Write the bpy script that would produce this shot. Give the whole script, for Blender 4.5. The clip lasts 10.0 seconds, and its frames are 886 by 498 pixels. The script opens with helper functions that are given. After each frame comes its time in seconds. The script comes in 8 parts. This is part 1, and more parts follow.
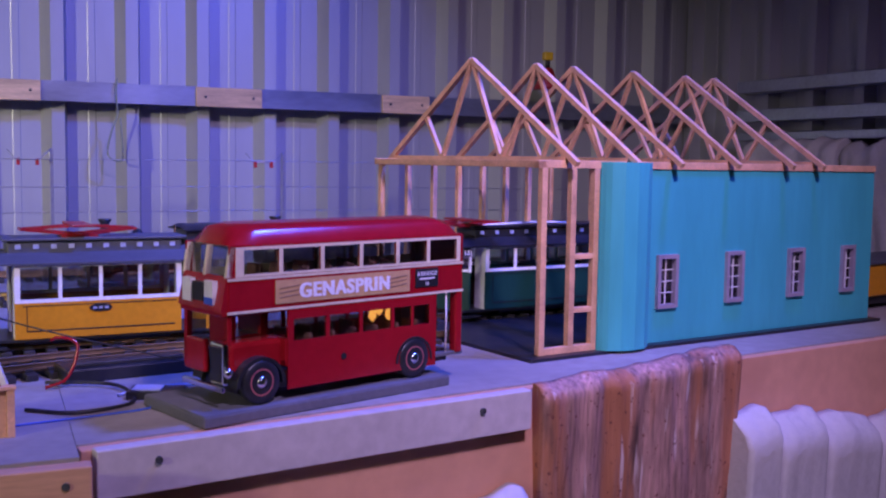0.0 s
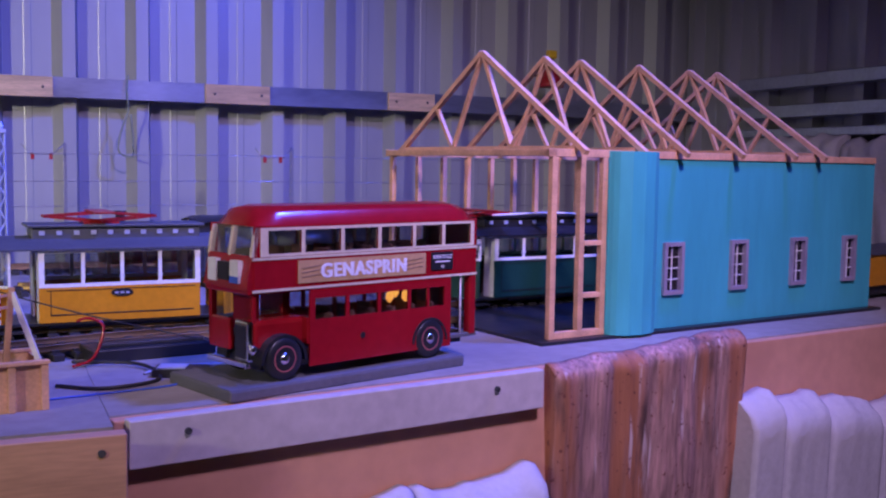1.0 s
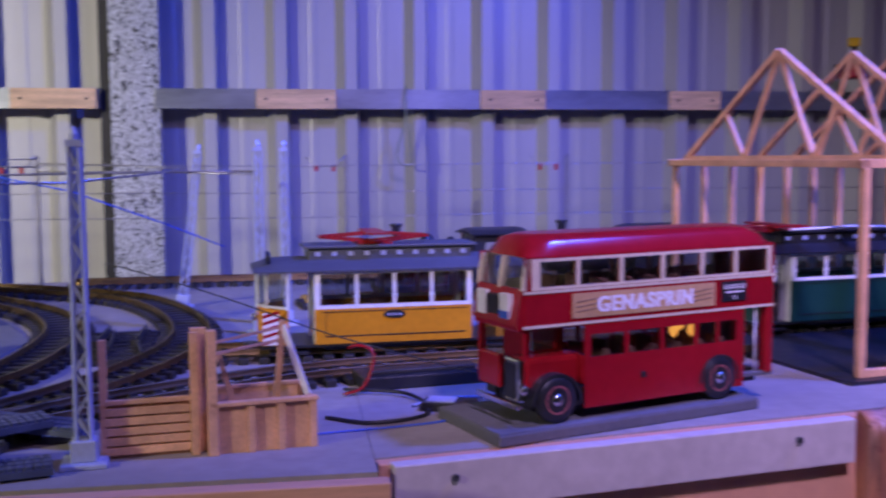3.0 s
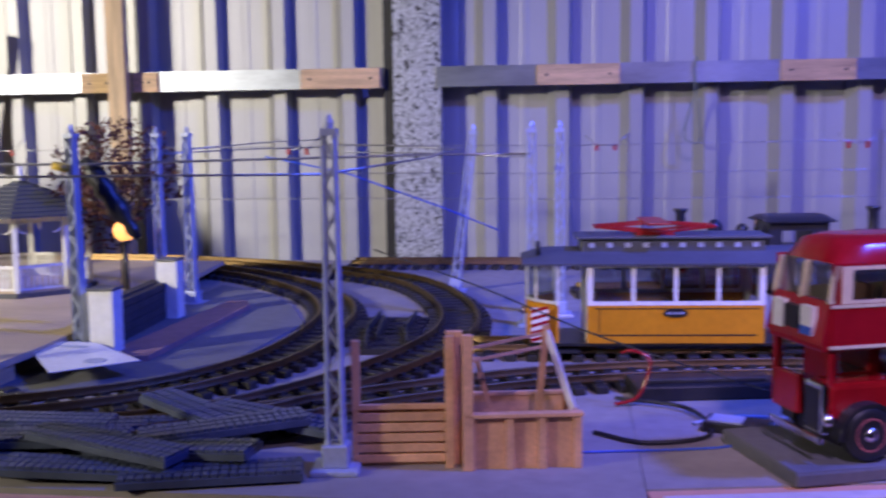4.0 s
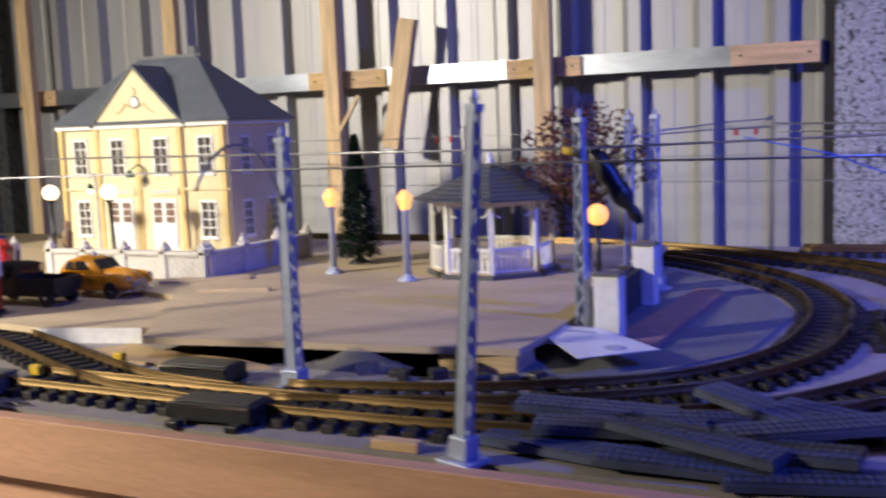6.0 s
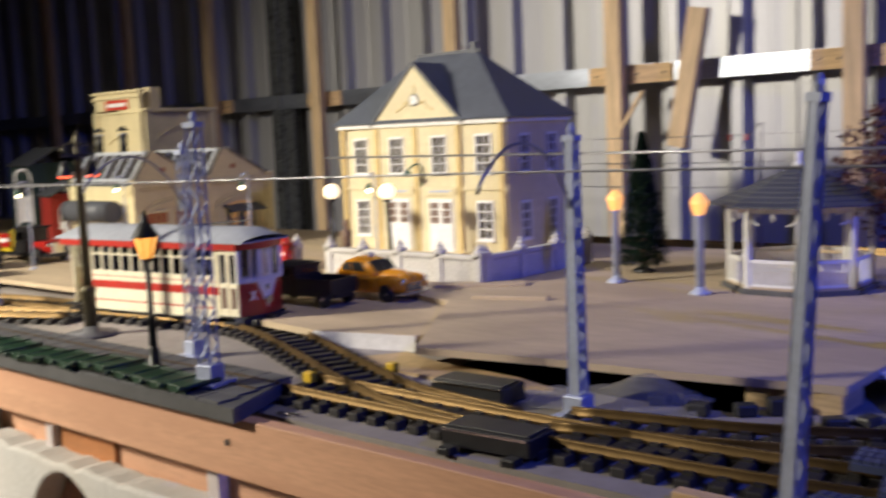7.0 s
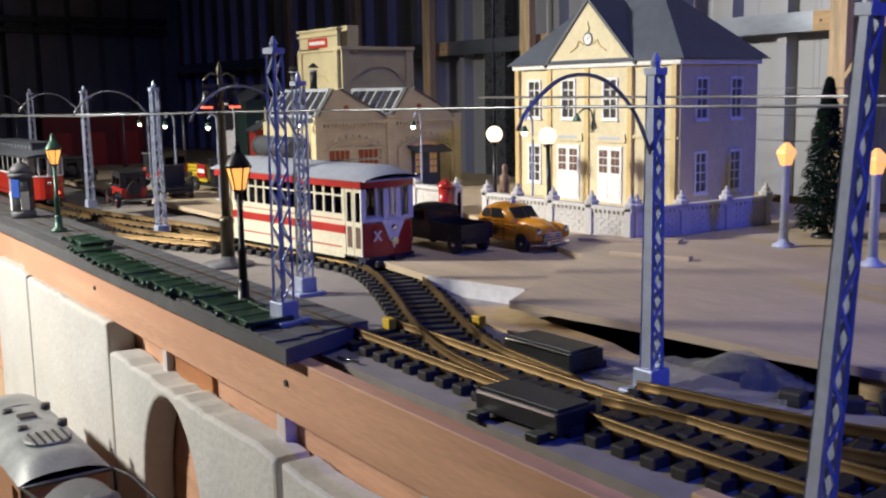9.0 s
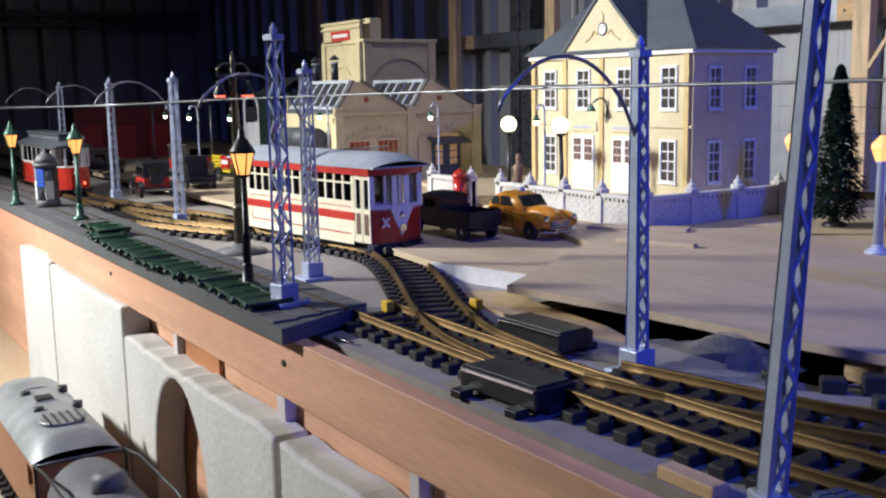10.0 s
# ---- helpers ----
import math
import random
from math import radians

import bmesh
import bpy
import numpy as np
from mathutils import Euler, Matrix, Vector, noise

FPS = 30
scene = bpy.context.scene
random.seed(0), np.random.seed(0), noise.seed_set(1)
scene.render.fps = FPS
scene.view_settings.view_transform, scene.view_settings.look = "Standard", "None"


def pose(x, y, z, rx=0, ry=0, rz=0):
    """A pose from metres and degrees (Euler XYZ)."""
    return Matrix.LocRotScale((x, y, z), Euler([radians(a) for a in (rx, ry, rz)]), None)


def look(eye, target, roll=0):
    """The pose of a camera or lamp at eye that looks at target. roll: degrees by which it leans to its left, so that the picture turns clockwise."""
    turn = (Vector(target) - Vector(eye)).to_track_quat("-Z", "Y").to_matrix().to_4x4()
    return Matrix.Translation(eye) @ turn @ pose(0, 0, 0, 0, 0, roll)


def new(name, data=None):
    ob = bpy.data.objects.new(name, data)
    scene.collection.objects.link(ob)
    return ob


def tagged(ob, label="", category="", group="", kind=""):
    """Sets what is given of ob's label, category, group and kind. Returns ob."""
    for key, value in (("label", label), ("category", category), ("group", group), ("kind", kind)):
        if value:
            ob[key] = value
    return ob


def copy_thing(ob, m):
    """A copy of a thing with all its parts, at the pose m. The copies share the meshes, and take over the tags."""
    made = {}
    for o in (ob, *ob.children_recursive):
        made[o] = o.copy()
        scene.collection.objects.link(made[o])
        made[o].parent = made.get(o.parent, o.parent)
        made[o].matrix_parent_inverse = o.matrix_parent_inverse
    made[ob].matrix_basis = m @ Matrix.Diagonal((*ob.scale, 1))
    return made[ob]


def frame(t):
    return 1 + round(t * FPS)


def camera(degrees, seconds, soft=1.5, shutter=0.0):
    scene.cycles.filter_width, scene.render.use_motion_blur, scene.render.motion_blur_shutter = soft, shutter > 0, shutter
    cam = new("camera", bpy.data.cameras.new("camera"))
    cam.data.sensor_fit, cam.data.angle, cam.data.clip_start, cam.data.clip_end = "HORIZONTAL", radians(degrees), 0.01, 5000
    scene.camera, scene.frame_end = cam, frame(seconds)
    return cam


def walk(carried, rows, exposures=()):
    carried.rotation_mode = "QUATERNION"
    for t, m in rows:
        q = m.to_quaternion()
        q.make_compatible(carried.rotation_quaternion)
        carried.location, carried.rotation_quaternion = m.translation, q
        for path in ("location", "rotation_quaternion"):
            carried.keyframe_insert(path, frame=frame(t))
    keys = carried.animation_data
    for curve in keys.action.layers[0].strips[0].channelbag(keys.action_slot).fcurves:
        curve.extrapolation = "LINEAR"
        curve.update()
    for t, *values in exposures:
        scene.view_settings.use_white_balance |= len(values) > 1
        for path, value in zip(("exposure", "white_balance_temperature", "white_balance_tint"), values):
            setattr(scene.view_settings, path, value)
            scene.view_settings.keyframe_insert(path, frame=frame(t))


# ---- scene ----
cam = camera(46.7, 10.0, soft=2.2, shutter=0.5)
PATH = [
    (0, (0.085, -0.042, 0.221), (0.892, 1.78, 0.052), 0.9),
    (0.5, (0.069, -0.062, 0.21), (0.884, 1.756, 0.039), 1.5),
    (1, (0.057, -0.065, 0.203), (0.867, 1.756, 0.042), 0.9),
    (1.5, (0.042, -0.06, 0.193), (0.799, 1.785, 0.04), 1.8),
    (2, (0.041, -0.05, 0.187), (0.72, 1.824, 0.016), 0.6),
    (2.5, (0.058, -0.034, 0.203), (0.592, 1.887, 0.036), 0.4),
    (2.7, (0.068, -0.018, 0.219), (0.515, 1.924, 0.056), -0.0),
    (3.8, (0.095, 0.086, 0.236), (-0.055, 2.068, 0.014), -0.4),
    (4, (0.094, 0.1, 0.239), (-0.159, 2.071, 0.014), -0.7),
    (4.5, (0.074, 0.116, 0.237), (-0.368, 2.05, -0.021), -1.5),
    (5, (0.035, 0.111, 0.237), (-0.541, 2.009, -0.023), -1.4),
    (5.5, (-0.024, 0.095, 0.24), (-0.745, 1.942, -0.02), -1.3),
    (5.7, (-0.051, 0.09, 0.241), (-0.836, 1.911, -0.017), -1.4),
    (6.8, (-0.158, 0.148, 0.243), (-1.349, 1.741, 0.038), -3.3),
    (7, (-0.163, 0.174, 0.241), (-1.47, 1.671, 0.017), -2.5),
    (7.5, (-0.174, 0.232, 0.232), (-1.651, 1.552, -0.039), -3.0),
    (8, (-0.162, 0.279, 0.229), (-1.708, 1.514, -0.062), -1.8),
    (8.5, (-0.144, 0.315, 0.224), (-1.754, 1.464, -0.076), -2.1),
    (9, (-0.12, 0.34, 0.221), (-1.748, 1.461, -0.082), -1.0),
    (9.5, (-0.102, 0.351, 0.217), (-1.748, 1.447, -0.086), -0.3),
    (10, (-0.089, 0.362, 0.211), (-1.756, 1.423, -0.098), -1.1),
]
walk(cam, [(t, look(eye, target, roll)) for t, eye, target, roll in PATH], [(0.0, -0.32, 6400, 10), (2.7, -0.32, 6350, 10), (4.5, -0.35, 6450, 10), (5.6, -0.5, 6500, 10), (7.0, -0.84, 6450, 10), (7.6, -1.15, 6350, 10), (8.3, -1.1, 6050, 10), (9.2, -0.85, 5750, 10), (10.0, -0.72, 5450, 10)])

# ---- world and lamps ----
world = bpy.data.worlds.new("dim_room")
scene.world = world
world.use_nodes = True
world.node_tree.nodes["Background"].inputs[0].default_value = (0.13, 0.13, 0.17, 1)
world.node_tree.nodes["Background"].inputs[1].default_value = 0.012


def area_lamp(name, eye, target, size, power, colour, spread=180):
    data = bpy.data.lights.new(name, "AREA")
    data.size, data.energy, data.color = size, power, colour
    data.spread = radians(spread)
    ob = new(name, data)
    ob.matrix_world = look(eye, target)
    return ob


area_lamp("blue_flood_lamp", (1.00, 0.80, 1.20), (0.22, 1.50, 0.15), 0.12, 20.0, (0.05, 0.10, 1.0), 98)
area_lamp("violet_flood_lamp", (0.45, -0.40, 1.40), (0.75, 1.20, 0.10), 0.16, 6.8, (0.66, 0.47, 0.95), 60)
# Fill light added overhead to lift the depot fronts; no fitting stands for it.
area_lamp("white_overhead_fill", (-1.25, 1.00, 1.60), (-1.75, 1.20, 0.0), 0.25, 4.0, (1.0, 0.94, 0.80), 120)
area_lamp("warm_aisle_lamp", (-2.52, -0.78, 1.08), (-1.50, 1.25, -0.02), 0.20, 36.0, (1.0, 0.91, 0.74), 74)


# ---- materials ----
def mat(name, col, rough=0.6, metal=0.0, var=0.15, scale=30.0, bump=0.0, stretch=(1, 1, 1), grain=0.08, emit=0.0,
        emit_col=None, spec=0.5, stain=None, random_tint=0.0):
    m = bpy.data.materials.new(name)
    m.use_nodes = True
    nt = m.node_tree
    nd, lk = nt.nodes, nt.links
    p = nd["Principled BSDF"]
    co = nd.new("ShaderNodeTexCoord")
    mp = nd.new("ShaderNodeMapping")
    mp.inputs["Scale"].default_value = stretch
    lk.new(co.outputs["Object"], mp.inputs["Vector"])
    n1 = nd.new("ShaderNodeTexNoise")
    n1.inputs["Scale"].default_value, n1.inputs["Detail"].default_value = scale, 5
    n2 = nd.new("ShaderNodeTexNoise")
    n2.inputs["Scale"].default_value, n2.inputs["Detail"].default_value = scale * 9, 3
    for n in (n1, n2):
        lk.new(mp.outputs[0], n.inputs["Vector"])
    r = nd.new("ShaderNodeMapRange")
    r.inputs[1].default_value, r.inputs[2].default_value = 0.3, 0.7
    r.inputs[3].default_value, r.inputs[4].default_value = 1 - var, 1 + var
    lk.new(n1.outputs[0], r.inputs[0])
    r2 = nd.new("ShaderNodeMapRange")
    r2.inputs[1].default_value, r2.inputs[2].default_value = 0.3, 0.7
    r2.inputs[3].default_value, r2.inputs[4].default_value = 1 - grain, 1 + grain
    lk.new(n2.outputs[0], r2.inputs[0])
    mul = nd.new("ShaderNodeMath")
    mul.operation = "MULTIPLY"
    lk.new(r.outputs[0], mul.inputs[0])
    lk.new(r2.outputs[0], mul.inputs[1])
    last = mul.outputs[0]
    if random_tint:
        oi = nd.new("ShaderNodeObjectInfo")
        r3 = nd.new("ShaderNodeMapRange")
        r3.inputs[3].default_value, r3.inputs[4].default_value = 1 - random_tint, 1 + random_tint
        lk.new(oi.outputs["Random"], r3.inputs[0])
        m3 = nd.new("ShaderNodeMath")
        m3.operation = "MULTIPLY"
        lk.new(last, m3.inputs[0])
        lk.new(r3.outputs[0], m3.inputs[1])
        last = m3.outputs[0]
    sc = nd.new("ShaderNodeVectorMath")
    sc.operation = "SCALE"
    sc.inputs[0].default_value = col
    lk.new(last, sc.inputs["Scale"])
    out = sc.outputs[0]
    if stain:
        n3 = nd.new("ShaderNodeTexNoise")
        n3.inputs["Scale"].default_value, n3.inputs["Detail"].default_value = scale * 0.4, 6
        lk.new(mp.outputs[0], n3.inputs["Vector"])
        r4 = nd.new("ShaderNodeMapRange")
        r4.inputs[1].default_value, r4.inputs[2].default_value = 0.52, 0.66
        lk.new(n3.outputs[0], r4.inputs[0])
        mx = nd.new("ShaderNodeMix")
        mx.data_type = "RGBA"
        lk.new(r4.outputs[0], mx.inputs[0])
        lk.new(out, mx.inputs[6])
        mx.inputs[7].default_value = (*stain, 1)
        out = mx.outputs[2]
    lk.new(out, p.inputs["Base Color"])
    rr = nd.new("ShaderNodeMapRange")
    rr.inputs[3].default_value, rr.inputs[4].default_value = max(0.02, rough - 0.1), min(1, rough + 0.1)
    lk.new(n1.outputs[0], rr.inputs[0])
    lk.new(rr.outputs[0], p.inputs["Roughness"])
    p.inputs["Metallic"].default_value = metal
    p.inputs["Specular IOR Level"].default_value = spec
    if bump:
        b = nd.new("ShaderNodeBump")
        b.inputs["Strength"].default_value, b.inputs["Distance"].default_value = bump, 0.004
        lk.new(n2.outputs[0], b.inputs["Height"])
        lk.new(b.outputs[0], p.inputs["Normal"])
    if emit:
        p.inputs["Emission Color"].default_value = (*(emit_col or col), 1)
        p.inputs["Emission Strength"].default_value = emit
    return m


def glass(name, tint, gloss=0.10):
    m = bpy.data.materials.new(name)
    m.use_nodes = True
    nd, lk = m.node_tree.nodes, m.node_tree.links
    nd.clear()
    o, mix = nd.new("ShaderNodeOutputMaterial"), nd.new("ShaderNodeMixShader")
    t, g = nd.new("ShaderNodeBsdfTransparent"), nd.new("ShaderNodeBsdfGlossy")
    t.inputs[0].default_value, g.inputs["Roughness"].default_value = (*tint, 1), 0.08
    mix.inputs[0].default_value = gloss
    lk.new(t.outputs[0], mix.inputs[1])
    lk.new(g.outputs[0], mix.inputs[2])
    lk.new(mix.outputs[0], o.inputs[0])
    return m


def milky(name):
    """Hazy yellowed acetate glazing."""
    m = glass(name, (0.92, 0.92, 0.90), 0.10)
    nd, lk = m.node_tree.nodes, m.node_tree.links
    d, mx = nd.new("ShaderNodeBsdfDiffuse"), nd.new("ShaderNodeMixShader")
    d.inputs[0].default_value = (0.62, 0.60, 0.56, 1)
    n = nd.new("ShaderNodeTexNoise")
    n.inputs["Scale"].default_value = 60
    r = nd.new("ShaderNodeMapRange")
    r.inputs[1].default_value, r.inputs[2].default_value, r.inputs[3].default_value, r.inputs[4].default_value = 0.35, 0.65, 0.10, 0.34
    lk.new(n.outputs[0], r.inputs[0])
    lk.new(r.outputs[0], mx.inputs[0])
    o = nd["Material Output"]
    lk.new(o.inputs[0].links[0].from_socket, mx.inputs[1])
    lk.new(d.outputs[0], mx.inputs[2])
    lk.new(mx.outputs[0], o.inputs[0])
    return m


def bark_mat():
    """Peeling painted bark: pink-grey ground, rust stripes, dark and pale patches."""
    m = mat("carved_bark", (0.35, 0.20, 0.175), 0.7, 0, 0.45, 22, 0.5, (1, 1, 0.12), 0.35)
    nd, lk = m.node_tree.nodes, m.node_tree.links
    p = nd["Principled BSDF"]
    src = p.inputs["Base Color"].links[0].from_socket
    co = nd.new("ShaderNodeTexCoord")
    for scale, st, lo, hi, col in ((24, (1, 1, 0.08), 0.50, 0.60, (0.42, 0.16, 0.07)), (30, (1, 1, 0.22), 0.55, 0.66, (0.07, 0.045, 0.04)), (80, (1, 1, 0.12), 0.62, 0.72, (0.70, 0.58, 0.56)), (150, (1, 1, 1), 0.63, 0.68, (0.16, 0.05, 0.04))):
        mp, n, r, mx = nd.new("ShaderNodeMapping"), nd.new("ShaderNodeTexNoise"), nd.new("ShaderNodeMapRange"), nd.new("ShaderNodeMix")
        mp.inputs["Scale"].default_value = st
        mp.inputs["Location"].default_value = (scale * 0.1, 0, 0)
        n.inputs["Scale"].default_value, n.inputs["Detail"].default_value = scale, 6
        r.inputs[1].default_value, r.inputs[2].default_value, r.inputs[4].default_value = lo, hi, 0.85
        mx.data_type = "RGBA"
        mx.inputs[7].default_value = (*col, 1)
        lk.new(co.outputs["Object"], mp.inputs["Vector"])
        lk.new(mp.outputs[0], n.inputs["Vector"])
        lk.new(n.outputs[0], r.inputs[0])
        lk.new(r.outputs[0], mx.inputs[0])
        lk.new(src, mx.inputs[6])
        src = mx.outputs[2]
    lk.new(src, p.inputs["Base Color"])
    return m


M = {
    "steel_wall": mat("painted_steel", (0.37, 0.37, 0.39), 0.46, 0.35, 0.10, 3, 0.02, (1, 1, 0.25), 0.03, stain=(0.40, 0.40, 0.42)),
    "dark_wall": mat("dark_steel", (0.11, 0.115, 0.115), 0.5, 0.2, 0.2, 3, 0.02, (1, 1, 0.3)),
    "galv": mat("galvanised_steel", (0.50, 0.52, 0.55), 0.35, 0.5, 0.5, 290, 0.05, grain=0.3, stain=(0.07, 0.07, 0.075)),
    # speckled galvanised steel again, with a much darker base colour
    "galv_dark": mat("darker_galvanised_steel", (0.10, 0.105, 0.11), 0.4, 0.4, 0.5, 160, 0.05, grain=0.3, stain=(0.03, 0.03, 0.032)),
    "pale_pine": mat("pale_knotty_pine", (0.63, 0.355, 0.225), 0.65, 0, 0.14, 10, 0.06, (0.5, 4, 4), 0.08, stain=(0.57, 0.31, 0.195)),
    "girt": mat("galvanised_girt", (0.36, 0.39, 0.46), 0.34, 0.85, 0.12, 12, 0.02, (0.3, 1, 1)),
    "pine": mat("pine_timber", (0.60, 0.43, 0.24), 0.65, 0, 0.22, 18, 0.08, (6, 6, 0.5), 0.12, random_tint=0.12),
    "pine_x": mat("pine_batten", (0.58, 0.39, 0.21), 0.65, 0, 0.22, 18, 0.08, (0.6, 6, 6), 0.12, random_tint=0.12),
    "model_wood": mat("model_timber", (0.66, 0.37, 0.20), 0.6, 0, 0.18, 40, 0.05, (1, 1, 1), 0.1, random_tint=0.10),
    "mdf": mat("raw_mdf", (0.64, 0.33, 0.205), 0.7, 0, 0.08, 6, 0.03, (1, 1, 1), 0.05, stain=(0.56, 0.28, 0.17)),
    "orange_ply": mat("orange_plywood", (0.42, 0.17, 0.06), 0.6, 0, 0.15, 16, 0.05, (0.6, 3, 3)),
    "top": mat("baseboard_paint", (0.30, 0.27, 0.25), 0.75, 0, 0.14, 6, 0.04, (1, 1, 1), 0.10, stain=(0.23, 0.205, 0.19)),
    "street": mat("plywood_street", (0.52, 0.41, 0.28), 0.65, 0, 0.12, 7, 0.04, (0.6, 2.2, 1), 0.07, stain=(0.44, 0.34, 0.23)),
    "ply_edge": mat("plywood_edge", (0.50, 0.36, 0.2), 0.7, 0, 0.25, 25, 0.05, (0.5, 0.5, 8), 0.1),
    "white_board": mat("white_primed_board", (0.56, 0.50, 0.50), 0.55, 0, 0.06, 9, 0.03),
    "foam": mat("white_foam", (0.55, 0.535, 0.515), 0.85, 0, 0.06, 14, 0.25, grain=0.06, stain=(0.57, 0.54, 0.50)),
    "bark": bark_mat(),
    "teal": mat("teal_ridged_sheet", (0.06, 0.42, 0.42), 0.5, 0, 0.10, 10, 0.02, (1, 1, 0.2), 0.05),
    "grey_plastic": mat("grey_plastic", (0.12, 0.12, 0.13), 0.55, 0, 0.12, 20, 0.03),
    "asphalt": mat("grey_asphalt_card", (0.16, 0.16, 0.17), 0.85, 0, 0.12, 9, 0.15),
    "paving": mat("dark_paving", (0.085, 0.085, 0.09), 0.75, 0, 0.2, 25, 0.12),
    "brass": mat("brass_rail", (0.16, 0.105, 0.048), 0.46, 1.0, 0.3, 12, 0.02, grain=0.1),
    "sleeper": mat("brown_black_sleeper", (0.020, 0.017, 0.016), 0.65, 0, 0.25, 60, 0.1, random_tint=0.2),
    "black": mat("black_plastic", (0.018, 0.018, 0.02), 0.4, 0, 0.2, 30, 0.02),
    "iron": mat("dark_iron", (0.05, 0.05, 0.05), 0.5, 0.4, 0.2, 40, 0.03),
    "silver": mat("silver_grey_lattice", (0.42, 0.46, 0.60), 0.42, 0.2, 0.10, 30, 0.02),
    "wire": mat("wire_metal", (0.34, 0.34, 0.36), 0.35, 0.7, 0.1, 30),
    "blackwire": mat("black_wire", (0.02, 0.02, 0.025), 0.5),
    "red": mat("bus_red_gloss", (0.31, 0.008, 0.016), 0.22, 0, 0.06, 10, 0.0),
    "cream": mat("cream_paint", (0.72, 0.62, 0.42), 0.4, 0, 0.06, 14),
    "white": mat("white_paint", (0.78, 0.77, 0.75), 0.4, 0, 0.05, 14),
    "yellow": mat("tram_yellow", (0.62, 0.26, 0.012), 0.32, 0, 0.06, 14),
    "roofgrey": mat("slate_grey_roof", (0.075, 0.08, 0.095), 0.55, 0, 0.12, 20, 0.03),
    "tan": mat("advert_tan", (0.56, 0.36, 0.16), 0.5, 0, 0.08, 20),
    "green": mat("dark_green_paint", (0.01, 0.05, 0.035), 0.35, 0, 0.1, 20),
    "chrome": mat("chrome", (0.7, 0.7, 0.72), 0.15, 1.0, 0.05, 20),
    "glass": glass("clear_pane", (0.90, 0.92, 0.92), 0.14),
    "darkglass": glass("smoky_pane", (0.35, 0.35, 0.38), 0.12),
    "interior": mat("dark_interior", (0.13, 0.07, 0.05), 0.7, 0, 0.2, 40),
}


# ---- mesh helpers ----
def part(name, bm, material, parent=None, label="", m=None, kind=""):
    bmesh.ops.recalc_face_normals(bm, faces=bm.faces)
    me = bpy.data.meshes.new(name)
    bm.to_mesh(me)
    bm.free()
    me.materials.append(M[material] if isinstance(material, str) else material)
    ob = new(name, me)
    if parent:
        ob.parent = parent
    if m is not None:
        ob.matrix_basis = m
    return tagged(ob, label=label, kind=kind)


def thing(name, label, category, m=None, group="", kind=""):
    ob = new(name)
    ob.empty_display_size = 0.02
    if m is not None:
        ob.matrix_basis = m
    return tagged(ob, label, category, group, kind)


def B():
    return bmesh.new()


def box(bm, a, b, bev=0.0, m=None):
    """A box between two corners."""
    c = [(a[i] + b[i]) / 2 for i in range(3)]
    s = [abs(b[i] - a[i]) for i in range(3)]
    mm = Matrix.Translation(c) @ Matrix.Diagonal((*s, 1))
    if m is not None:
        mm = m @ mm
    vs = bmesh.ops.create_cube(bm, size=1, matrix=mm)["verts"]
    if bev:
        es = list({e for v in vs for e in v.link_edges})
        bmesh.ops.bevel(bm, geom=es, offset=bev, segments=2, profile=0.5, affect="EDGES")
    return bm


def cyl(bm, p0, p1, r0, r1=None, n=10):
    p0, p1 = Vector(p0), Vector(p1)
    d = p1 - p0
    mm = Matrix.Translation((p0 + p1) / 2) @ d.to_track_quat("Z", "Y").to_matrix().to_4x4()
    vs = bmesh.ops.create_cone(bm, cap_ends=True, segments=n, radius1=r0, radius2=r0 if r1 is None else r1, depth=d.length, matrix=mm)["verts"]
    for f in {f for v in vs for f in v.link_faces}:
        f.smooth = len(f.verts) == 4 and n > 6
    return bm


def bar(bm, p0, p1, w, h=None):
    """A square bar from p0 to p1."""
    p0, p1 = Vector(p0), Vector(p1)
    d = p1 - p0
    mm = Matrix.Translation((p0 + p1) / 2) @ d.to_track_quat("Z", "Y").to_matrix().to_4x4() @ Matrix.Diagonal((w, h or w, d.length, 1))
    bmesh.ops.create_cube(bm, size=1, matrix=mm)
    return bm


def lathe(bm, prof, c=(0, 0, 0), n=16, m=None):
    rings = []
    for r, z in prof:
        ring = []
        for k in range(n):
            a = 2 * math.pi * k / n
            v = Vector((c[0] + r * math.cos(a), c[1] + r * math.sin(a), c[2] + z))
            ring.append(bm.verts.new(m @ v if m is not None else v))
        rings.append(ring)
    for i in range(len(rings) - 1):
        for k in range(n):
            f = bm.faces.new((rings[i][k], rings[i][(k + 1) % n], rings[i + 1][(k + 1) % n], rings[i + 1][k]))
            f.smooth = n > 8
    bm.faces.new(rings[0])
    bm.faces.new(rings[-1])
    return bm


def ball(bm, c, r, n=12):
    vs = bmesh.ops.create_uvsphere(bm, u_segments=n, v_segments=max(6, n // 2 + 2), radius=r, matrix=Matrix.Translation(c))["verts"]
    for f in {f for v in vs for f in v.link_faces}:
        f.smooth = True
    return bm


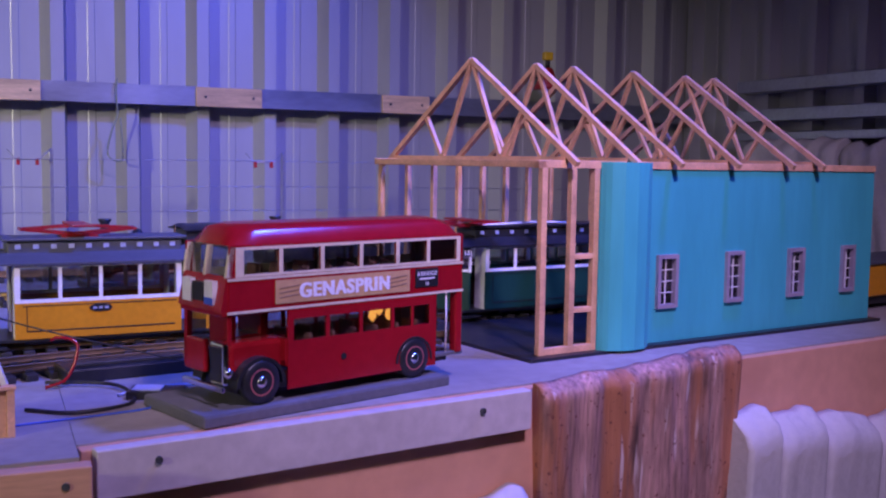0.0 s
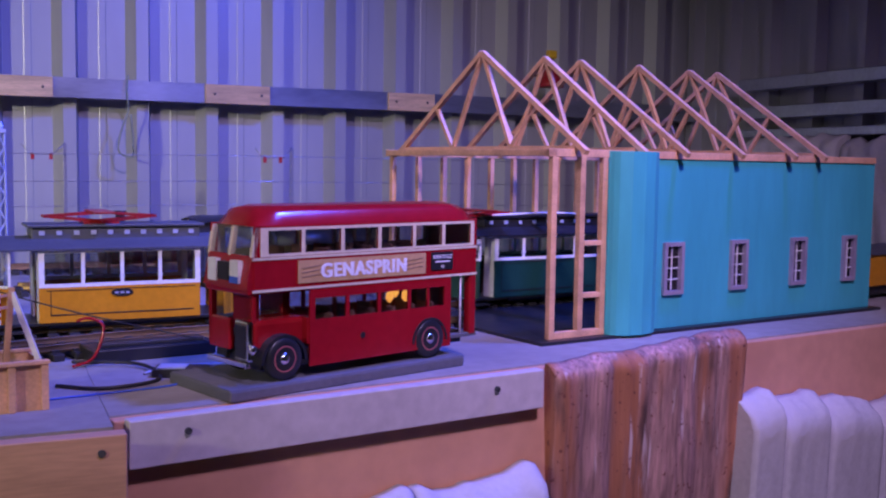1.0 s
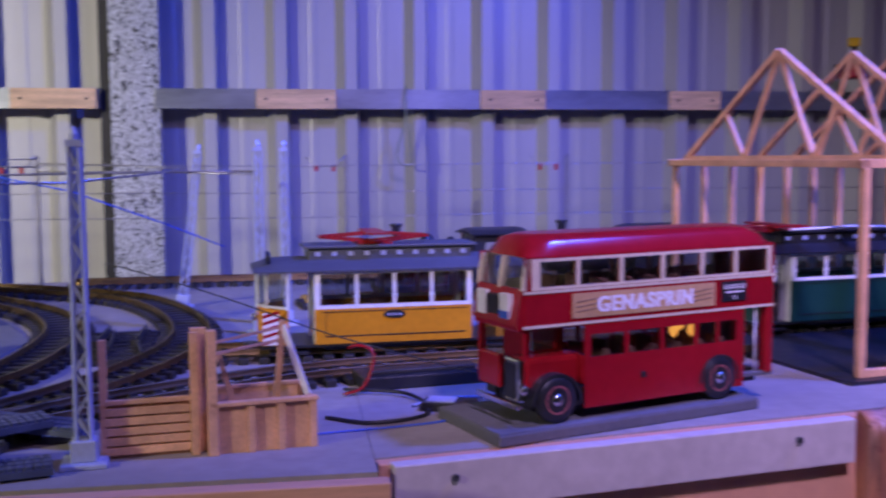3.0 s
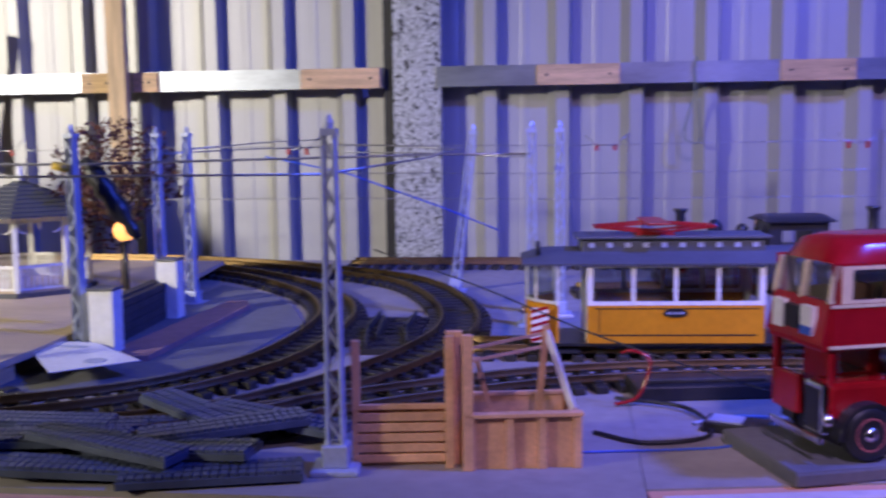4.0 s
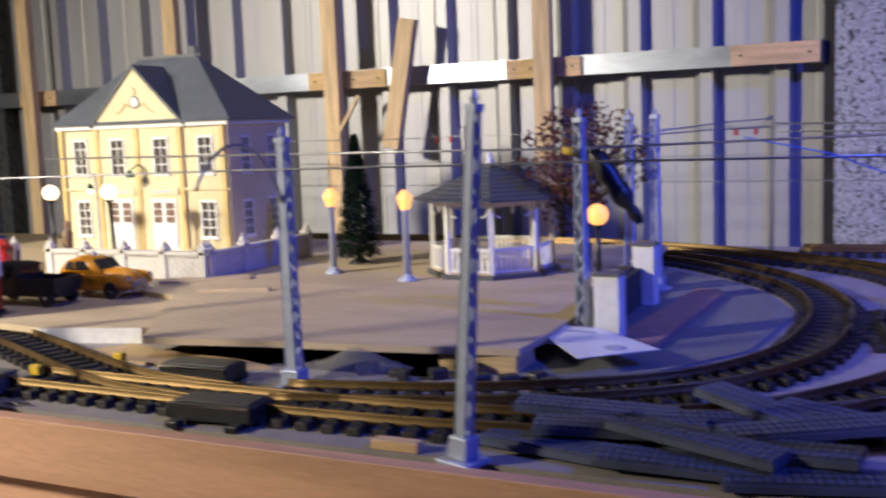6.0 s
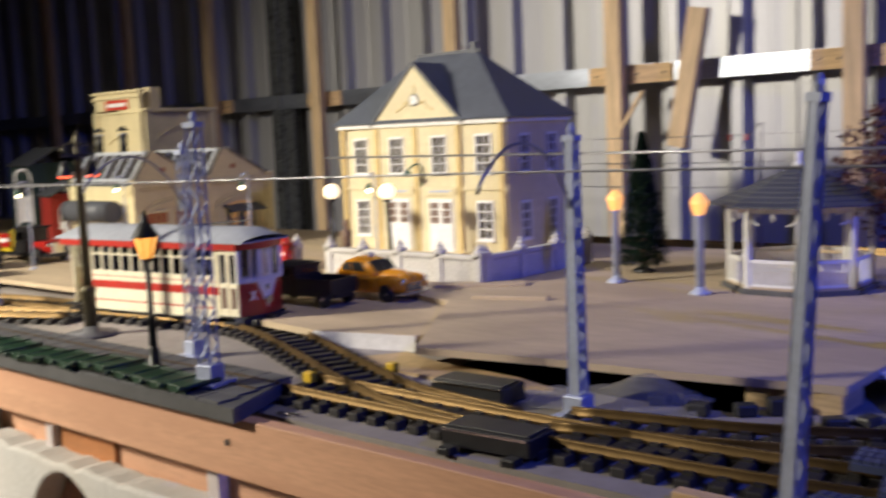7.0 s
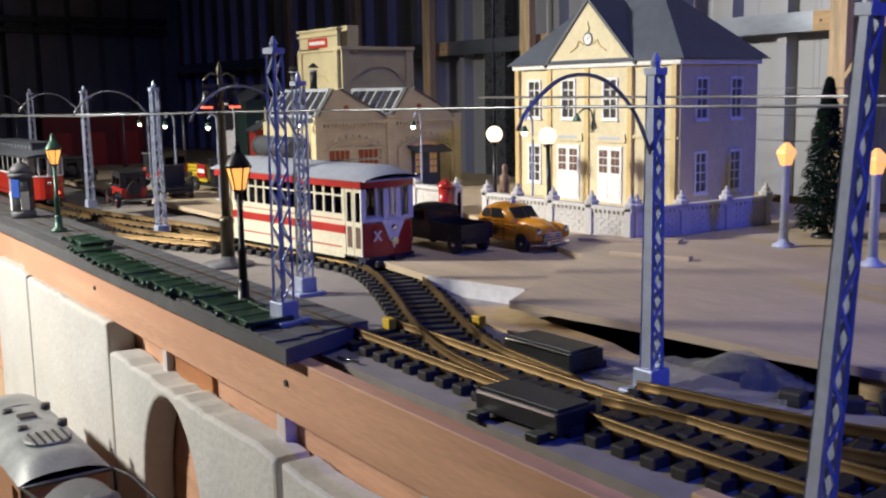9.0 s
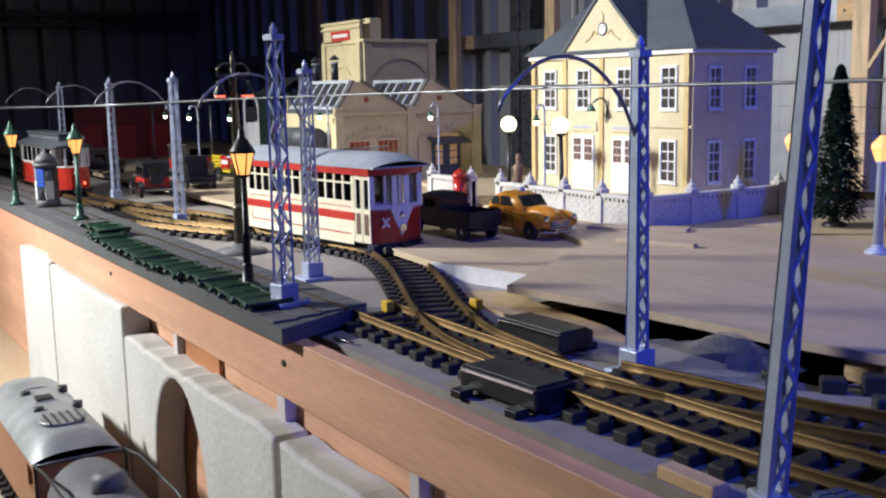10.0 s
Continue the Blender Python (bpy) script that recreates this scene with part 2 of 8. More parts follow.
def sweep(bm, pts, sect, up=Vector((0, 0, 1))):
    """Sweep a closed section [(side, up)] along points."""
    pts = [Vector(p) for p in pts]
    rings = []
    for i, p in enumerate(pts):
        d = (pts[min(i + 1, len(pts) - 1)] - pts[max(i - 1, 0)]).normalized()
        s = d.cross(up)
        s = s.normalized() if s.length > 1e-4 else Vector((1, 0, 0))
        u = s.cross(d).normalized()
        rings.append([bm.verts.new(p + s * a + u * b) for a, b in sect])
    n = len(sect)
    for i in range(len(rings) - 1):
        for k in range(n):
            f = bm.faces.new((rings[i][k], rings[i][(k + 1) % n], rings[i + 1][(k + 1) % n], rings[i + 1][k]))
            f.smooth = n > 5
    bm.faces.new(rings[0])
    bm.faces.new(rings[-1])
    return bm


def tube(bm, pts, r, n=6):
    return sweep(bm, pts, [(r * math.cos(2 * math.pi * k / n), r * math.sin(2 * math.pi * k / n)) for k in range(n)])


def prism(bm, poly, z0, z1, m=None):
    """Extrude a plan outline between two heights."""
    lo = [Vector((x, y, z0)) for x, y in poly]
    hi = [Vector((x, y, z1)) for x, y in poly]
    if m is not None:
        lo, hi = [m @ v for v in lo], [m @ v for v in hi]
    lo, hi = [bm.verts.new(v) for v in lo], [bm.verts.new(v) for v in hi]
    n = len(poly)
    bm.faces.new(lo)
    bm.faces.new(hi)
    for k in range(n):
        bm.faces.new((lo[k], lo[(k + 1) % n], hi[(k + 1) % n], hi[k]))
    return bm


def spline(pts, step):
    """Evenly spaced points on a Catmull-Rom curve."""
    pts = [Vector(p) for p in pts]
    q = [2 * pts[0] - pts[1]] + pts + [2 * pts[-1] - pts[-2]]
    fine = []
    for i in range(1, len(q) - 2):
        a, b, c, d = q[i - 1:i + 3]
        for k in range(24):
            t = k / 24
            fine.append(0.5 * (2 * b + (c - a) * t + (2 * a - 5 * b + 4 * c - d) * t * t + (3 * b - a - 3 * c + d) * t ** 3))
    fine.append(pts[-1])
    out, need = [fine[0]], step
    for a, b in zip(fine, fine[1:]):
        d = (b - a).length
        while d >= need and d > 0:
            a = a + (b - a) * (need / d)
            out.append(a.copy())
            d, need = (b - a).length, step
        need -= d
    return out


def row_wall(bm, x0, x1, z0, z1, y0, y1, wins, za, zb):
    """A wall in the xz plane, y0..y1 thick, with one row of openings (xa, xb)."""
    box(bm, (x0, y0, z0), (x1, y1, za))
    box(bm, (x0, y0, zb), (x1, y1, z1))
    edge = x0
    for xa, xb in wins:
        if xa - edge > 1e-5:
            box(bm, (edge, y0, za), (xa, y1, zb))
        edge = xb
    if x1 - edge > 1e-5:
        box(bm, (edge, y0, za), (x1, y1, zb))
    return bm


# the right-hand baseboard and all on it stand ten degrees askew to the wall
R = pose(0.142, 0.776, 0, 0, 0, 10)

# ---- room ----
def corrugated(name, length, height, label, material, m, pitch=0.151):
    bm = B()
    n = int(length / pitch)
    prof = []
    for k in range(n + 1):
        x = k * pitch
        prof += [(x, 0), (x + 0.020, -0.030), (x + 0.046, -0.030), (x + 0.053, 0), (x + 0.095, 0), (x + 0.097, -0.0008), (x + 0.110, -0.0008), (x + 0.112, 0)]
    lo = [bm.verts.new((x, y, 0)) for x, y in prof]
    hi = [bm.verts.new((x, y, height)) for x, y in prof]
    lo2 = [bm.verts.new((x, 0.03, 0)) for x, y in (prof[0], prof[-1])]
    hi2 = [bm.verts.new((x, 0.03, height)) for x, y in (prof[0], prof[-1])]
    for i in range(len(prof) - 1):
        bm.faces.new((lo[i], lo[i + 1], hi[i + 1], hi[i]))
    bm.faces.new((lo2[0], hi2[0], hi2[1], lo2[1]))
    bm.faces.new((lo[0], hi[0], hi2[0], lo2[0]))
    bm.faces.new((lo[-1], lo2[1], hi2[1], hi[-1]))
    return tagged(part(name, bm, material, None, label, m), category="wall", kind="structure")


corrugated("wall_north", 7.55, 2.7, "grey corrugated steel shed wall behind the layout", "steel_wall", pose(-5.55 - 0.0, 2.30, -1.0))
corrugated("wall_east", 4.0, 2.7, "grey corrugated steel end wall", "steel_wall", pose(1.86, 2.30, -1.0, 0, 0, -90))
corrugated("wall_west", 4.0, 2.7, "grey corrugated steel end wall in shade", "steel_wall", pose(-5.30, -1.6, -1.0, 0, 0, 90))
tagged(part("wall_south", box(B(), (-5.5, -1.65, -1), (2.0, -1.6, 1.7)), "dark_wall"), "plain dark wall closing the shed", "wall", kind="structure")
tagged(part("floor", box(B(), (-5.5, -1.6, -1.05), (2.0, 2.32, -1.0)), "asphalt"), "plain grey concrete floor of the shed", "floor", kind="structure")
tagged(part("ceiling", box(B(), (-5.5, -1.65, 1.7), (2.0, 2.35, 1.74)), "dark_wall"), "dark shed roof lining", "ceiling", kind="structure")

t = thing("steel_column", "speckled galvanised steel column against the corrugated wall", "column", pose(-0.231, 2.245, -1), kind="structure")
part("web", box(B(), (-0.05, -0.006, 0), (0.05, 0, 2.7)), "galv", t)
part("flange", box(B(), (0.044, 0, 0), (0.05, 0.03, 2.7)), "galv", t)
part("flange", box(B(), (-0.05, 0, 0), (-0.044, 0.03, 2.7)), "galv", t)
# Black strip stands in for the dark shade left of the column.
part("column_shade_strip", box(B(), (-0.072, 0.006, 0), (-0.0505, 0.03, 2.7)), "black", t, "black strip painting the shade along the column's left side")


def girt(x0, x1, blocks):
    t = thing("wall_girt", "galvanised wall rail packed out with timber blocks", "rail", kind="structure")
    bm = B()
    prism(bm, [(0, 0), (0.0, 0.042), (-0.03, 0.042), (-0.03, 0.039), (-0.003, 0.039), (-0.003, 0.003), (-0.03, 0.003), (-0.03, 0)], x0, x1,
          Matrix(((0, 0, 1, 0), (-1, 0, 0, 2.235), (0, 1, 0, 0.334), (0, 0, 0, 1))))
    part("channel", bm, "girt", t)
    for xa, xb in blocks:
        b = part("block", box(B(), (xa, 2.228, 0.333), (xb, 2.2345, 0.375), 0.001), "pine_x", t, "pine packing block")
        for x in (xa + 0.02, xb - 0.02):
            part("screw", cyl(B(), (x, 2.229, 0.354), (x, 2.2265, 0.354), 0.003, n=8), "iron", b)


girt(-0.19, 1.85, [(0.018, 0.186), (0.50, 0.645), (0.93, 1.05)])
girt(-5.2, -0.302, [(-0.477, -0.307), (-0.845, -0.79), (-0.964, -0.885), (-1.375, -1.268), (-1.483, -1.415), (-1.93, -1.81), (-2.46, -2.32), (-2.95, -2.82)])


def post(x, w, z0, z1, lean=0.0, y=2.20):
    t = tagged(part("timber_post", box(B(), (-w / 2, -0.012, 0), (w / 2, 0.012, z1 - z0), 0.0015), "pine", None, "", pose(x, y, z0, 0, lean, 0)),
               "rough pine post fixed to the wall rail", "post", "wall posts", "structure")
    return t


for x in (-0.865, -1.395, -1.87, -2.385, -2.88, -3.34, -3.87):
    post(x, 0.04, -1, 1.7)
post(-1.238, 0.042, 0.19, 0.485, 11, 2.19)
tagged(part("diagonal_brace", bar(B(), (-1.375, 2.19, 0.235), (-1.32, 2.19, 0.315), 0.008), "pine"), "thin diagonal pine brace on the wall", "brace", kind="structure")
for z, d in ((0.40, 0.03), (0.33, 0.03), (0.285, 0.02)):
    tagged(part("end_wall_shelf_rail", box(B(), (1.79, 0.4, z), (1.83, 2.02, z + d), 0.002), "girt"), "long steel rail along the end wall", "rail", kind="structure")
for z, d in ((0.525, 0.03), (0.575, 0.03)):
    tagged(part("west_wall_rail", box(B(), (-5.258, -0.5, z), (-5.225, 2.2, z + d), 0.002), "galv_dark"), "dark steel rail along the west end wall", "rail", kind="structure")

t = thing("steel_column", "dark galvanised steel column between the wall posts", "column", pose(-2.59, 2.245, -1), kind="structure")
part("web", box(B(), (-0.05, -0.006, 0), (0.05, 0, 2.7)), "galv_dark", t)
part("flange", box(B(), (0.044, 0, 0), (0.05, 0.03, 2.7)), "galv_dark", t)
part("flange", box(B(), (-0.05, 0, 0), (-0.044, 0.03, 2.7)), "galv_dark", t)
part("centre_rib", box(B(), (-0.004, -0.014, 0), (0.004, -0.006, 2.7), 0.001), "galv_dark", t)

# ---- baseboards ----
bm = B()
prism(bm, [(-4.6, 0.722), (0.142, 0.742), (0.142, 0.955), (-0.525, 0.955), (-0.60, 0.948), (-0.72, 0.948), (-0.872, 0.962), (-0.88, 0.955), (-4.6, 0.955)], -0.012, 0.0)
prism(bm, [(-4.6, 0.955), (-0.88, 0.955), (-0.865, 1.3), (-4.6, 1.3)], -0.012, 0.0)
prism(bm, [(-0.525, 0.955), (0.142, 0.955), (0.142, 1.3), (-0.525, 1.3)], -0.012, 0.0)
prism(bm, [(-4.6, 1.3), (0.142, 1.3), (0.142, 2.0), (-4.6, 2.0)], -0.012, 0.0)
tagged(part("baseboard_west", bm, "top"), "pale painted plywood baseboard with an open hole", "baseboard", kind="structure")
tagged(part("baseboard_east", prism(B(), [(0.1425, 0.776), (1.60, 1.034), (1.60, 2.0), (0.1425, 2.0)], -0.012, 0.0), "top"),
       "pale painted plywood layout baseboard set askew", "baseboard", kind="structure")
fa = tagged(part("fascia_board", box(B(), (-1.83, 0.706, -0.052), (0.148, 0.7215, 0.003), 0.001), "pale_pine"), "raw salmon-brown fascia board along the layout edge", "fascia", kind="structure")
for x, z in ((0.13, -0.01), (-0.325, -0.02), (-0.888, -0.02), (-1.44, -0.02)):
    part("bolt", cyl(B(), (x, 0.7065, z), (x, 0.7045, z), 0.0029, n=12), "galv_dark", fa)
tagged(part("fascia_board", box(B(), (-4.5, 0.715, -0.06), (-1.832, 0.728, -0.002), 0.001), "mdf"), "raw fascia board further along the layout", "fascia", kind="structure")
tagged(part("fascia_board", box(B(), (-0.0, 0.0, -0.125), (1.47, -0.014, -0.001), 0.001), "mdf", None, "", R), "brown fascia board under the timber shed", "fascia", kind="structure")
led = tagged(part("edge_strip", box(B(), (0.008, -0.028, -0.038), (0.425, -0.0145, 0.001), 0.0012), "white_board", None, "", R), "pale painted edging strip below the red bus", "edging", kind="structure")
for x in (0.055, 0.365):
    part("bolt", cyl(B(), (x, -0.0285, -0.012), (x, -0.031, -0.012), 0.0029, n=12), "galv_dark", led)
# Added black box below the hole: its colour supplies the darkness seen inside.
for nm, a, b in (("hole_dark_back", (-0.93, 1.34, -0.6), (-0.46, 1.352, -0.013)), ("hole_dark_side", (-0.93, 0.90, -0.6), (-0.918, 1.34, -0.013)), ("hole_dark_side", (-0.472, 0.90, -0.6), (-0.46, 1.34, -0.013)), ("hole_dark_front", (-0.918, 0.90, -0.6), (-0.472, 0.912, -0.013)), ("hole_dark_bottom", (-0.93, 0.90, -0.612), (-0.46, 1.352, -0.601))):
    tagged(part(nm, box(B(), a, b), "black"), "added black panel that keeps the baseboard hole dark", "panel", kind="structure")
tagged(part("back_panel", box(B(), (-4.5, 0.735, -0.6), (0.15, 0.745, -0.013)), "pale_pine"), "orange board behind the foam slabs", "panel", kind="structure")


# ---- tracks ----
SLEEPER = None


def track(label, pts, z=0.0, step=0.0235, sl=0.078, material="brass"):
    global SLEEPER
    t = thing("track", label, "track", group="railway tracks")
    base = [Vector((x, y, z)) for x, y in pts]
    fine = spline(base, 0.02)
    for side in (-0.0225, 0.0225):
        line = []
        for i, p in enumerate(fine):
            d = (fine[min(i + 1, len(fine) - 1)] - fine[max(i - 1, 0)]).normalized()
            line.append(p + Vector((d.y, -d.x, 0)) * side + Vector((0, 0, 0.0075)))
        part("rail", sweep(B(), line, [(-0.0035, 0), (0.0035, 0), (0.001, 0.002), (0.0016, 0.0068), (0.0012, 0.008), (-0.0012, 0.008), (-0.0016, 0.0068), (-0.001, 0.002)]), material, t)
    if SLEEPER is None:
        bm = B()
        box(bm, (-0.006, -sl / 2, 0), (0.006, sl / 2, 0.0075), 0.0012)
        for s in (-0.0225, 0.0225):
            for e in (-1, 1):
                box(bm, (-0.004, s + e * 0.0045 - 0.002, 0.0075), (0.004, s + e * 0.0045 + 0.002, 0.0098))
        SLEEPER = bpy.data.meshes.new("sleeper")
        bm.to_mesh(SLEEPER)
        bm.free()
        SLEEPER.materials.append(M["sleeper"])
    ties = spline(base, step)
    for i, p in enumerate(ties):
        d = ties[min(i + 1, len(ties) - 1)] - ties[max(i - 1, 0)]
        ob = new("sleeper", SLEEPER)
        ob.parent = t
        ob.matrix_basis = pose(p.x, p.y, p.z, 0, 0, math.degrees(math.atan2(d.y, d.x)) + random.uniform(-0.6, 0.6))
    return t


track("brass-railed curve of garden-gauge track on the inside loop", [(-0.62, 0.832), (-0.45, 0.874), (-0.30, 0.96), (-0.225, 1.07), (-0.20, 1.20), (-0.205, 1.36), (-0.25, 1.50), (-0.33, 1.62), (-0.45, 1.74), (-0.62, 1.82), (-0.95, 1.86), (-1.5, 1.87)])
track("brass-railed curve of track on the outside loop", [(-0.36, 0.825), (-0.22, 0.885), (-0.11, 1.03), (-0.045, 1.24), (-0.065, 1.45), (-0.155, 1.66), (-0.30, 1.78), (-0.5, 1.88), (-0.8, 1.945), (-1.5, 1.955)])
track("front straight track with a turnout", [(-0.905, 0.803), (-0.62, 0.800), (-0.40, 0.812), (-0.22, 0.86), (-0.05, 0.98), (0.10, 1.06), (0.3, 1.10), (0.62, 1.12)])
track("brass track curving off the turnout towards the street", [(-0.66, 0.806), (-0.78, 0.822), (-0.88, 0.858), (-0.99, 0.908), (-1.12, 0.962), (-1.22, 0.985), (-1.36, 0.972), (-1.51, 0.952), (-1.7, 0.930), (-1.85, 0.90), (-2.05, 0.865), (-2.3, 0.852), (-2.7, 0.85), (-3.4, 0.85)])
track("brass siding track joining the street line", [(-1.50, 0.915), (-1.62, 0.865), (-1.75, 0.832), (-1.9, 0.832), (-2.1, 0.85)], z=-0.0008)
track("track below the yellow tram into the shed", [(-0.02, 1.19), (0.3, 1.205), (0.7, 1.26), (1.3, 1.365)])
track("back straight track close to the wall", [(-0.3, 1.90), (0.3, 1.92), (1.4, 1.93)])
track("storage track behind the trams", [(0.1, 1.60), (0.5, 1.66), (1.3, 1.78)])


# ---- timber shed ----
def timber_shed():
    t = thing("timber_shed", "half-built model shed of bare timber with one teal wall", "model shed", R)
    H, v0, v1, u0, u1 = 0.216, 0.092, 0.455, 0.53, 1.15
    w = 0.008
    part("base_plate", box(B(), (u0 - 0.02, v0 - 0.012, 0.0), (u1 + 0.01, v1 + 0.01, 0.004)), "black", t)
    for u in (u0 + w / 2, 0.577, 0.612):
        part("stud", box(B(), (u - w / 2, v0, 0.012), (u + w / 2, v0 + w, H), 0.0006), "model_wood", t)
    for z in (0.115, 0.053):
        part("nogging", box(B(), (0.581, v0, z - 0.003), (0.608, v0 + w, z + 0.003), 0.0005), "model_wood", t)
    part("sill", box(B(), (u0, v0, 0.004), (0.616, v0 + w, 0.012), 0.0006), "model_wood", t)
    for k in range(15):
        u = u0 + w / 2 + k * (u1 - u0 - w) / 14
        part("stud", box(B(), (u - 0.0035, v1 - 0.008, 0.012), (u + 0.0035, v1, H), 0.0005), "model_wood", t)
    part("sill", box(B(), (u0, v1 - 0.008, 0.004), (u1, v1, 0.012)), "model_wood", t)
    for v in (v0, v1 - 0.009):
        part("top_plate", box(B(), (u0 - 0.006, v, H), (u1, v + 0.009, H + 0.009), 0.0006), "model_wood", t)
    part("lintel", box(B(), (u0 - 0.006, v0, H + 0.0005), (u0 + 0.006, v1, H + 0.0085), 0.0006), "model_wood", t)
    # ridged teal cladding with a bowed corner
    bm = B()
    prof = [(0.617, v0 - 0.001)]
    for k in range(13):
        a = math.pi * k / 12
        prof.append((0.655 - 0.037 * math.cos(a), v0 - 0.002 - 0.022 * math.sin(a) + (0.0008 if k % 2 else 0)))
    prof.append((0.694, v0 + 0.004))
    outer = prof
    inner = [(u, v0 + 0.0065) for u, v in reversed(prof)]
    prism(bm, outer + inner, 0.004, H + 0.008)
    part("corner_cladding", bm, "teal", t)
    # flat cladding with four window openings
    wins = [(0.717, 0.744), (0.841, 0.866), (0.965, 0.990), (1.082, 1.104)]
    sw = part("side_wall", box(B(), (0.694, v0 + 0.002, 0.004), (u1, v0 + 0.0065, 0.050)), "teal", t)
    part("upper_cladding", box(B(), (0.694, v0 + 0.002, 0.108), (u1, v0 + 0.0065, H + 0.006)), "teal", sw)
    edge = 0.694
    for a, b in wins + [(u1, u1)]:
        part("pier_cladding", box(B(), (edge, v0 + 0.002, 0.050), (a, v0 + 0.0065, 0.108)), "teal", sw)
        edge = b
    for a, b in wins:
        wdw = part("window", B(), "model_wood", t)
        for q in (((a - 0.004, 0.046), (b + 0.004, 0.051)), ((a - 0.004, 0.107), (b + 0.004, 0.112)), ((a - 0.004, 0.051), (a + 0.001, 0.107)), ((b - 0.001, 0.051), (b + 0.004, 0.107))):
            part("frame", box(B(), (q[0][0], v0 - 0.003, q[0][1]), (q[1][0], v0 + 0.004, q[1][1])), MLILAC, wdw)
        for k in (1, 2, 3):
            z = 0.051 + k * 0.014
            part("bar", box(B(), (a, v0 + 0.002, z - 0.0006), (b, v0 + 0.0035, z + 0.0006)), "white", wdw)
        part("bar", box(B(), ((a + b) / 2 - 0.0006, v0 + 0.002, 0.051), ((a + b) / 2 + 0.0006, v0 + 0.0035, 0.107)), "white", wdw)
        part("pane", box(B(), (a, v0 + 0.004, 0.051), (b, v0 + 0.005, 0.107)), "darkglass", wdw)
    # trusses
    vm, za, zb = (v0 + v1) / 2, 0.350, 0.226
    bm = B()
    s = 0.0065
    f0, f1 = (0, v0 - 0.018, zb - 0.005), (0, v1 + 0.012, zb - 0.005)
    ap = (0, vm, za)
    pieces = {
        "rafter_a": (f0, ap), "rafter_b": (f1, ap), "chord": ((0, v0, zb), (0, v1, zb)),
        "web_a": (ap, (0, vm - 0.062, zb)), "web_b": (ap, (0, vm + 0.062, zb)),
        "web_c": ((0, vm - 0.062, zb), (0, (v0 + vm) / 2 - 0.01, (za + zb) / 2 - 0.006)),
        "web_d": ((0, vm + 0.062, zb), (0, (v1 + vm) / 2 + 0.01, (za + zb) / 2 - 0.006)),
    }
    meshes = {}
    for k, u in enumerate((0.567, 0.659, 0.734, 0.833, 0.941, 1.006)):
        tr = part("roof_truss", B(), "model_wood", t, m=pose(u, 0, 0, 0, 0, random.uniform(-1.5, 1.5)))
        for nm, (p, q) in pieces.items():
            if nm not in meshes:
                b = B()
                bar(b, p, q, s if "web" not in nm else 0.005)
                me = bpy.data.meshes.new(nm)
                b.to_mesh(me)
                b.free()
                me.materials.append(M["model_wood"])
                meshes[nm] = me
            ob = new(nm.split("_")[0], meshes[nm])
            ob.parent = tr
    return t


MLILAC = mat("lilac_window_frame", (0.30, 0.26, 0.30), 0.5)
timber_shed()


# ---- masts ----
def lattice_mast(h=0.24, w0=0.0105, w1=0.0075, arm=0, plated=True):
    t = thing("lattice_mast", "silver-grey lattice catenary mast on a small square foot", "mast", group="catenary masts")
    part("foot", box(B(), (-0.017, -0.017, 0), (0.017, 0.017, 0.004), 0.001), "silver", t)
    part("pedestal", box(B(), (-0.0095, -0.0095, 0.004), (0.0095, 0.0095, 0.020), 0.0012), "silver", t)
    for sx in (-1, 1):
        for sy in (-1, 1):
            part("leg", bar(B(), (sx * w0 / 2, sy * w0 / 2, 0.02), (sx * w1 / 2, sy * w1 / 2, h), 0.0022 if plated else 0.0020), "silver", t)
    n = 13
    for sg in (-1, 1):
        bm = B()
        q = [(-w0 / 2, 0.02), (w0 / 2, 0.02), (w1 / 2, h), (-w1 / 2, h)]
        vs = [bm.verts.new((x, sg * ((w0 if z < 0.1 else w1) / 2 + e), z)) for e in (0.0, 0.0009) for x, z in q]
        for f in ((0, 1, 2, 3), (4, 5, 6, 7), (0, 1, 5, 4), (1, 2, 6, 5), (2, 3, 7, 6), (3, 0, 4, 7)):
            bm.faces.new([vs[i] for i in f])
        if plated:
            part("web_plate", bm, "silver", t)
        else:
            bm.free()
        bm = B()
        for k in range(n):
            za, zb = 0.022 + (h - 0.026) * k / n, 0.022 + (h - 0.026) * (k + 1) / n
            wa = w0 + (w1 - w0) * (za - 0.02) / (h - 0.02)
            wb = w0 + (w1 - w0) * (zb - 0.02) / (h - 0.02)
            s = 1 if k % 2 else -1
            bar(bm, (sg * wa / 2, s * wa / 2, za), (sg * wb / 2, -s * wb / 2, zb), 0.0017 if plated else 0.0013)
            if not plated:
                bar(bm, (s * wa / 2, sg * wa / 2, za), (-s * wb / 2, sg * wb / 2, zb), 0.0013)
        part("lacing", bm, "silver", t, kind="stuff")
    part("cap", box(B(), (-w1 / 2 - 0.002, -w1 / 2 - 0.002, h - 0.002), (w1 / 2 + 0.002, w1 / 2 + 0.002, h + 0.003)), "silver", t)
    part("finial", lathe(B(), [(0.003, 0), (0.0035, 0.004), (0.001, 0.010)], (0, 0, h + 0.003), 8), "silver", t)
    if arm:
        pts = [(0, 0, h * 0.72), (0, 0.02 * arm, h * 0.88), (0, 0.05 * arm, h * 0.98), (0, 0.085 * arm, h * 0.985), (0, 0.115 * arm, h * 0.90), (0, 0.125 * arm, h * 0.83)]
        part("arm", tube(B(), spline(pts, 0.008), 0.0014), "wire", t)
    return t


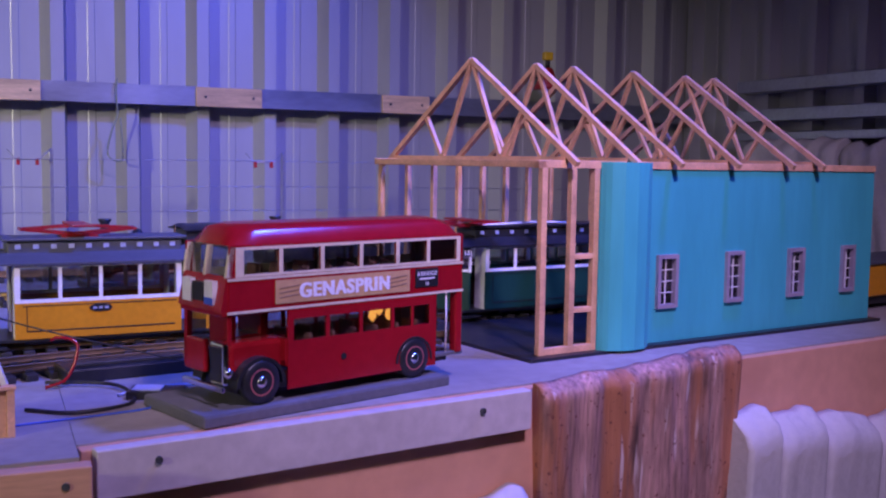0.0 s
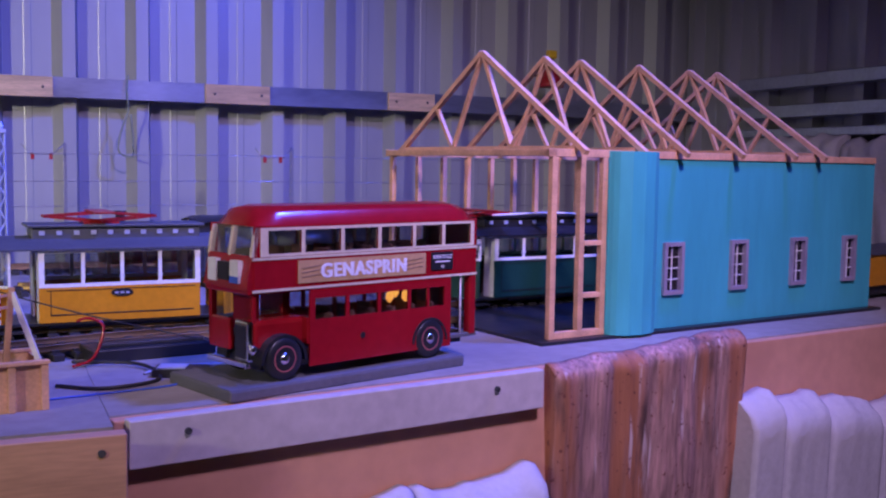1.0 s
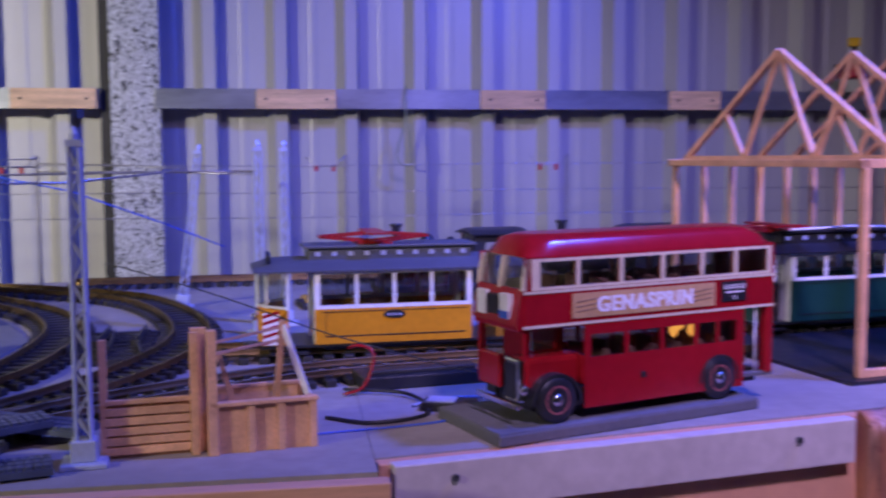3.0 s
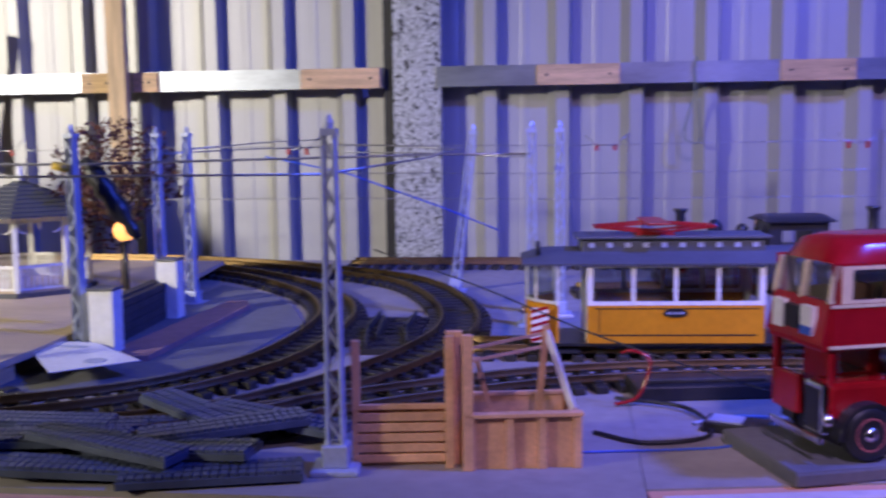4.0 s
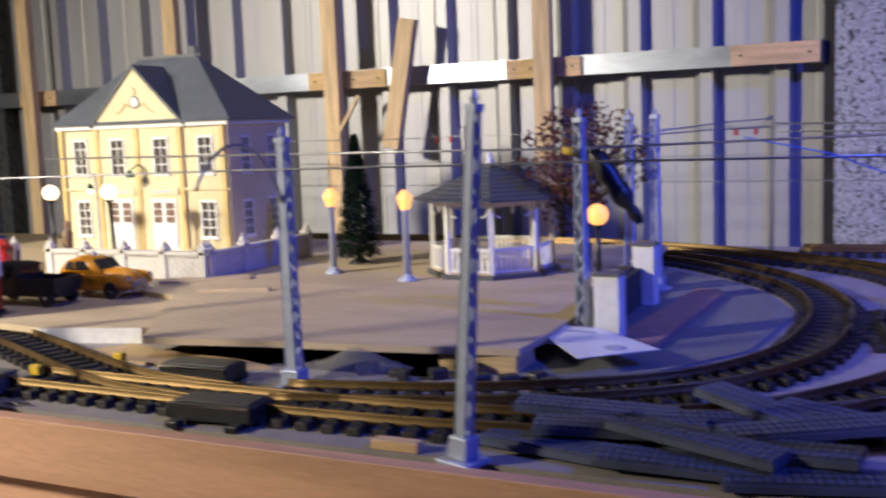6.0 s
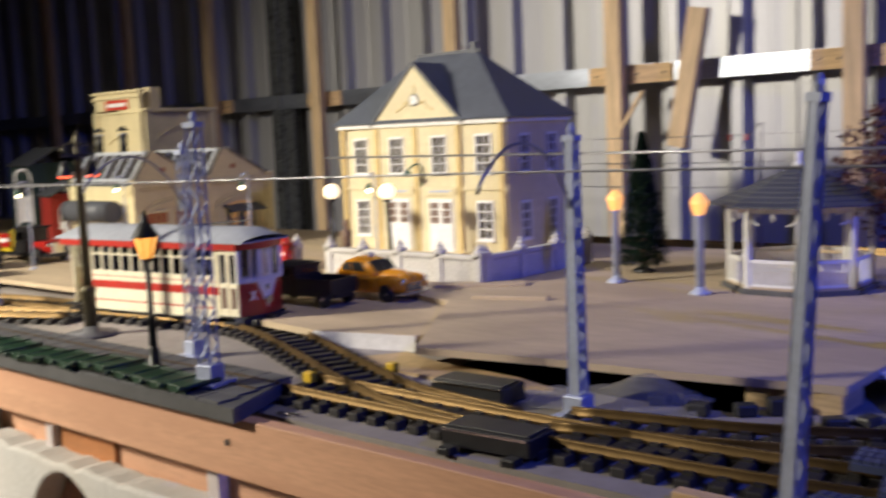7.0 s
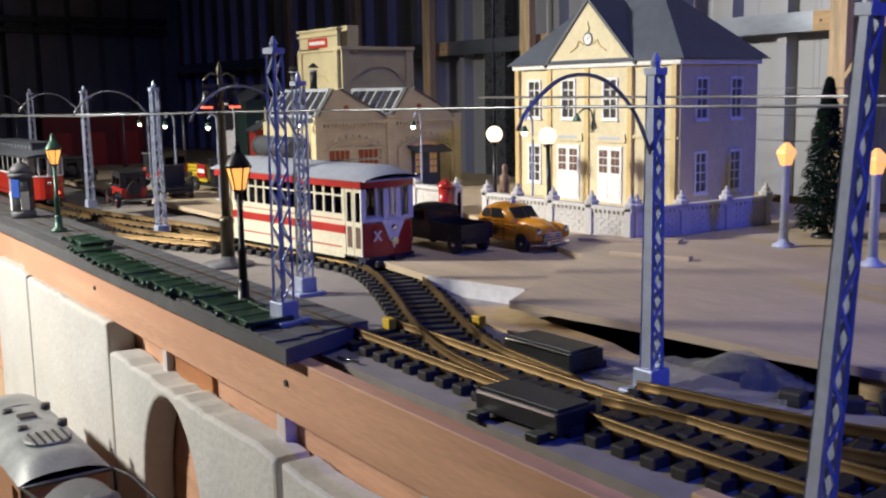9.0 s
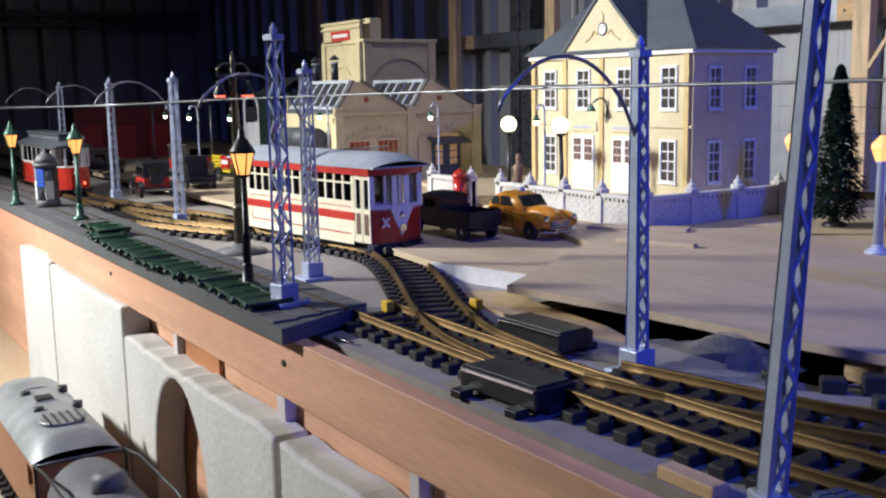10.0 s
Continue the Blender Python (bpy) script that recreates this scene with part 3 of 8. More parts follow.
m_plain = lattice_mast(0.24)
m_plain.matrix_basis = pose(-0.074, 0.797, 0, 0, 0, 96)
copy_thing(m_plain, pose(-0.395, 0.736, 0, 0, 4, 0) @ pose(0, 0, 0, 0, 0, -14) @ Matrix.Diagonal((0.85, 0.85, 1.05, 1)))
copy_thing(m_plain, pose(-0.435, 1.135, 0, 0, 0, 78))
copy_thing(m_plain, pose(-0.465, 1.43, 0, 0, 0, 90))
copy_thing(m_plain, pose(-0.445, 1.49, 0, 0, 0, 84))
copy_thing(m_plain, pose(-0.085, 1.63, 0, 0, 7, 0) @ pose(0, 0, 0, 0, 0, 90))
copy_thing(m_plain, pose(0.042, 1.36, 0, 0, 0, 95))
copy_thing(m_plain, pose(0.075, 1.43, 0, 0, 0, 95))
m_arm = lattice_mast(0.232, 0.0125, 0.0095, arm=-1, plated=False)
m_arm.matrix_basis = pose(-1.135, 0.852, 0, 0, 0, 0)
m_open = lattice_mast(0.24, 0.0125, 0.0095, plated=False)
m_open.matrix_basis = pose(-0.947, 0.735, 0.018, 0, 0, 12)
copy_thing(m_arm, pose(-1.70, 0.888, 0, 0, 0, 0))
copy_thing(m_arm, pose(-2.204, 0.922, 0, 0, 0, 0))
copy_thing(m_arm, pose(-2.70, 0.935, 0, 0, 0, 0))
m_side = lattice_mast(0.232, arm=-1)
m_side.matrix_basis = pose(-0.632, 0.875, 0, 0, 0, 0)


# ---- bus ----
def plinth():
    t = thing("bus_plinth", "flat dark grey display base under the red bus", "plinth", R @ pose(0.100, -0.007, 0, 0, 0, 8.5))
    part("slab", box(B(), (0, 0, 0), (0.272, 0.108, 0.0098), 0.0015), "grey_plastic", t)
    part("top_sheet", box(B(), (0.001, 0.001, 0.0098), (0.271, 0.107, 0.0105), 0.0003), MTOPSHEET, t)
    part("end_screw", cyl(B(), (0.2715, 0.030, 0.005), (0.2735, 0.030, 0.005), 0.002, n=10), "chrome", t)


MTOPSHEET = mat("dusty_grey_sheet", (0.14, 0.14, 0.155), 0.6, 0, 0.2, 18, 0.05)
plinth()


def red_bus(m):
    t = thing("double_decker_bus", "glossy red double-decker bus model with cream bands and a side advert", "bus", m)
    L, W = 0.285, 0.084
    th = 0.0025
    # body sides: lower deck, advert band, upper deck
    low = [(0.072, 0.108), (0.112, 0.147), (0.151, 0.186), (0.190, 0.212), (0.215, 0.236)]
    up = [(0.020, 0.056), (0.060, 0.101), (0.105, 0.146), (0.150, 0.191), (0.195, 0.231), (0.235, 0.272)]
    for y0, y1, nm in ((0, th, "near"), (W - th, W, "far")):
        s = part("side_panel", row_wall(B(), 0.066, 0.245, 0.0095, 0.082, y0, y1, low, 0.052, 0.071), "red", t)
        row = part("upper_side", row_wall(B(), 0.006, L - 0.004, 0.082, 0.1385, y0, y1, up, 0.1135, 0.134), "red", t)
        yo = y0 - 0.0008 if nm == "near" else y1 + 0.0008
        ya, yb = min(yo, y0 if nm == "near" else y1), max(yo, y0 if nm == "near" else y1)
        for z in (0.0805, 0.1085):
            part("cream_band", box(B(), (0.004, ya, z), (L - 0.003, yb, z + 0.0022)), "cream", t)
        part("window_frame", row_wall(B(), 0.012, L - 0.008, 0.1112, 0.1366, ya, yb, up, 0.1135, 0.134), "cream", t)
        for a, b in up:
            part("pane", box(B(), (a, y0 + 0.0008, 0.1135), (b, y0 + 0.0014, 0.134)), "glass", t)
        for a, b in low:
            part("pane", box(B(), (a, y0 + 0.0008, 0.052), (b, y0 + 0.0014, 0.071)), "glass", t)
        yi = y1 + 0.0002 if nm == "near" else y0 - 0.0008
        part("inner_lining", row_wall(B(), 0.012, L - 0.012, 0.0872, 0.1366, yi, yi + 0.0006, up, 0.1135, 0.134), "cream", t)
        if nm == "near":
            ad = part("advert_panel", box(B(), (0.052, -0.0014, 0.086), (0.208, -0.0004, 0.1065)), "tan", t, "tan advert panel with white lettering")
            for dx, dy in ((-0.0008, 0.0), (-0.0003, 0.0001), (0.0003, 0.0002), (0.0008, 0.0003)):
                text_on("GENASPRIN", 0.0180, ad, pose(0.130 + dx, -0.0017 + dy, 0.0900, 90, 0, 0), "white_letter", bold=0.0004)
            for x0, dx in ((0.056, 0.022), (0.180, 0.024)):
                for z in (0.0985, 0.0945, 0.0905):
                    part("lettering_bar", box(B(), (x0, -0.0018, z), (x0 + dx, -0.0012, z + 0.0010)), MADBAR, ad, m=pose(x0, 0, z, 0, -6, 0) @ pose(-x0, 0, -z))
            bd = part("destination_board", box(B(), (0.216, -0.0014, 0.0885), (0.246, -0.0004, 0.1065)), "black", t, "black destination board with white lettering")
            text_on("ABRIDGE", 0.006, bd, pose(0.231, -0.0016, 0.0995, 90, 0, 0), "white_letter")
            part("lettering_bar", box(B(), (0.221, -0.0018, 0.096), (0.241, -0.0012, 0.0975)), "white", bd)
            text_on("10", 0.005, bd, pose(0.231, -0.0016, 0.0900, 90, 0, 0), "white_letter")
    # upper deck front, raked, with two panes
    fr = part("upper_front", B(), "red", t)
    f = B()
    prism(f, [(0.008, 0.0835), (-0.002, 0.0835), (0.004, 0.1125), (0.008, 0.1125)], 0.001, W - 0.001, Matrix(((1, 0, 0, 0), (0, 0, 1, 0), (0, 1, 0, 0), (0, 0, 0, 1))))
    part("front_panel", f, "red", fr)
    for ya, yb in ((0.004, 0.040), (0.044, 0.080)):
        f = B()
        prism(f, [(0.004, 0.1125), (0.0055, 0.1125), (0.0095, 0.136), (0.008, 0.136)], ya, yb, Matrix(((1, 0, 0, 0), (0, 0, 1, 0), (0, 1, 0, 0), (0, 0, 0, 1))))
        part("pane", f, "glass", fr)
    for ya, yb in ((0.0, 0.004), (0.040, 0.044), (0.080, 0.084)):
        f = B()
        prism(f, [(0.003, 0.1115), (0.008, 0.1115), (0.012, 0.137), (0.007, 0.137)], ya, yb, Matrix(((1, 0, 0, 0), (0, 0, 1, 0), (0, 1, 0, 0), (0, 0, 0, 1))))
        part("pillar", f, "cream", fr)
    part("front_advert", box(B(), (-0.003, 0.014, 0.088), (0.002, 0.030, 0.108)), "white", fr, "white and blue poster panel")
    part("front_advert", box(B(), (-0.0032, 0.014, 0.088), (0.001, 0.030, 0.094)), MBLUE, fr)
    part("front_advert", box(B(), (-0.003, 0.056, 0.088), (0.002, 0.072, 0.108)), "white", fr)
    part("destination_box", box(B(), (-0.003, 0.033, 0.090), (0.002, 0.053, 0.106)), "black", fr)
    part("rear_panel", box(B(), (L - 0.006, 0.002, 0.082), (L - 0.002, W - 0.002, 0.139), 0.001), "red", t)
    part("lower_rear", box(B(), (L - 0.006, 0.045, 0.018), (L - 0.002, W - 0.002, 0.082), 0.001), "red", t)
    # roof: rounded lengthwise and across
    bm = B()
    nx, ny = 18, 14
    grid = []
    for i in range(nx + 1):
        x = L * i / nx
        ex = min(1.0, min(x, L - x) / 0.035)
        zx = math.sqrt(max(0.0, 1 - (1 - ex) ** 2))
        rowv = []
        for j in range(ny + 1):
            c = 2 * j / ny - 1
            zy = (1 - abs(c) ** 3.2) ** 0.5 if abs(c) < 1 else 0
            xx = x + (0.010 * (1 - zx * zy) if x < L / 2 else -0.006 * (1 - zx * zy))
            rowv.append(bm.verts.new((xx, W * j / ny, 0.1375 + 0.0185 * zx * zy)))
        grid.append(rowv)
    for i in range(nx):
        for j in range(ny):
            bm.faces.new((grid[i][j], grid[i + 1][j], grid[i + 1][j + 1], grid[i][j + 1])).smooth = True
    for f in bm.faces:
        f.smooth = True
    part("roof", bm, "red", t)
    # lower front: half cab and bonnet
    part("cab", row_wall(B(), 0.030, 0.068, 0.030, 0.082, 0.040, W, [(0.034, 0.06)], 0.055, 0.076), "red", t)
    part("bulkhead", box(B(), (0.064, 0.002, 0.03), (0.068, 0.042, 0.054)), "red", t)
    part("bulkhead_pane", box(B(), (0.065, 0.004, 0.054), (0.0662, 0.04, 0.076)), "glass", t)
    part("bonnet", box(B(), (0.012, 0.010, 0.026), (0.066, 0.042, 0.054), 0.004), "red", t)
    rad = part("radiator", box(B(), (0.006, 0.012, 0.018), (0.013, 0.038, 0.054), 0.002), "chrome", t, "chrome radiator shell")
    part("grille", box(B(), (0.0052, 0.0155, 0.021), (0.007, 0.0345, 0.050)), "black", rad)
    part("cab_pillar", box(B(), (0.006, 0.003, 0.054), (0.010, 0.007, 0.082), 0.0008), "red", t)
    part("cab_pillar", box(B(), (0.004, W - 0.006, 0.03), (0.010, W, 0.082), 0.0008), "red", t)
    part("cab_front", box(B(), (0.004, 0.044, 0.026), (0.010, W, 0.055), 0.002), "red", t)
    part("windscreen", box(B(), (0.006, 0.046, 0.055), (0.0072, W - 0.004, 0.080)), "glass", t)
    part("canopy", box(B(), (0.0, 0.001, 0.0785), (0.07, W - 0.001, 0.0835), 0.001), "red", t)
    for y in (0.006, 0.070):
        part("headlight", lathe(B(), [(0.001, 0), (0.0045, 0.001), (0.005, 0.004), (0.002, 0.009)], (0, 0, 0), 12, pose(0.004, y, 0.030, 0, 90, 0)), "chrome", t)
    part("bumper", box(B(), (0.0, 0.004, 0.014), (0.004, W - 0.004, 0.019), 0.001), "chrome", t)
    # wings
    for y0, y1 in ((-0.001, 0.018), (W - 0.018, W + 0.001)):
        bm = B()
        outer = [(0.038 + 0.0250 * math.cos(a), 0.0165 + 0.0250 * math.sin(a)) for a in [math.pi * k / 12 for k in range(13)]]
        inner = [(0.038 + 0.0220 * math.cos(a), 0.0165 + 0.0222 * math.sin(a)) for a in [math.pi * k / 12 for k in range(12, -1, -1)]]
        prism(bm, outer + inner, y0, y1, Matrix(((1, 0, 0, 0), (0, 0, 1, 0), (0, 1, 0, 0), (0, 0, 0, 1))))
        part("wing", bm, "black", t)
        bm = B()
        outer = [(0.216 + 0.0240 * math.cos(a), 0.0165 + 0.0245 * math.sin(a)) for a in [math.pi * k / 12 for k in range(13)]]
        inner = [(0.216 + 0.0215 * math.cos(a), 0.0165 + 0.0220 * math.sin(a)) for a in [math.pi * k / 12 for k in range(12, -1, -1)]]
        prism(bm, outer + inner, min(y0, y1) if y0 < 0 else y1 - 0.0025, 0.0015 if y0 < 0 else y1, Matrix(((1, 0, 0, 0), (0, 0, 1, 0), (0, 1, 0, 0), (0, 0, 0, 1))))
        part("wheel_arch", bm, "black", t)
    for x in (0.038, 0.216):
        for y, rz in ((0.0045, 180), (W - 0.0045, 0)):
            wheel(t, pose(x, y, 0.0196, 0, 0, rz), 0.0196, 0.012, MREDHUB)
    # platform, stairs pole, decks and seats
    part("platform", box(B(), (0.243, 0.002, 0.016), (L, W - 0.002, 0.020), 0.0008), "grey_plastic", t)
    part("grab_pole", cyl(B(), (0.262, 0.004, 0.02), (0.262, 0.004, 0.081), 0.0011, n=8), "white", t)
    part("grab_pole", cyl(B(), (0.279, 0.003, 0.025), (0.279, 0.003, 0.075), 0.0011, n=8), "white", t)
    part("lower_floor", box(B(), (0.066, 0.003, 0.022), (0.244, W - 0.003, 0.026)), "interior", t)
    part("upper_floor", box(B(), (0.01, 0.003, 0.0835), (L - 0.007, W - 0.003, 0.087)), "interior", t)
    part("rear_pillar", box(B(), (L - 0.012, 0.0, 0.018), (L - 0.003, 0.012, 0.082), 0.002), "red", t)
    part("stair_panel", box(B(), (0.246, W - 0.022, 0.02), (L - 0.006, W - 0.004, 0.082)), "interior", t)
    part("chassis", box(B(), (0.02, 0.012, 0.010), (0.27, W - 0.012, 0.022)), "black", t)
    for k in range(6):
        for z in (0.026, 0.087):
            for y in (0.008, 0.050):
                x = 0.085 + k * 0.026 - (0.03 if z > 0.05 else 0)
                part("seat", box(box(B(), (x, y, z), (x + 0.012, y + 0.026, z + 0.012), 0.001), (x + 0.010, y, z + 0.012), (x + 0.013, y + 0.026, z + 0.029), 0.001), MSEAT, t)
    part("headlining", box(B(), (0.012, 0.004, 0.1368), (L - 0.010, W - 0.004, 0.1375)), "cream", t)
    for x, y in ((0.178, 0.022), (0.196, 0.018), (0.208, 0.052)):
        part("saloon_lamp", lathe(B(), [(0.001, 0), (0.0042, 0.004), (0.0036, 0.009), (0.001, 0.012)], (x, y, 0.057), 10), MWARM, t, "glowing amber saloon lamp")
    part("filler_cap", cyl(B(), (0.128, -0.0002, 0.032), (0.128, -0.0012, 0.032), 0.003, n=12), "black", t)
    return t


def text_on(body, size, parent, m, material, bold=0.0):
    cu = bpy.data.curves.new("lettering", "FONT")
    cu.body, cu.size, cu.align_x, cu.extrude, cu.offset = body, size, "CENTER", 0.0003, bold
    cu.space_character = 1.14
    ob = bpy.data.objects.new("lettering_curve", cu)
    scene.collection.objects.link(ob)
    dg = bpy.context.evaluated_depsgraph_get()
    me = bpy.data.meshes.new_from_object(ob.evaluated_get(dg))
    bpy.data.objects.remove(ob)
    bpy.data.curves.remove(cu)
    me.name = "lettering"
    me.materials.clear()
    me.materials.append(M[material])
    o = new("lettering", me)
    o.parent = parent
    o.matrix_basis = m
    return o


def wheel(parent, m, r, w, rim):
    """A wheel whose axle runs along local y."""
    wh = part("wheel", B(), "black", parent, m=m @ pose(0, 0, 0, 90, 0, 0))
    part("tyre", lathe(B(), [(r * 0.62, -w / 2), (r * 0.92, -w / 2), (r, -w * 0.3), (r, w * 0.3), (r * 0.92, w / 2), (r * 0.62, w / 2)], n=20), "black", wh)
    rm = part("rim", lathe(B(), [(r * 0.62, -w * 0.42), (r * 0.66, w * 0.46), (r * 0.58, w * 0.53), (r * 0.48, w * 0.44), (r * 0.26, w * 0.50)], (0, 0, 0), 16, pose(0, 0, 0, 180, 0, 0)), rim, wh)
    part("hub_cap", lathe(B(), [(r * 0.28, w * 0.3), (r * 0.27, w * 0.56), (r * 0.1, w * 0.68)], (0, 0, 0), 12, pose(0, 0, 0, 180, 0, 0)), "chrome", wh)
    return wh


M["white_letter"] = mat("white_letter", (0.8, 0.8, 0.8), 0.5, var=0.03)
MBLUE = mat("poster_blue", (0.05, 0.12, 0.55), 0.4)
MREDHUB = mat("red_hub", (0.46, 0.14, 0.13), 0.3, 0.2)
MADBAR = mat("brown_ink", (0.24, 0.15, 0.09), 0.6)
MSEAT = mat("maroon_seat", (0.30, 0.14, 0.13), 0.8)
MWARM = mat("amber_lamp", (0.9, 0.5, 0.15), 0.4, emit=1.8, emit_col=(1.0, 0.40, 0.08))
red_bus(R @ pose(0.088, -0.004, 0.0106, 0, 0, 9.5) @ pose(0.034, 0.003, 0) @ Matrix.Diagonal((0.985, 0.86, 1, 1)))


# ---- trams ----
XZ = Matrix(((1, 0, 0, 0), (0, 0, 1, 0), (0, 1, 0, 0), (0, 0, 0, 1)))


def vault(bm, x0, x1, y0, y1, z0, h, over=0.004, nose=0.02, flat=2.4):
    """A tram roof, curved across and drooping at both ends."""
    nx, ny = 16, 12
    grid = []
    for i in range(nx + 1):
        x = x0 - over + (x1 - x0 + 2 * over) * i / nx
        e = min(1.0, min(x - x0 + over, x1 + over - x) / nose)
        zx = 0.35 + 0.65 * math.sqrt(max(0, 1 - (1 - e) ** 2))
        grid.append([bm.verts.new((x, y0 - over + (y1 - y0 + 2 * over) * j / ny, z0 + h * zx * (1 - abs(2 * j / ny - 1) ** flat))) for j in range(ny + 1)])
    for i in range(nx):
        for j in range(ny):
            bm.faces.new((grid[i][j], grid[i + 1][j], grid[i + 1][j + 1], grid[i][j + 1])).smooth = True
    prism(bm, [(x0 - over, y0 - over), (x1 + over, y0 - over), (x1 + over, y1 + over), (x0 - over, y1 + over)], z0 - 0.002, z0)
    return bm


def tram(label, m, L, W, plat, nwin, low, frame_m, roof_m, zs=(0.020, 0.060, 0.064, 0.104), pane="darkglass", trim="black", roof_h=0.012, clerestory=True, front=True):
    zf, zl, zw, zt = zs
    t = thing("tram", label, "tram", m, "model trams")
    th = 0.0022
    x0, x1 = plat, L - plat
    pitch = (x1 - x0 - 0.008) / nwin
    wins = [(x0 + 0.006 + k * pitch, x0 + 0.006 + (k + 1) * pitch - 0.004) for k in range(nwin)]
    for y0, y1, s in ((0, th, -1), (W - th, W, 1)):
        part("lower_panel", box(B(), (x0, y0, zf), (x1, y1, zl), 0.0006), low, t)
        part("window_frame", row_wall(B(), x0, x1, zl, zt, y0 - 0.0004, y1, wins, zw, zt - 0.005), frame_m, t)
        for a, b in wins:
            part("pane", box(B(), (a, y0 + 0.0008, zw), (b, y0 + 0.0013, zt - 0.005)), pane, t)
        yo = -0.0005 if s < 0 else W
        part("lining", box(B(), (x0 + 0.012, yo, zf + 0.008), (x1 - 0.008, yo + 0.0005, zf + 0.0095)), trim, t)
        part("lining", box(B(), (x0 + 0.008, yo, zl - 0.004), (x1 - 0.006, yo + 0.0005, zl - 0.003)), trim, t)
        part("lining", box(B(), (x0 + 0.012, yo, zf + 0.008), (x0 + 0.0128, yo + 0.0005, zl - 0.003)), trim, t)
    for x in (x0, x1 - th):
        part("bulkhead", box(B(), (x, th, zf), (x + th, W * 0.3, zt)), frame_m, t)
        part("bulkhead", box(B(), (x, W * 0.7, zf), (x + th, W - th, zt)), frame_m, t)
    part("floor_pan", box(B(), (0.002, 0.002, zf - 0.003), (L - 0.002, W - 0.002, zf)), "black", t)
    for k in range(max(3, nwin)):
        x = x0 + 0.015 + k * (x1 - x0 - 0.03) / max(3, nwin)
        part("bench", box(box(B(), (x, 0.008, zf), (x + 0.014, W - 0.008, zf + 0.016)), (x, 0.008, zf + 0.016), (x + 0.003, W - 0.008, zf + 0.034)), "interior", t)
    # end platforms with dash, posts and glazed screens
    for e in (0, 1):
        xa = 0 if e == 0 else L
        sg = 1 if e == 0 else -1
        bm = B()
        n = 8
        out = [(xa + sg * (plat * 0.55) * (1 - math.sin(math.pi * k / n)) * 0.9, 0.002 + (W - 0.004) * k / n) for k in range(n + 1)]
        inn = [(x + sg * 0.002, y) for x, y in reversed(out)]
        prism(bm, out + inn, zf, zl)
        part("dash_panel", bm, low, t)
        for kk in (0, 2, 4, 6, 8):
            x, y = out[kk]
            part("screen_post", box(B(), (x - 0.0012 + sg * 0.001, y - 0.002, zl), (x + 0.0012 + sg * 0.001, y + 0.002, zt)), frame_m, t)
        for ka in (0, 2, 4, 6):
            (xa1, ya1), (xb1, yb1) = out[ka], out[ka + 2]
            for z in (zl, zt - 0.004):
                bm = B()
                bar(bm, (xa1 + sg * 0.001, ya1, z + 0.002), (xb1 + sg * 0.001, yb1, z + 0.002), 0.004, 0.0025)
                part("screen_rail", bm, frame_m, t)
            bm = B()
            prism(bm, [(xa1 + sg * 0.001, ya1), (xb1 + sg * 0.001, yb1), (xb1 + sg * 0.0015, yb1), (xa1 + sg * 0.0015, ya1)], zl + 0.003, zt - 0.003)
            part("screen_pane", bm, "glass", t)
        xl = xa - sg * 0.003
        part("buffer", box(B(), (min(xl, xl - sg * 0.012), W / 2 - 0.008, zf - 0.008), (max(xl, xl - sg * 0.012), W / 2 + 0.008, zf - 0.001), 0.001), "black", t)
        part("headlamp", lathe(B(), [(0.001, 0), (0.0045, 0.001), (0.0045, 0.004), (0.002, 0.006)], (0, 0, 0), 12, pose(out[4][0], W / 2, zl - 0.012, 0, -90 * sg, 0)), "chrome", t)
        part("platform_step", box(B(), (min(xa + sg * 0.012, xa + sg * (plat - 0.008)), -0.002, zf - 0.010), (max(xa + sg * 0.012, xa + sg * (plat - 0.008)), W + 0.002, zf - 0.007)), "black", t)
    part("roof", vault(B(), 0, L, 0, W, zt, roof_h, 0.005, 0.03), roof_m, t)
    if clerestory:
        part("clerestory", box(B(), (x0 - 0.005, W * 0.22, zt + roof_h * 0.6), (x1 + 0.005, W * 0.78, zt + roof_h + 0.010), 0.002), roof_m, t)
        part("roof_walk", box(B(), (x0 - 0.010, W * 0.18, zt + roof_h + 0.0105), (x1 + 0.010, W * 0.82, zt + roof_h + 0.014), 0.001), roof_m, t)
        for k in range(10):
            x = x0 + 0.006 + k * (x1 - x0 - 0.012) / 9
            part("roof_vent", box(B(), (x - 0.003, W * 0.22 - 0.0012, zt + roof_h + 0.002), (x + 0.003, W * 0.22, zt + roof_h + 0.007)), "silver", t)
    # running gear
    part("truck_frame", box(B(), (L * 0.24, 0.010, 0.012), (L * 0.76, 0.014, 0.020), 0.001), "black", t)
    part("truck_frame", box(B(), (L * 0.24, W - 0.014, 0.012), (L * 0.76, W - 0.010, 0.020), 0.001), "black", t)
    part("motor_block", box(B(), (L * 0.36, 0.018, 0.012), (L * 0.64, W - 0.018, 0.020)), "black", t)
    for x in (L * 0.31, L * 0.69):
        for y in (W / 2 - 0.0225, W / 2 + 0.0225):
            part("wheel", lathe(B(), [(0.011, -0.003), (0.0125, -0.002), (0.011, -0.0012), (0.0105, 0.003)], (0, 0, 0), 18, pose(x, y, 0.026, 90, 0, 0)), "iron", t)
    return t


MPANTO = mat("red_pantograph", (0.33, 0.012, 0.015), 0.4)


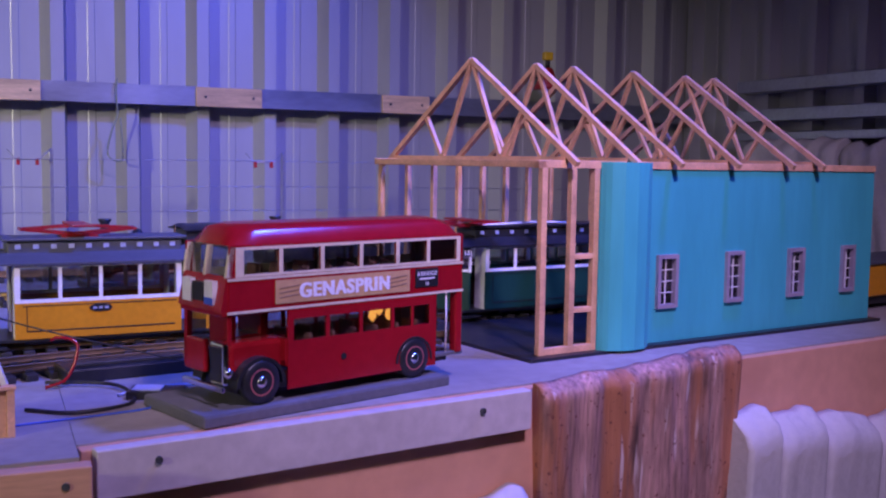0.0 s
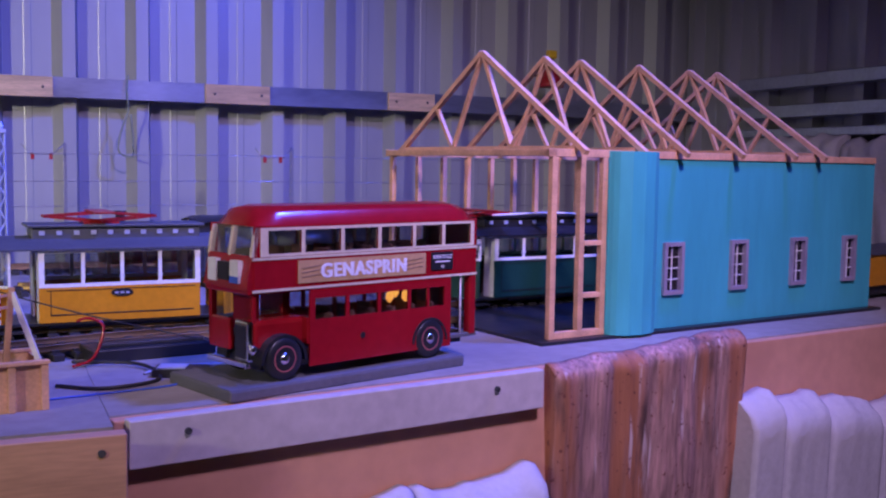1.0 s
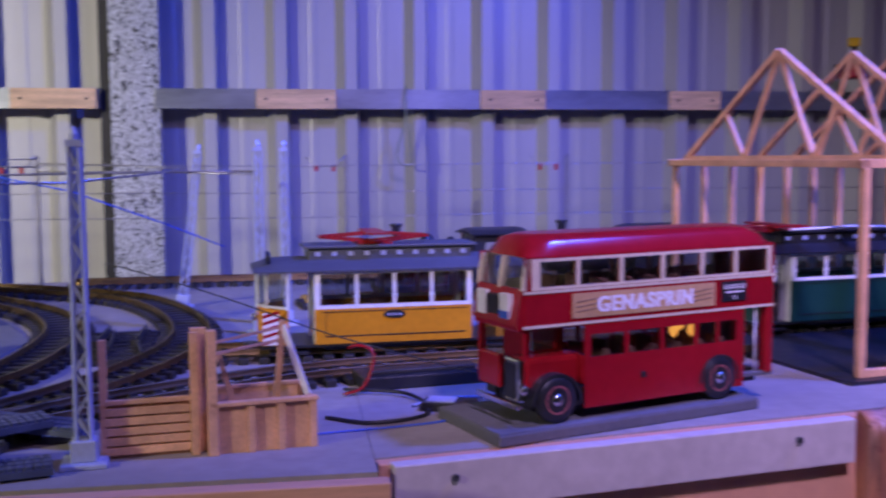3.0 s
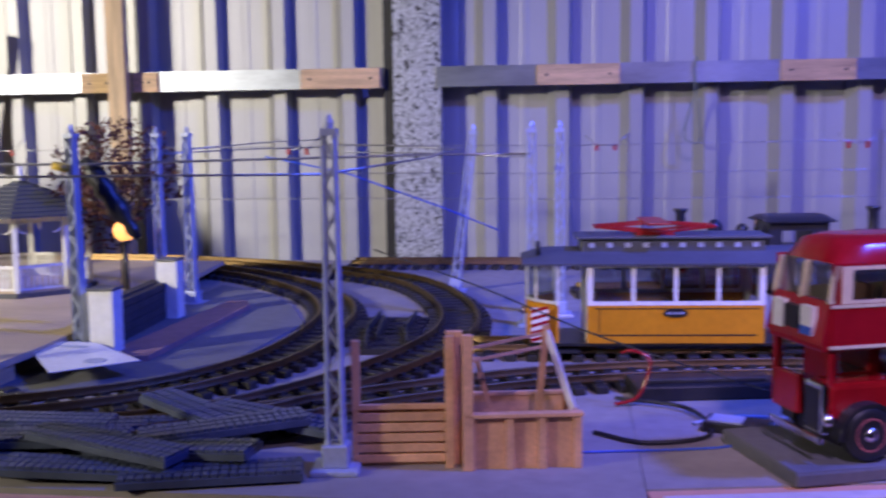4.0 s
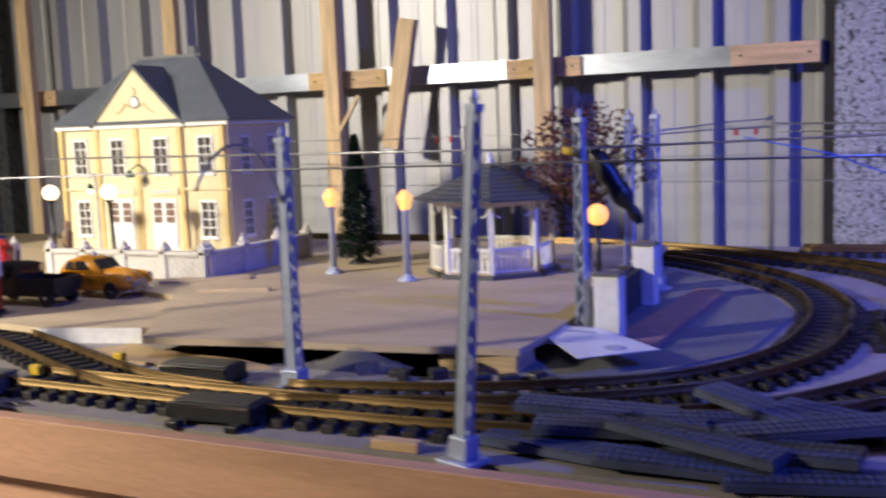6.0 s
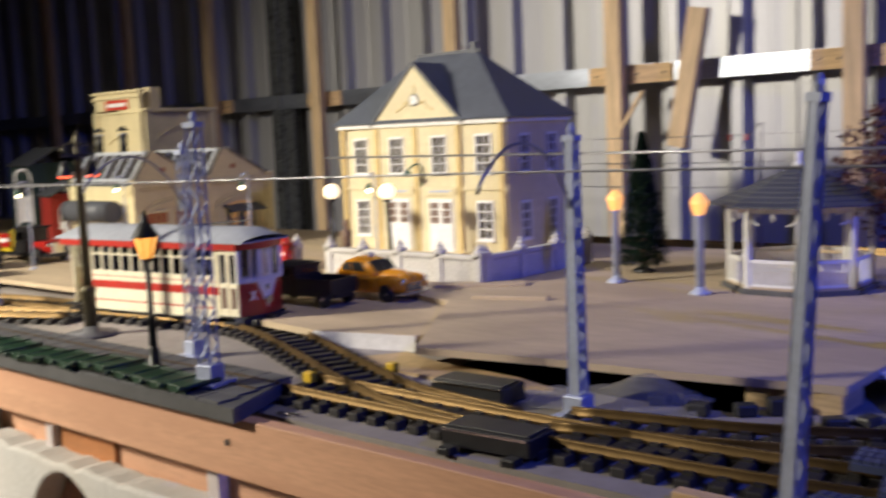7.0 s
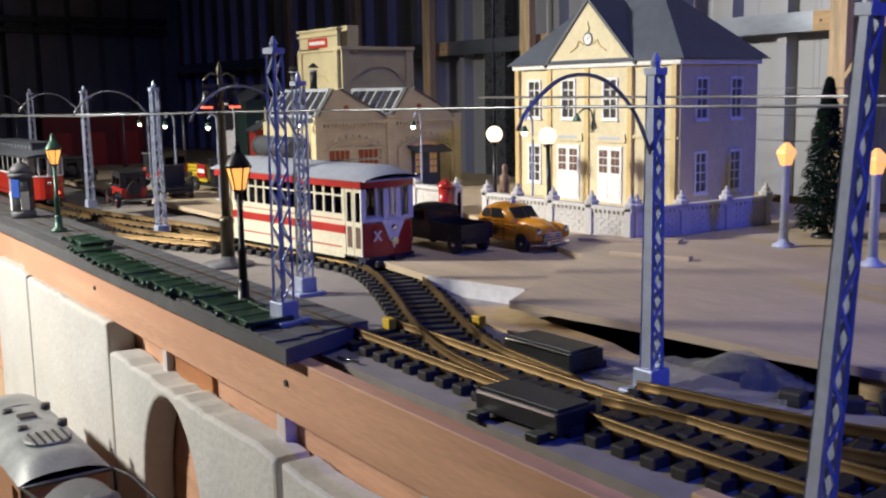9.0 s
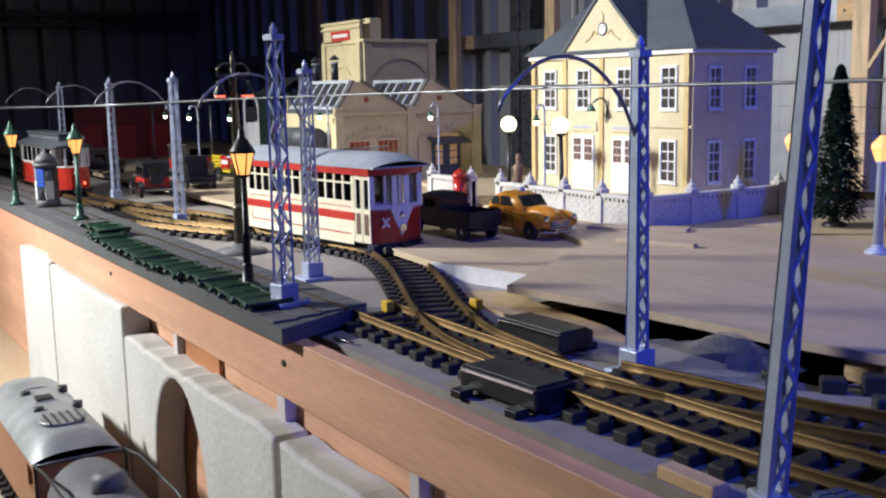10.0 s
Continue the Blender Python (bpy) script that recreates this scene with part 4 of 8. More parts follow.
def pantograph(t, x, W, z, span, material, rise=0.012):
    p = part("pantograph", box(B(), (x - 0.02, W * 0.3, z), (x + 0.02, W * 0.7, z + 0.002)), material, t)
    for y in (W * 0.3, W * 0.7):
        for s in (-1, 1):
            part("arm", bar(B(), (x, y, z + 0.002), (x + s * span, W / 2 + (y - W / 2) * 0.6, z + rise * 0.7), 0.0026), material, p)
            part("arm", bar(B(), (x + s * span, W / 2 + (y - W / 2) * 0.6, z + rise * 0.7), (x + s * span * 0.1, W / 2 + (y - W / 2) * 0.8, z + rise), 0.0022), material, p)
    for s in (-1, 1):
        part("cross_bar", bar(B(), (x + s * span, W * 0.34, z + rise * 0.7), (x + s * span, W * 0.66, z + rise * 0.7), 0.0026), material, p)
    part("collector", box(B(), (x - 0.012, 0.004, z + rise), (x + 0.012, W - 0.004, z + rise + 0.0025), 0.0006), material, p)


ty = tram("yellow and white tram with slate-grey roof and folded red pantograph", pose(0.046, 1.152, 0.0, 0, 0, 4), 0.305, 0.088, 0.062, 4, "yellow", "white", "roofgrey", pane="glass")
pantograph(ty, 0.135, 0.088, 0.130, 0.062, MPANTO)
nb = part("number_plate", cyl(B(), (0.152, -0.0016, 0.052), (0.152, -0.0004, 0.052), 0.006, n=16), "black", ty, "dark plate with pale bars", m=Matrix.Translation((0.152, 0, 0.052)) @ Matrix.Diagonal((2.1, 1, 0.75, 1)) @ Matrix.Translation((-0.152, 0, -0.052)))
for k in range(3):
    part("lettering_bar", box(B(), (0.148 + k * 0.003, -0.0022, 0.0505), (0.150 + k * 0.003, -0.0016, 0.0535)), "silver", nb)
part("warning_board", box(B(), (0.004, -0.002, 0.022), (0.022, -0.0005, 0.058)), "white", ty, "red and white striped board")
for k in range(5):
    bm = B()
    prism(bm, [(0.004, 0.022 + k * 0.0075), (0.022, 0.027 + k * 0.0075), (0.022, 0.0305 + k * 0.0075), (0.004, 0.0255 + k * 0.0075)], -0.0024, -0.002, XZ)
    part("stripe", bm, "red", ty)
for y in (0.012, 0.03):
    part("roof_insulator", cyl(B(), (0.012, y, 0.112), (0.012, y, 0.124), 0.0025, n=8), "black", ty)

tg = tram("dark green tram with white-framed windows standing in the timber shed", pose(0.655, 1.205, 0.0, 0, 0, 8), 0.34, 0.088, 0.05, 5, "green", "white", "black", zs=(0.020, 0.072, 0.076, 0.108), pane="glass")
pantograph(tg, 0.045, 0.088, 0.132, 0.05, MPANTO, 0.008)
rn = part("route_board", box(B(), (0.012, -0.002, 0.094), (0.024, -0.0008, 0.106)), "black", tg, "small black route board with white number")
text_on("15", 0.009, rn, pose(0.018, -0.0022, 0.0965, 90, 0, 0), "white_letter", 0.0003)
part("roof_globe", ball(B(), (-0.004, 0.03, 0.125), 0.0075), "white", tg, "round white roof lamp")
part("roof_lead", tube(B(), spline([(0.06, 0.03, 0.134), (0.10, 0.02, 0.136), (0.16, 0.025, 0.137), (0.22, 0.02, 0.135)], 0.01), 0.0018), "white", tg)


# ---- locomotives stored behind ----
def saddle_loco(m, L=0.24):
    t = thing("tank_locomotive", "black steam tank locomotive half hidden behind the trams", "locomotive", m, "stored locomotives")
    part("frame", box(B(), (0, 0.008, 0.018), (L, 0.082, 0.030), 0.001), "black", t)
    part("boiler", cyl(B(), (0.01, 0.045, 0.066), (L * 0.66, 0.045, 0.066), 0.026, n=20), "black", t)
    part("smokebox_door", cyl(B(), (0.004, 0.045, 0.066), (0.012, 0.045, 0.066), 0.022, n=20), "iron", t)
    part("cab", row_wall(B(), L * 0.64, L, 0.03, 0.108, 0.010, 0.080, [(L * 0.72, L * 0.9)], 0.07, 0.094), "black", t)
    part("cab_roof", vault(B(), L * 0.62, L + 0.006, 0.004, 0.086, 0.108, 0.008, 0.002, 0.01), "black", t)
    part("chimney", lathe(B(), [(0.009, 0), (0.007, 0.006), (0.007, 0.030), (0.010, 0.034), (0.010, 0.037)], (0.035, 0.045, 0.088), 14), "black", t)
    part("dome", lathe(B(), [(0.012, 0), (0.011, 0.012), (0.006, 0.019), (0.001, 0.021)], (0.085, 0.045, 0.088), 14), "black", t)
    part("sand_dome", lathe(B(), [(0.009, 0), (0.009, 0.008), (0.004, 0.014)], (0.125, 0.045, 0.088), 14), "black", t)
    part("whistle", cyl(B(), (0.145, 0.045, 0.09), (0.145, 0.045, 0.112), 0.0018, n=8), "brass", t)
    for x in (L * 0.2, L * 0.45, L * 0.7):
        for y in (0.0225, 0.0675):
            part("wheel", cyl(B(), (x, y - 0.002, 0.028), (x, y + 0.002, 0.028), 0.0125, n=18), "iron", t)
    return t


l1 = saddle_loco(pose(0.22, 1.575, 0.0, 0, 0, 8))
copy_thing(l1, pose(0.50, 1.615, 0.0, 0, 0, 8))


# ---- timber pens beside the front track ----
def pen():
    t = thing("timber_stock_pen", "small unfinished stock pen of pale strip wood with slatted panel", "model fence", pose(-0.064, 0.806, 0.0, 0, 0, 8))
    for x in (0.0, 0.068, 0.074):
        part("post", box(B(), (x, 0, 0), (x + 0.006, 0.006, 0.092 if x < 0.01 else 0.098), 0.0005), "model_wood", t)
    for k in range(5):
        part("slat", box(B(), (0.004, -0.002, 0.003 + k * 0.0076), (0.072, 0.0005, 0.009 + k * 0.0076), 0.0004), "model_wood", t)
    part("top_rail", box(B(), (0.004, -0.002, 0.042), (0.072, 0.003, 0.0455), 0.0004), "model_wood", t)
    part("back_panel", box(B(), (0.006, 0.0015, 0.0), (0.070, 0.003, 0.042)), "model_wood", t)
    return t


def crate():
    t = thing("timber_crate", "open pale wooden crate frame with leaning sticks and thin rails", "model crate", pose(0.022, 0.806, 0.0, 0, 0, 10))
    W, D, H = 0.076, 0.06, 0.038
    for x in (0.0, 0.002 + W / 3, 2 * W / 3, W):
        part("batten", box(B(), (x - 0.003, -0.003, 0), (x + 0.003, 0, H), 0.0004), "model_wood", t)
    part("front_panel", box(B(), (0, 0.0005, 0), (W, 0.003, H)), "model_wood", t)
    part("back_panel", box(B(), (0, D, 0), (W, D + 0.003, H)), "model_wood", t)
    part("side_panel", box(B(), (-0.003, 0.0005, 0), (0, D, H)), "model_wood", t)
    part("side_panel", box(B(), (W, 0.0005, 0), (W + 0.003, D, H)), "model_wood", t)
    part("rim", box(B(), (-0.004, -0.004, H), (W + 0.004, 0.004, H + 0.003), 0.0004), "model_wood", t)
    part("rim", box(B(), (-0.004, D - 0.001, H), (W + 0.004, D + 0.004, H + 0.003), 0.0004), "model_wood", t)
    part("tall_post", box(B(), (-0.006, -0.004, 0), (0.0015, 0.003, 0.098), 0.0004), "model_wood", t)
    part("tall_post", box(B(), (-0.018, 0.004, 0), (-0.012, 0.010, 0.096), 0.0004), "model_wood", t)
    part("thin_rail", bar(B(), (0.0, 0.0, 0.088), (0.056, 0.03, 0.092), 0.002), "model_wood", t)
    part("thin_rail", bar(B(), (0.0, 0.0, 0.079), (0.056, 0.03, 0.082), 0.002), "model_wood", t)
    part("leaning_stick", bar(B(), (0.052, 0.03, 0.03), (0.058, 0.03, 0.098), 0.0045), "model_wood", t)
    part("leaning_stick", bar(B(), (0.079, 0.022, 0.030), (0.058, 0.030, 0.094), 0.0045), "white", t)
    part("leaning_stick", bar(B(), (0.018, 0.03, 0.03), (0.006, 0.03, 0.075), 0.004), "model_wood", t)
    return t


pen()
crate()


# ---- cables and control box between crate and bus ----
def cable(label, pts, r, material):
    return tagged(part("cable", tube(B(), spline(pts, 0.006), r), material, None), label, "cable", "loose cables")


cable("curling red wire standing up behind the crate", [(0.13, 0.985, 0.002), (0.15, 0.985, 0.010), (0.16, 0.99, 0.040), (0.145, 0.995, 0.048), (0.135, 1.0, 0.044)], 0.0016, "red")
cable("black cable looped on the baseboard", [(0.11, 0.90, 0.002), (0.15, 0.875, 0.002), (0.20, 0.90, 0.002), (0.19, 0.97, 0.004), (0.13, 1.0, 0.004)], 0.0018, "blackwire")
cable("thin pale cable running under the bus", [(0.19, 0.93, 0.002), (0.22, 0.95, 0.003), (0.28, 0.955, 0.002), (0.34, 0.97, 0.002)], 0.0014, "silver")
cable("thin blue wire along the baseboard", [(0.10, 0.85, 0.001), (0.2, 0.87, 0.001), (0.22, 0.89, 0.001)], 0.001, MBLUE)
cable("fine black wire slung over the yellow tram", [(-0.12, 1.18, 0.115), (0.0, 1.10, 0.088), (0.12, 1.0, 0.058), (0.25, 0.93, 0.03)], 0.0008, "blackwire")
cb = thing("control_box", "small flat dark control box with a pale top on the baseboard", "control box", pose(0.195, 0.915, 0, 0, 0, -20))
part("case", box(B(), (0, 0, 0), (0.05, 0.03, 0.008), 0.001), "black", cb)
part("faceplate", box(B(), (0.004, 0.004, 0.008), (0.030, 0.026, 0.009)), "silver", cb)
dk = thing("black_relay_block", "low black relay block with wires on the baseboard", "relay block", pose(0.15, 1.0, 0, 0, 0, 10))
part("case", box(B(), (0, 0, 0), (0.13, 0.05, 0.014), 0.002), "black", dk)
part("terminal_strip", box(B(), (0.01, 0.01, 0.014), (0.12, 0.02, 0.018), 0.001), "iron", dk)


# ---- carved bark and foam at the front ----
def rugged_slab(name, label, cat, m, w, h, d, material, top_wave, face_wave, seed, cols=36, rows=22):
    """A slab with an uneven top and a worn face; x across, y deep, z down from the top."""
    bm = B()
    fr, bk = [], []
    for i in range(cols + 1):
        x = w * i / cols
        top = top_wave * noise.fractal(Vector((x * 14, seed, 0)), 1, 2, 3)
        rf, rb = [], []
        for j in range(rows + 1):
            z = -h * j / rows + top * (1 - j / rows)
            rid = face_wave * noise.fractal(Vector((x * 34, z * 5, seed)), 0.9, 2, 4) + face_wave * 0.7 * noise.noise(Vector((x * 16, 0, seed + 3)))
            e = min(1, min(i, cols - i) / 1.2) * 0.16 + 0.84
            ez = min(1, j / 2.0 + 0.35)
            rf.append(bm.verts.new((x, -d * e * ez - rid, z)))
            rb.append(bm.verts.new((x, 0, z)))
        fr.append(rf)
        bk.append(rb)
    for i in range(cols):
        for j in range(rows):
            bm.faces.new((fr[i][j], fr[i + 1][j], fr[i + 1][j + 1], fr[i][j + 1])).smooth = True
            bm.faces.new((bk[i][j], bk[i][j + 1], bk[i + 1][j + 1], bk[i + 1][j]))
        bm.faces.new((fr[i][0], bk[i][0], bk[i + 1][0], fr[i + 1][0])).smooth = True
        bm.faces.new((fr[i][rows], fr[i + 1][rows], bk[i + 1][rows], bk[i][rows]))
    for j in range(rows):
        bm.faces.new((fr[0][j], fr[0][j + 1], bk[0][j + 1], bk[0][j]))
        bm.faces.new((fr[cols][j], bk[cols][j], bk[cols][j + 1], fr[cols][j + 1]))
    return tagged(part(name, bm, material, None, "", m), label, cat)


rugged_slab("bark_slab", "rough brown slab of bark leaning on the fascia", "bark", R @ pose(0.435, -0.016, 0.006, 4, -2.5, 0), 0.285, 0.30, 0.022, "bark", 0.008, 0.0050, 3.1, 80, 44)
for k, (u, wd, top, sd) in enumerate(((0.715, 0.055, -0.052, 1.0), (0.772, 0.085, -0.058, 2.2), (0.859, 0.11, -0.075, 3.7), (0.971, 0.16, -0.085, 4.1), (0.13, 0.135, -0.088, 5.5), (0.268, 0.145, -0.082, 6.2))):
    tagged(rugged_slab("foam_block", "torn white foam block standing below the fascia", "foam block", R @ pose(u, -0.018, top - 0.012, 2, 0, 0), wd, 0.3, 0.045, "foam", 0.014, 0.0016, sd, 24, 20), group="foam blocks")


# ---- raised street board, square with bandstand ----
ZB = 0.026
sb = tagged(part("street_board", prism(B(), [(-0.862, 0.925), (-0.72, 0.949), (-0.60, 0.961), (-0.450, 0.985), (-0.448, 1.07), (-0.462, 1.40), (-0.50, 1.78), (-2.2, 1.80), (-2.2, 1.55), (-1.02, 1.16)], ZB - 0.007, ZB), "street"),
            "bare plywood street deck raised above the baseboard", "board", kind="structure")
tagged(part("street_board_lower", prism(B(), [(-1.06, 0.965), (-0.93, 1.0), (-0.86, 1.05), (-0.95, 1.25), (-1.5, 1.7), (-1.5, 1.80), (-4.4, 1.80), (-4.4, 1.0), (-1.6, 1.02)], 0.011, ZB - 0.0072), "street"),
       "lower plywood street deck with a pale edge", "board", kind="structure")
tagged(part("edge_facing", prism(B(), [(-1.06, 0.9635), (-0.93, 0.9985), (-0.9305, 1.0), (-1.06, 0.965)], 0.0, 0.018), "white"), "white painted edge of the lower deck", "trim", kind="structure")
tagged(part("support_block", box(B(), (-0.535, 0.983, 0.0), (-0.452, 1.03, ZB - 0.0075), 0.001), "ply_edge"), "laminated timber block holding up the street deck", "block")
tagged(part("packing_strip", box(B(), (0, 0, 0), (0.10, 0.012, 0.005), 0.0006), "street", None, "", pose(-1.0, 1.185, ZB, 0, 0, 20)), "thin loose plywood strip lying on the deck", "strip")
tagged(part("packing_strip", box(B(), (0, 0, 0), (0.13, 0.03, 0.004), 0.0006), "street", None, "", pose(-1.11, 1.235, ZB, 0, 0, 33)), "thin loose plywood strip lying by the wall", "strip")
tagged(part("loose_board", prism(B(), [(-0.97, 0.925), (-0.80, 0.905), (-0.70, 0.935), (-0.752, 0.952), (-0.872, 0.966), (-0.93, 0.985)], 0.0, 0.003), "ply_edge"), "loose scrap of plywood beside the turnout", "board")
tagged(part("asphalt_sheet", prism(B(), [(-0.452, 0.965), (-0.34, 1.01), (-0.262, 1.14), (-0.243, 1.34), (-0.295, 1.47), (-0.345, 1.56), (-0.46, 1.66), (-0.46, 1.0)], 0.0, 0.003), "asphalt"), "grey road sheet inside the track curve", "road", kind="structure")
tagged(part("brick_path", prism(B(), [(-0.405, 1.115), (-0.375, 1.105), (-0.352, 1.118), (-0.345, 1.44), (-0.36, 1.475), (-0.385, 1.47)], 0.003, 0.009), mat("pink_path", (0.30, 0.17, 0.15), 0.8, 0, 0.15, 60, 0.1)), "pinkish raised footpath beside the dark wall", "path", kind="structure")
MDARKBRICK = mat("dark_brick", (0.05, 0.045, 0.045), 0.8, 0, 0.3, 60, 0.25)
wl = thing("dark_brick_wall", "low dark brick retaining wall between white piers", "wall", kind="structure")
for r in range(5):
    for k in range(11):
        y = 1.155 + k * 0.0195 + (0.0095 if r % 2 else 0)
        part("brick", box(B(), (-0.431 - 0.0011 * k, y, 0.003 + r * 0.0095), (-0.421 - 0.0011 * k, y + 0.0185, 0.0118 + r * 0.0095), 0.0007), MDARKBRICK, wl)
part("core", prism(B(), [(-0.443, 1.15), (-0.43, 1.15), (-0.443, 1.375), (-0.456, 1.375)], 0.0, 0.052), MDARKBRICK, wl)


def pier(x, y, h):
    t = thing("white_pier", "square white pier at the end of the brick wall", "pier", pose(x, y, 0), "white piers")
    part("shaft", box(B(), (-0.014, -0.012, 0), (0.014, 0.012, h), 0.001), "white", t)
    part("cap", box(B(), (-0.0155, -0.0135, h), (0.0155, 0.0135, h + 0.003), 0.0008), "grey_plastic", t)


pier(-0.406, 1.136, 0.076)
pier(-0.430, 1.375, 0.078)
pp = tagged(part("paper_sheet", prism(B(), [(-0.494, 1.120), (-0.410, 1.120), (-0.330, 1.048), (-0.392, 0.985)], 0.0, 0.0008), "white", None, "", pose(0, 0, 0.012, 0, 1.2, 0)), "white printed sheet lying across the road", "paper")
part("printed_bar", box(B(), (-0.442, 1.092, 0.001), (-0.41, 1.10, 0.0013)), "silver", pp, m=pose(0, 0, 0, 0, 0, 0))
part("printed_mark", cyl(B(), (-0.372, 1.038, 0.0008), (-0.372, 1.038, 0.0013), 0.011, n=20), "silver", pp)


def lathe8(prof, m=None, n=8):
    return lathe(B(), prof, (0, 0, 0), n, m)


def bandstand(m):
    t = thing("bandstand", "white octagonal bandstand with grey shingled roof and turned trim", "bandstand", m)
    r, n = 0.078, 8
    part("plinth", lathe(B(), [(r + 0.006, 0), (r + 0.006, 0.006), (r, 0.006)], (0, 0, 0), 8, pose(0, 0, 0, 0, 0, 22.5)), "paving", t)
    P = [(r * math.cos(2 * math.pi * (k + 0.5) / n), r * math.sin(2 * math.pi * (k + 0.5) / n)) for k in range(n)]
    for k, (x, y) in enumerate(P):
        po = part("column", box(B(), (-0.003, -0.003, 0.006), (0.003, 0.003, 0.108), 0.0006), "white", t, m=pose(x * 0.96, y * 0.96, 0, 0, 0, (k + 0.5) * 45))
        q = P[(k + 1) % n]
        a, b = Vector((x, y)) * 0.96, Vector(q) * 0.96
        mid = (a + b) / 2
        seg = (b - a).length
        mm = pose(mid.x, mid.y, 0, 0, 0, math.degrees(math.atan2(b.y - a.y, b.x - a.x)))
        ra = part("railing", box(B(), (-seg / 2 + 0.003, -0.0015, 0.038), (seg / 2 - 0.003, 0.0015, 0.042)), "white", t, m=mm)
        part("bottom_rail", box(B(), (-seg / 2 + 0.003, -0.0015, 0.009), (seg / 2 - 0.003, 0.0015, 0.012)), "white", ra)
        for j in range(8):
            xx = -seg / 2 + 0.006 + j * (seg - 0.012) / 7
            part("baluster", box(B(), (xx - 0.0016, -0.001, 0.012), (xx + 0.0016, 0.001, 0.038)), "white", ra)
        fz = part("frieze", box(B(), (-seg / 2, -0.0015, 0.098), (seg / 2, 0.0015, 0.108)), "white", t, m=mm)
        for s in (-1, 1):
            arc = [(s * (seg / 2 - 0.002 - 0.011 * (1 - math.cos(a2))), 0, 0.098 - 0.014 * math.sin(a2)) for a2 in [math.pi / 2 * i / 6 for i in range(7)]]
            part("bracket", tube(B(), arc, 0.0012, 5), "white", fz)
        part("drop", lathe(B(), [(0.003, 0), (0.0022, -0.006), (0.0008, -0.010)], (0, 0, 0.098), 8), "white", fz)
        # roof facet with shingle courses
        ro = r + 0.020
        A, C = Vector((ro * math.cos(2 * math.pi * (k + 0.5) / n), ro * math.sin(2 * math.pi * (k + 0.5) / n), 0.106)), Vector((ro * math.cos(2 * math.pi * (k + 1.5) / n), ro * math.sin(2 * math.pi * (k + 1.5) / n), 0.106))
        top = Vector((0, 0, 0.152))
        rf = part("roof_facet", B(), "roofgrey", t)
        for c in range(9):
            f0, f1 = c / 9, (c + 1) / 9 + 0.02
            g0 = [A.lerp(top, f0), C.lerp(top, f0)]
            g1 = [A.lerp(top, min(1, f1)), C.lerp(top, min(1, f1))]
            bm = B()
            up = Vector((0, 0, 0.0022))
            vs = [bm.verts.new(v) for v in (g0[0], g0[1], g1[1], g1[0], g0[0] + up, g0[1] + up, g1[1] + up * 0.3, g1[0] + up * 0.3)]
            for f in ((0, 1, 2, 3), (4, 5, 6, 7), (0, 1, 5, 4), (1, 2, 6, 5), (2, 3, 7, 6), (3, 0, 4, 7)):
                try:
                    bm.faces.new([vs[i] for i in f])
                except ValueError:
                    pass
            part("shingle_course", bm, "roofgrey", rf)
    part("deck", lathe(B(), [(r, 0.006), (r, 0.009)], (0, 0, 0), 8, pose(0, 0, 0, 0, 0, 22.5)), "street", t)
    part("ceiling", lathe(B(), [(r + 0.004, 0.106), (r, 0.1075)], (0, 0, 0), 8, pose(0, 0, 0, 0, 0, 22.5)), "white", t)
    part("finial", lathe(B(), [(0.007, 0), (0.006, 0.006), (0.003, 0.008), (0.004, 0.013), (0.001, 0.024)], (0, 0, 0.150), 10), "white", t)
    return t


bandstand(pose(-0.677, 1.455, ZB) @ Matrix.Diagonal((1.15, 1.15, 1.02, 1)))

MGLOW = mat("warm_glowing_shade", (0.8, 0.45, 0.15), 0.4, emit=2.2, emit_col=(1.0, 0.42, 0.10))
MGLOBE = mat("white_glowing_globe", (1.0, 0.9, 0.7), 0.3, emit=3.0, emit_col=(1.0, 0.76, 0.46))
MGAS = mat("amber_lantern_glass", (1.0, 0.5, 0.15), 0.4, emit=2.6, emit_col=(1.0, 0.42, 0.08))


def square_lamp(m, h=0.10):
    t = thing("street_lamp", "silver street lamp post with glowing amber six-sided shade", "street lamp", m, "square lamps")
    part("foot", lathe(B(), [(0.014, 0), (0.013, 0.003), (0.007, 0.006), (0.006, 0.010)], n=14), "silver", t)
    part("post", lathe(B(), [(0.0055, 0.008), (0.0045, h - 0.004), (0.006, h - 0.002), (0.006, h)], n=12), "silver", t)
    part("shade", lathe(B(), [(0.007, h), (0.0125, h + 0.014), (0.012, h + 0.018), (0.003, h + 0.027)], n=6), MGLOW, t, "glowing amber shade")
    return t


s1 = square_lamp(pose(-0.908, 1.390, ZB))
copy_thing(s1, pose(-0.760, 1.346, ZB))


def post_lamp(m, h, label, r=0.013, flame=MGLOBE):
    t = thing("globe_lamp", label, "street lamp", m, "globe lamps")
    part("foot", lathe(B(), [(0.009, 0), (0.008, 0.004), (0.004, 0.007)], n=12), "black", t)
    part("post", cyl(B(), (0, 0, 0.004), (0, 0, h), 0.0038, 0.0032, 10), "black", t)
    part("collar", lathe(B(), [(0.006, h), (0.0075, h + 0.003), (0.005, h + 0.005)], n=12), "black", t)
    part("globe", ball(B(), (0, 0, h + 0.003 + r), r, 16), flame, t, "glowing globe")
    return t


g1 = post_lamp(pose(-1.416, 1.335, 0.018), 0.119, "black lamp post with bright round white globe")
copy_thing(g1, pose(-1.294, 1.345, 0.018, 0, -2, 0))
post_lamp(pose(-0.497, 1.39, ZB), 0.072, "short black post with glowing onion-shaped shade", 0.0145, MGLOW)


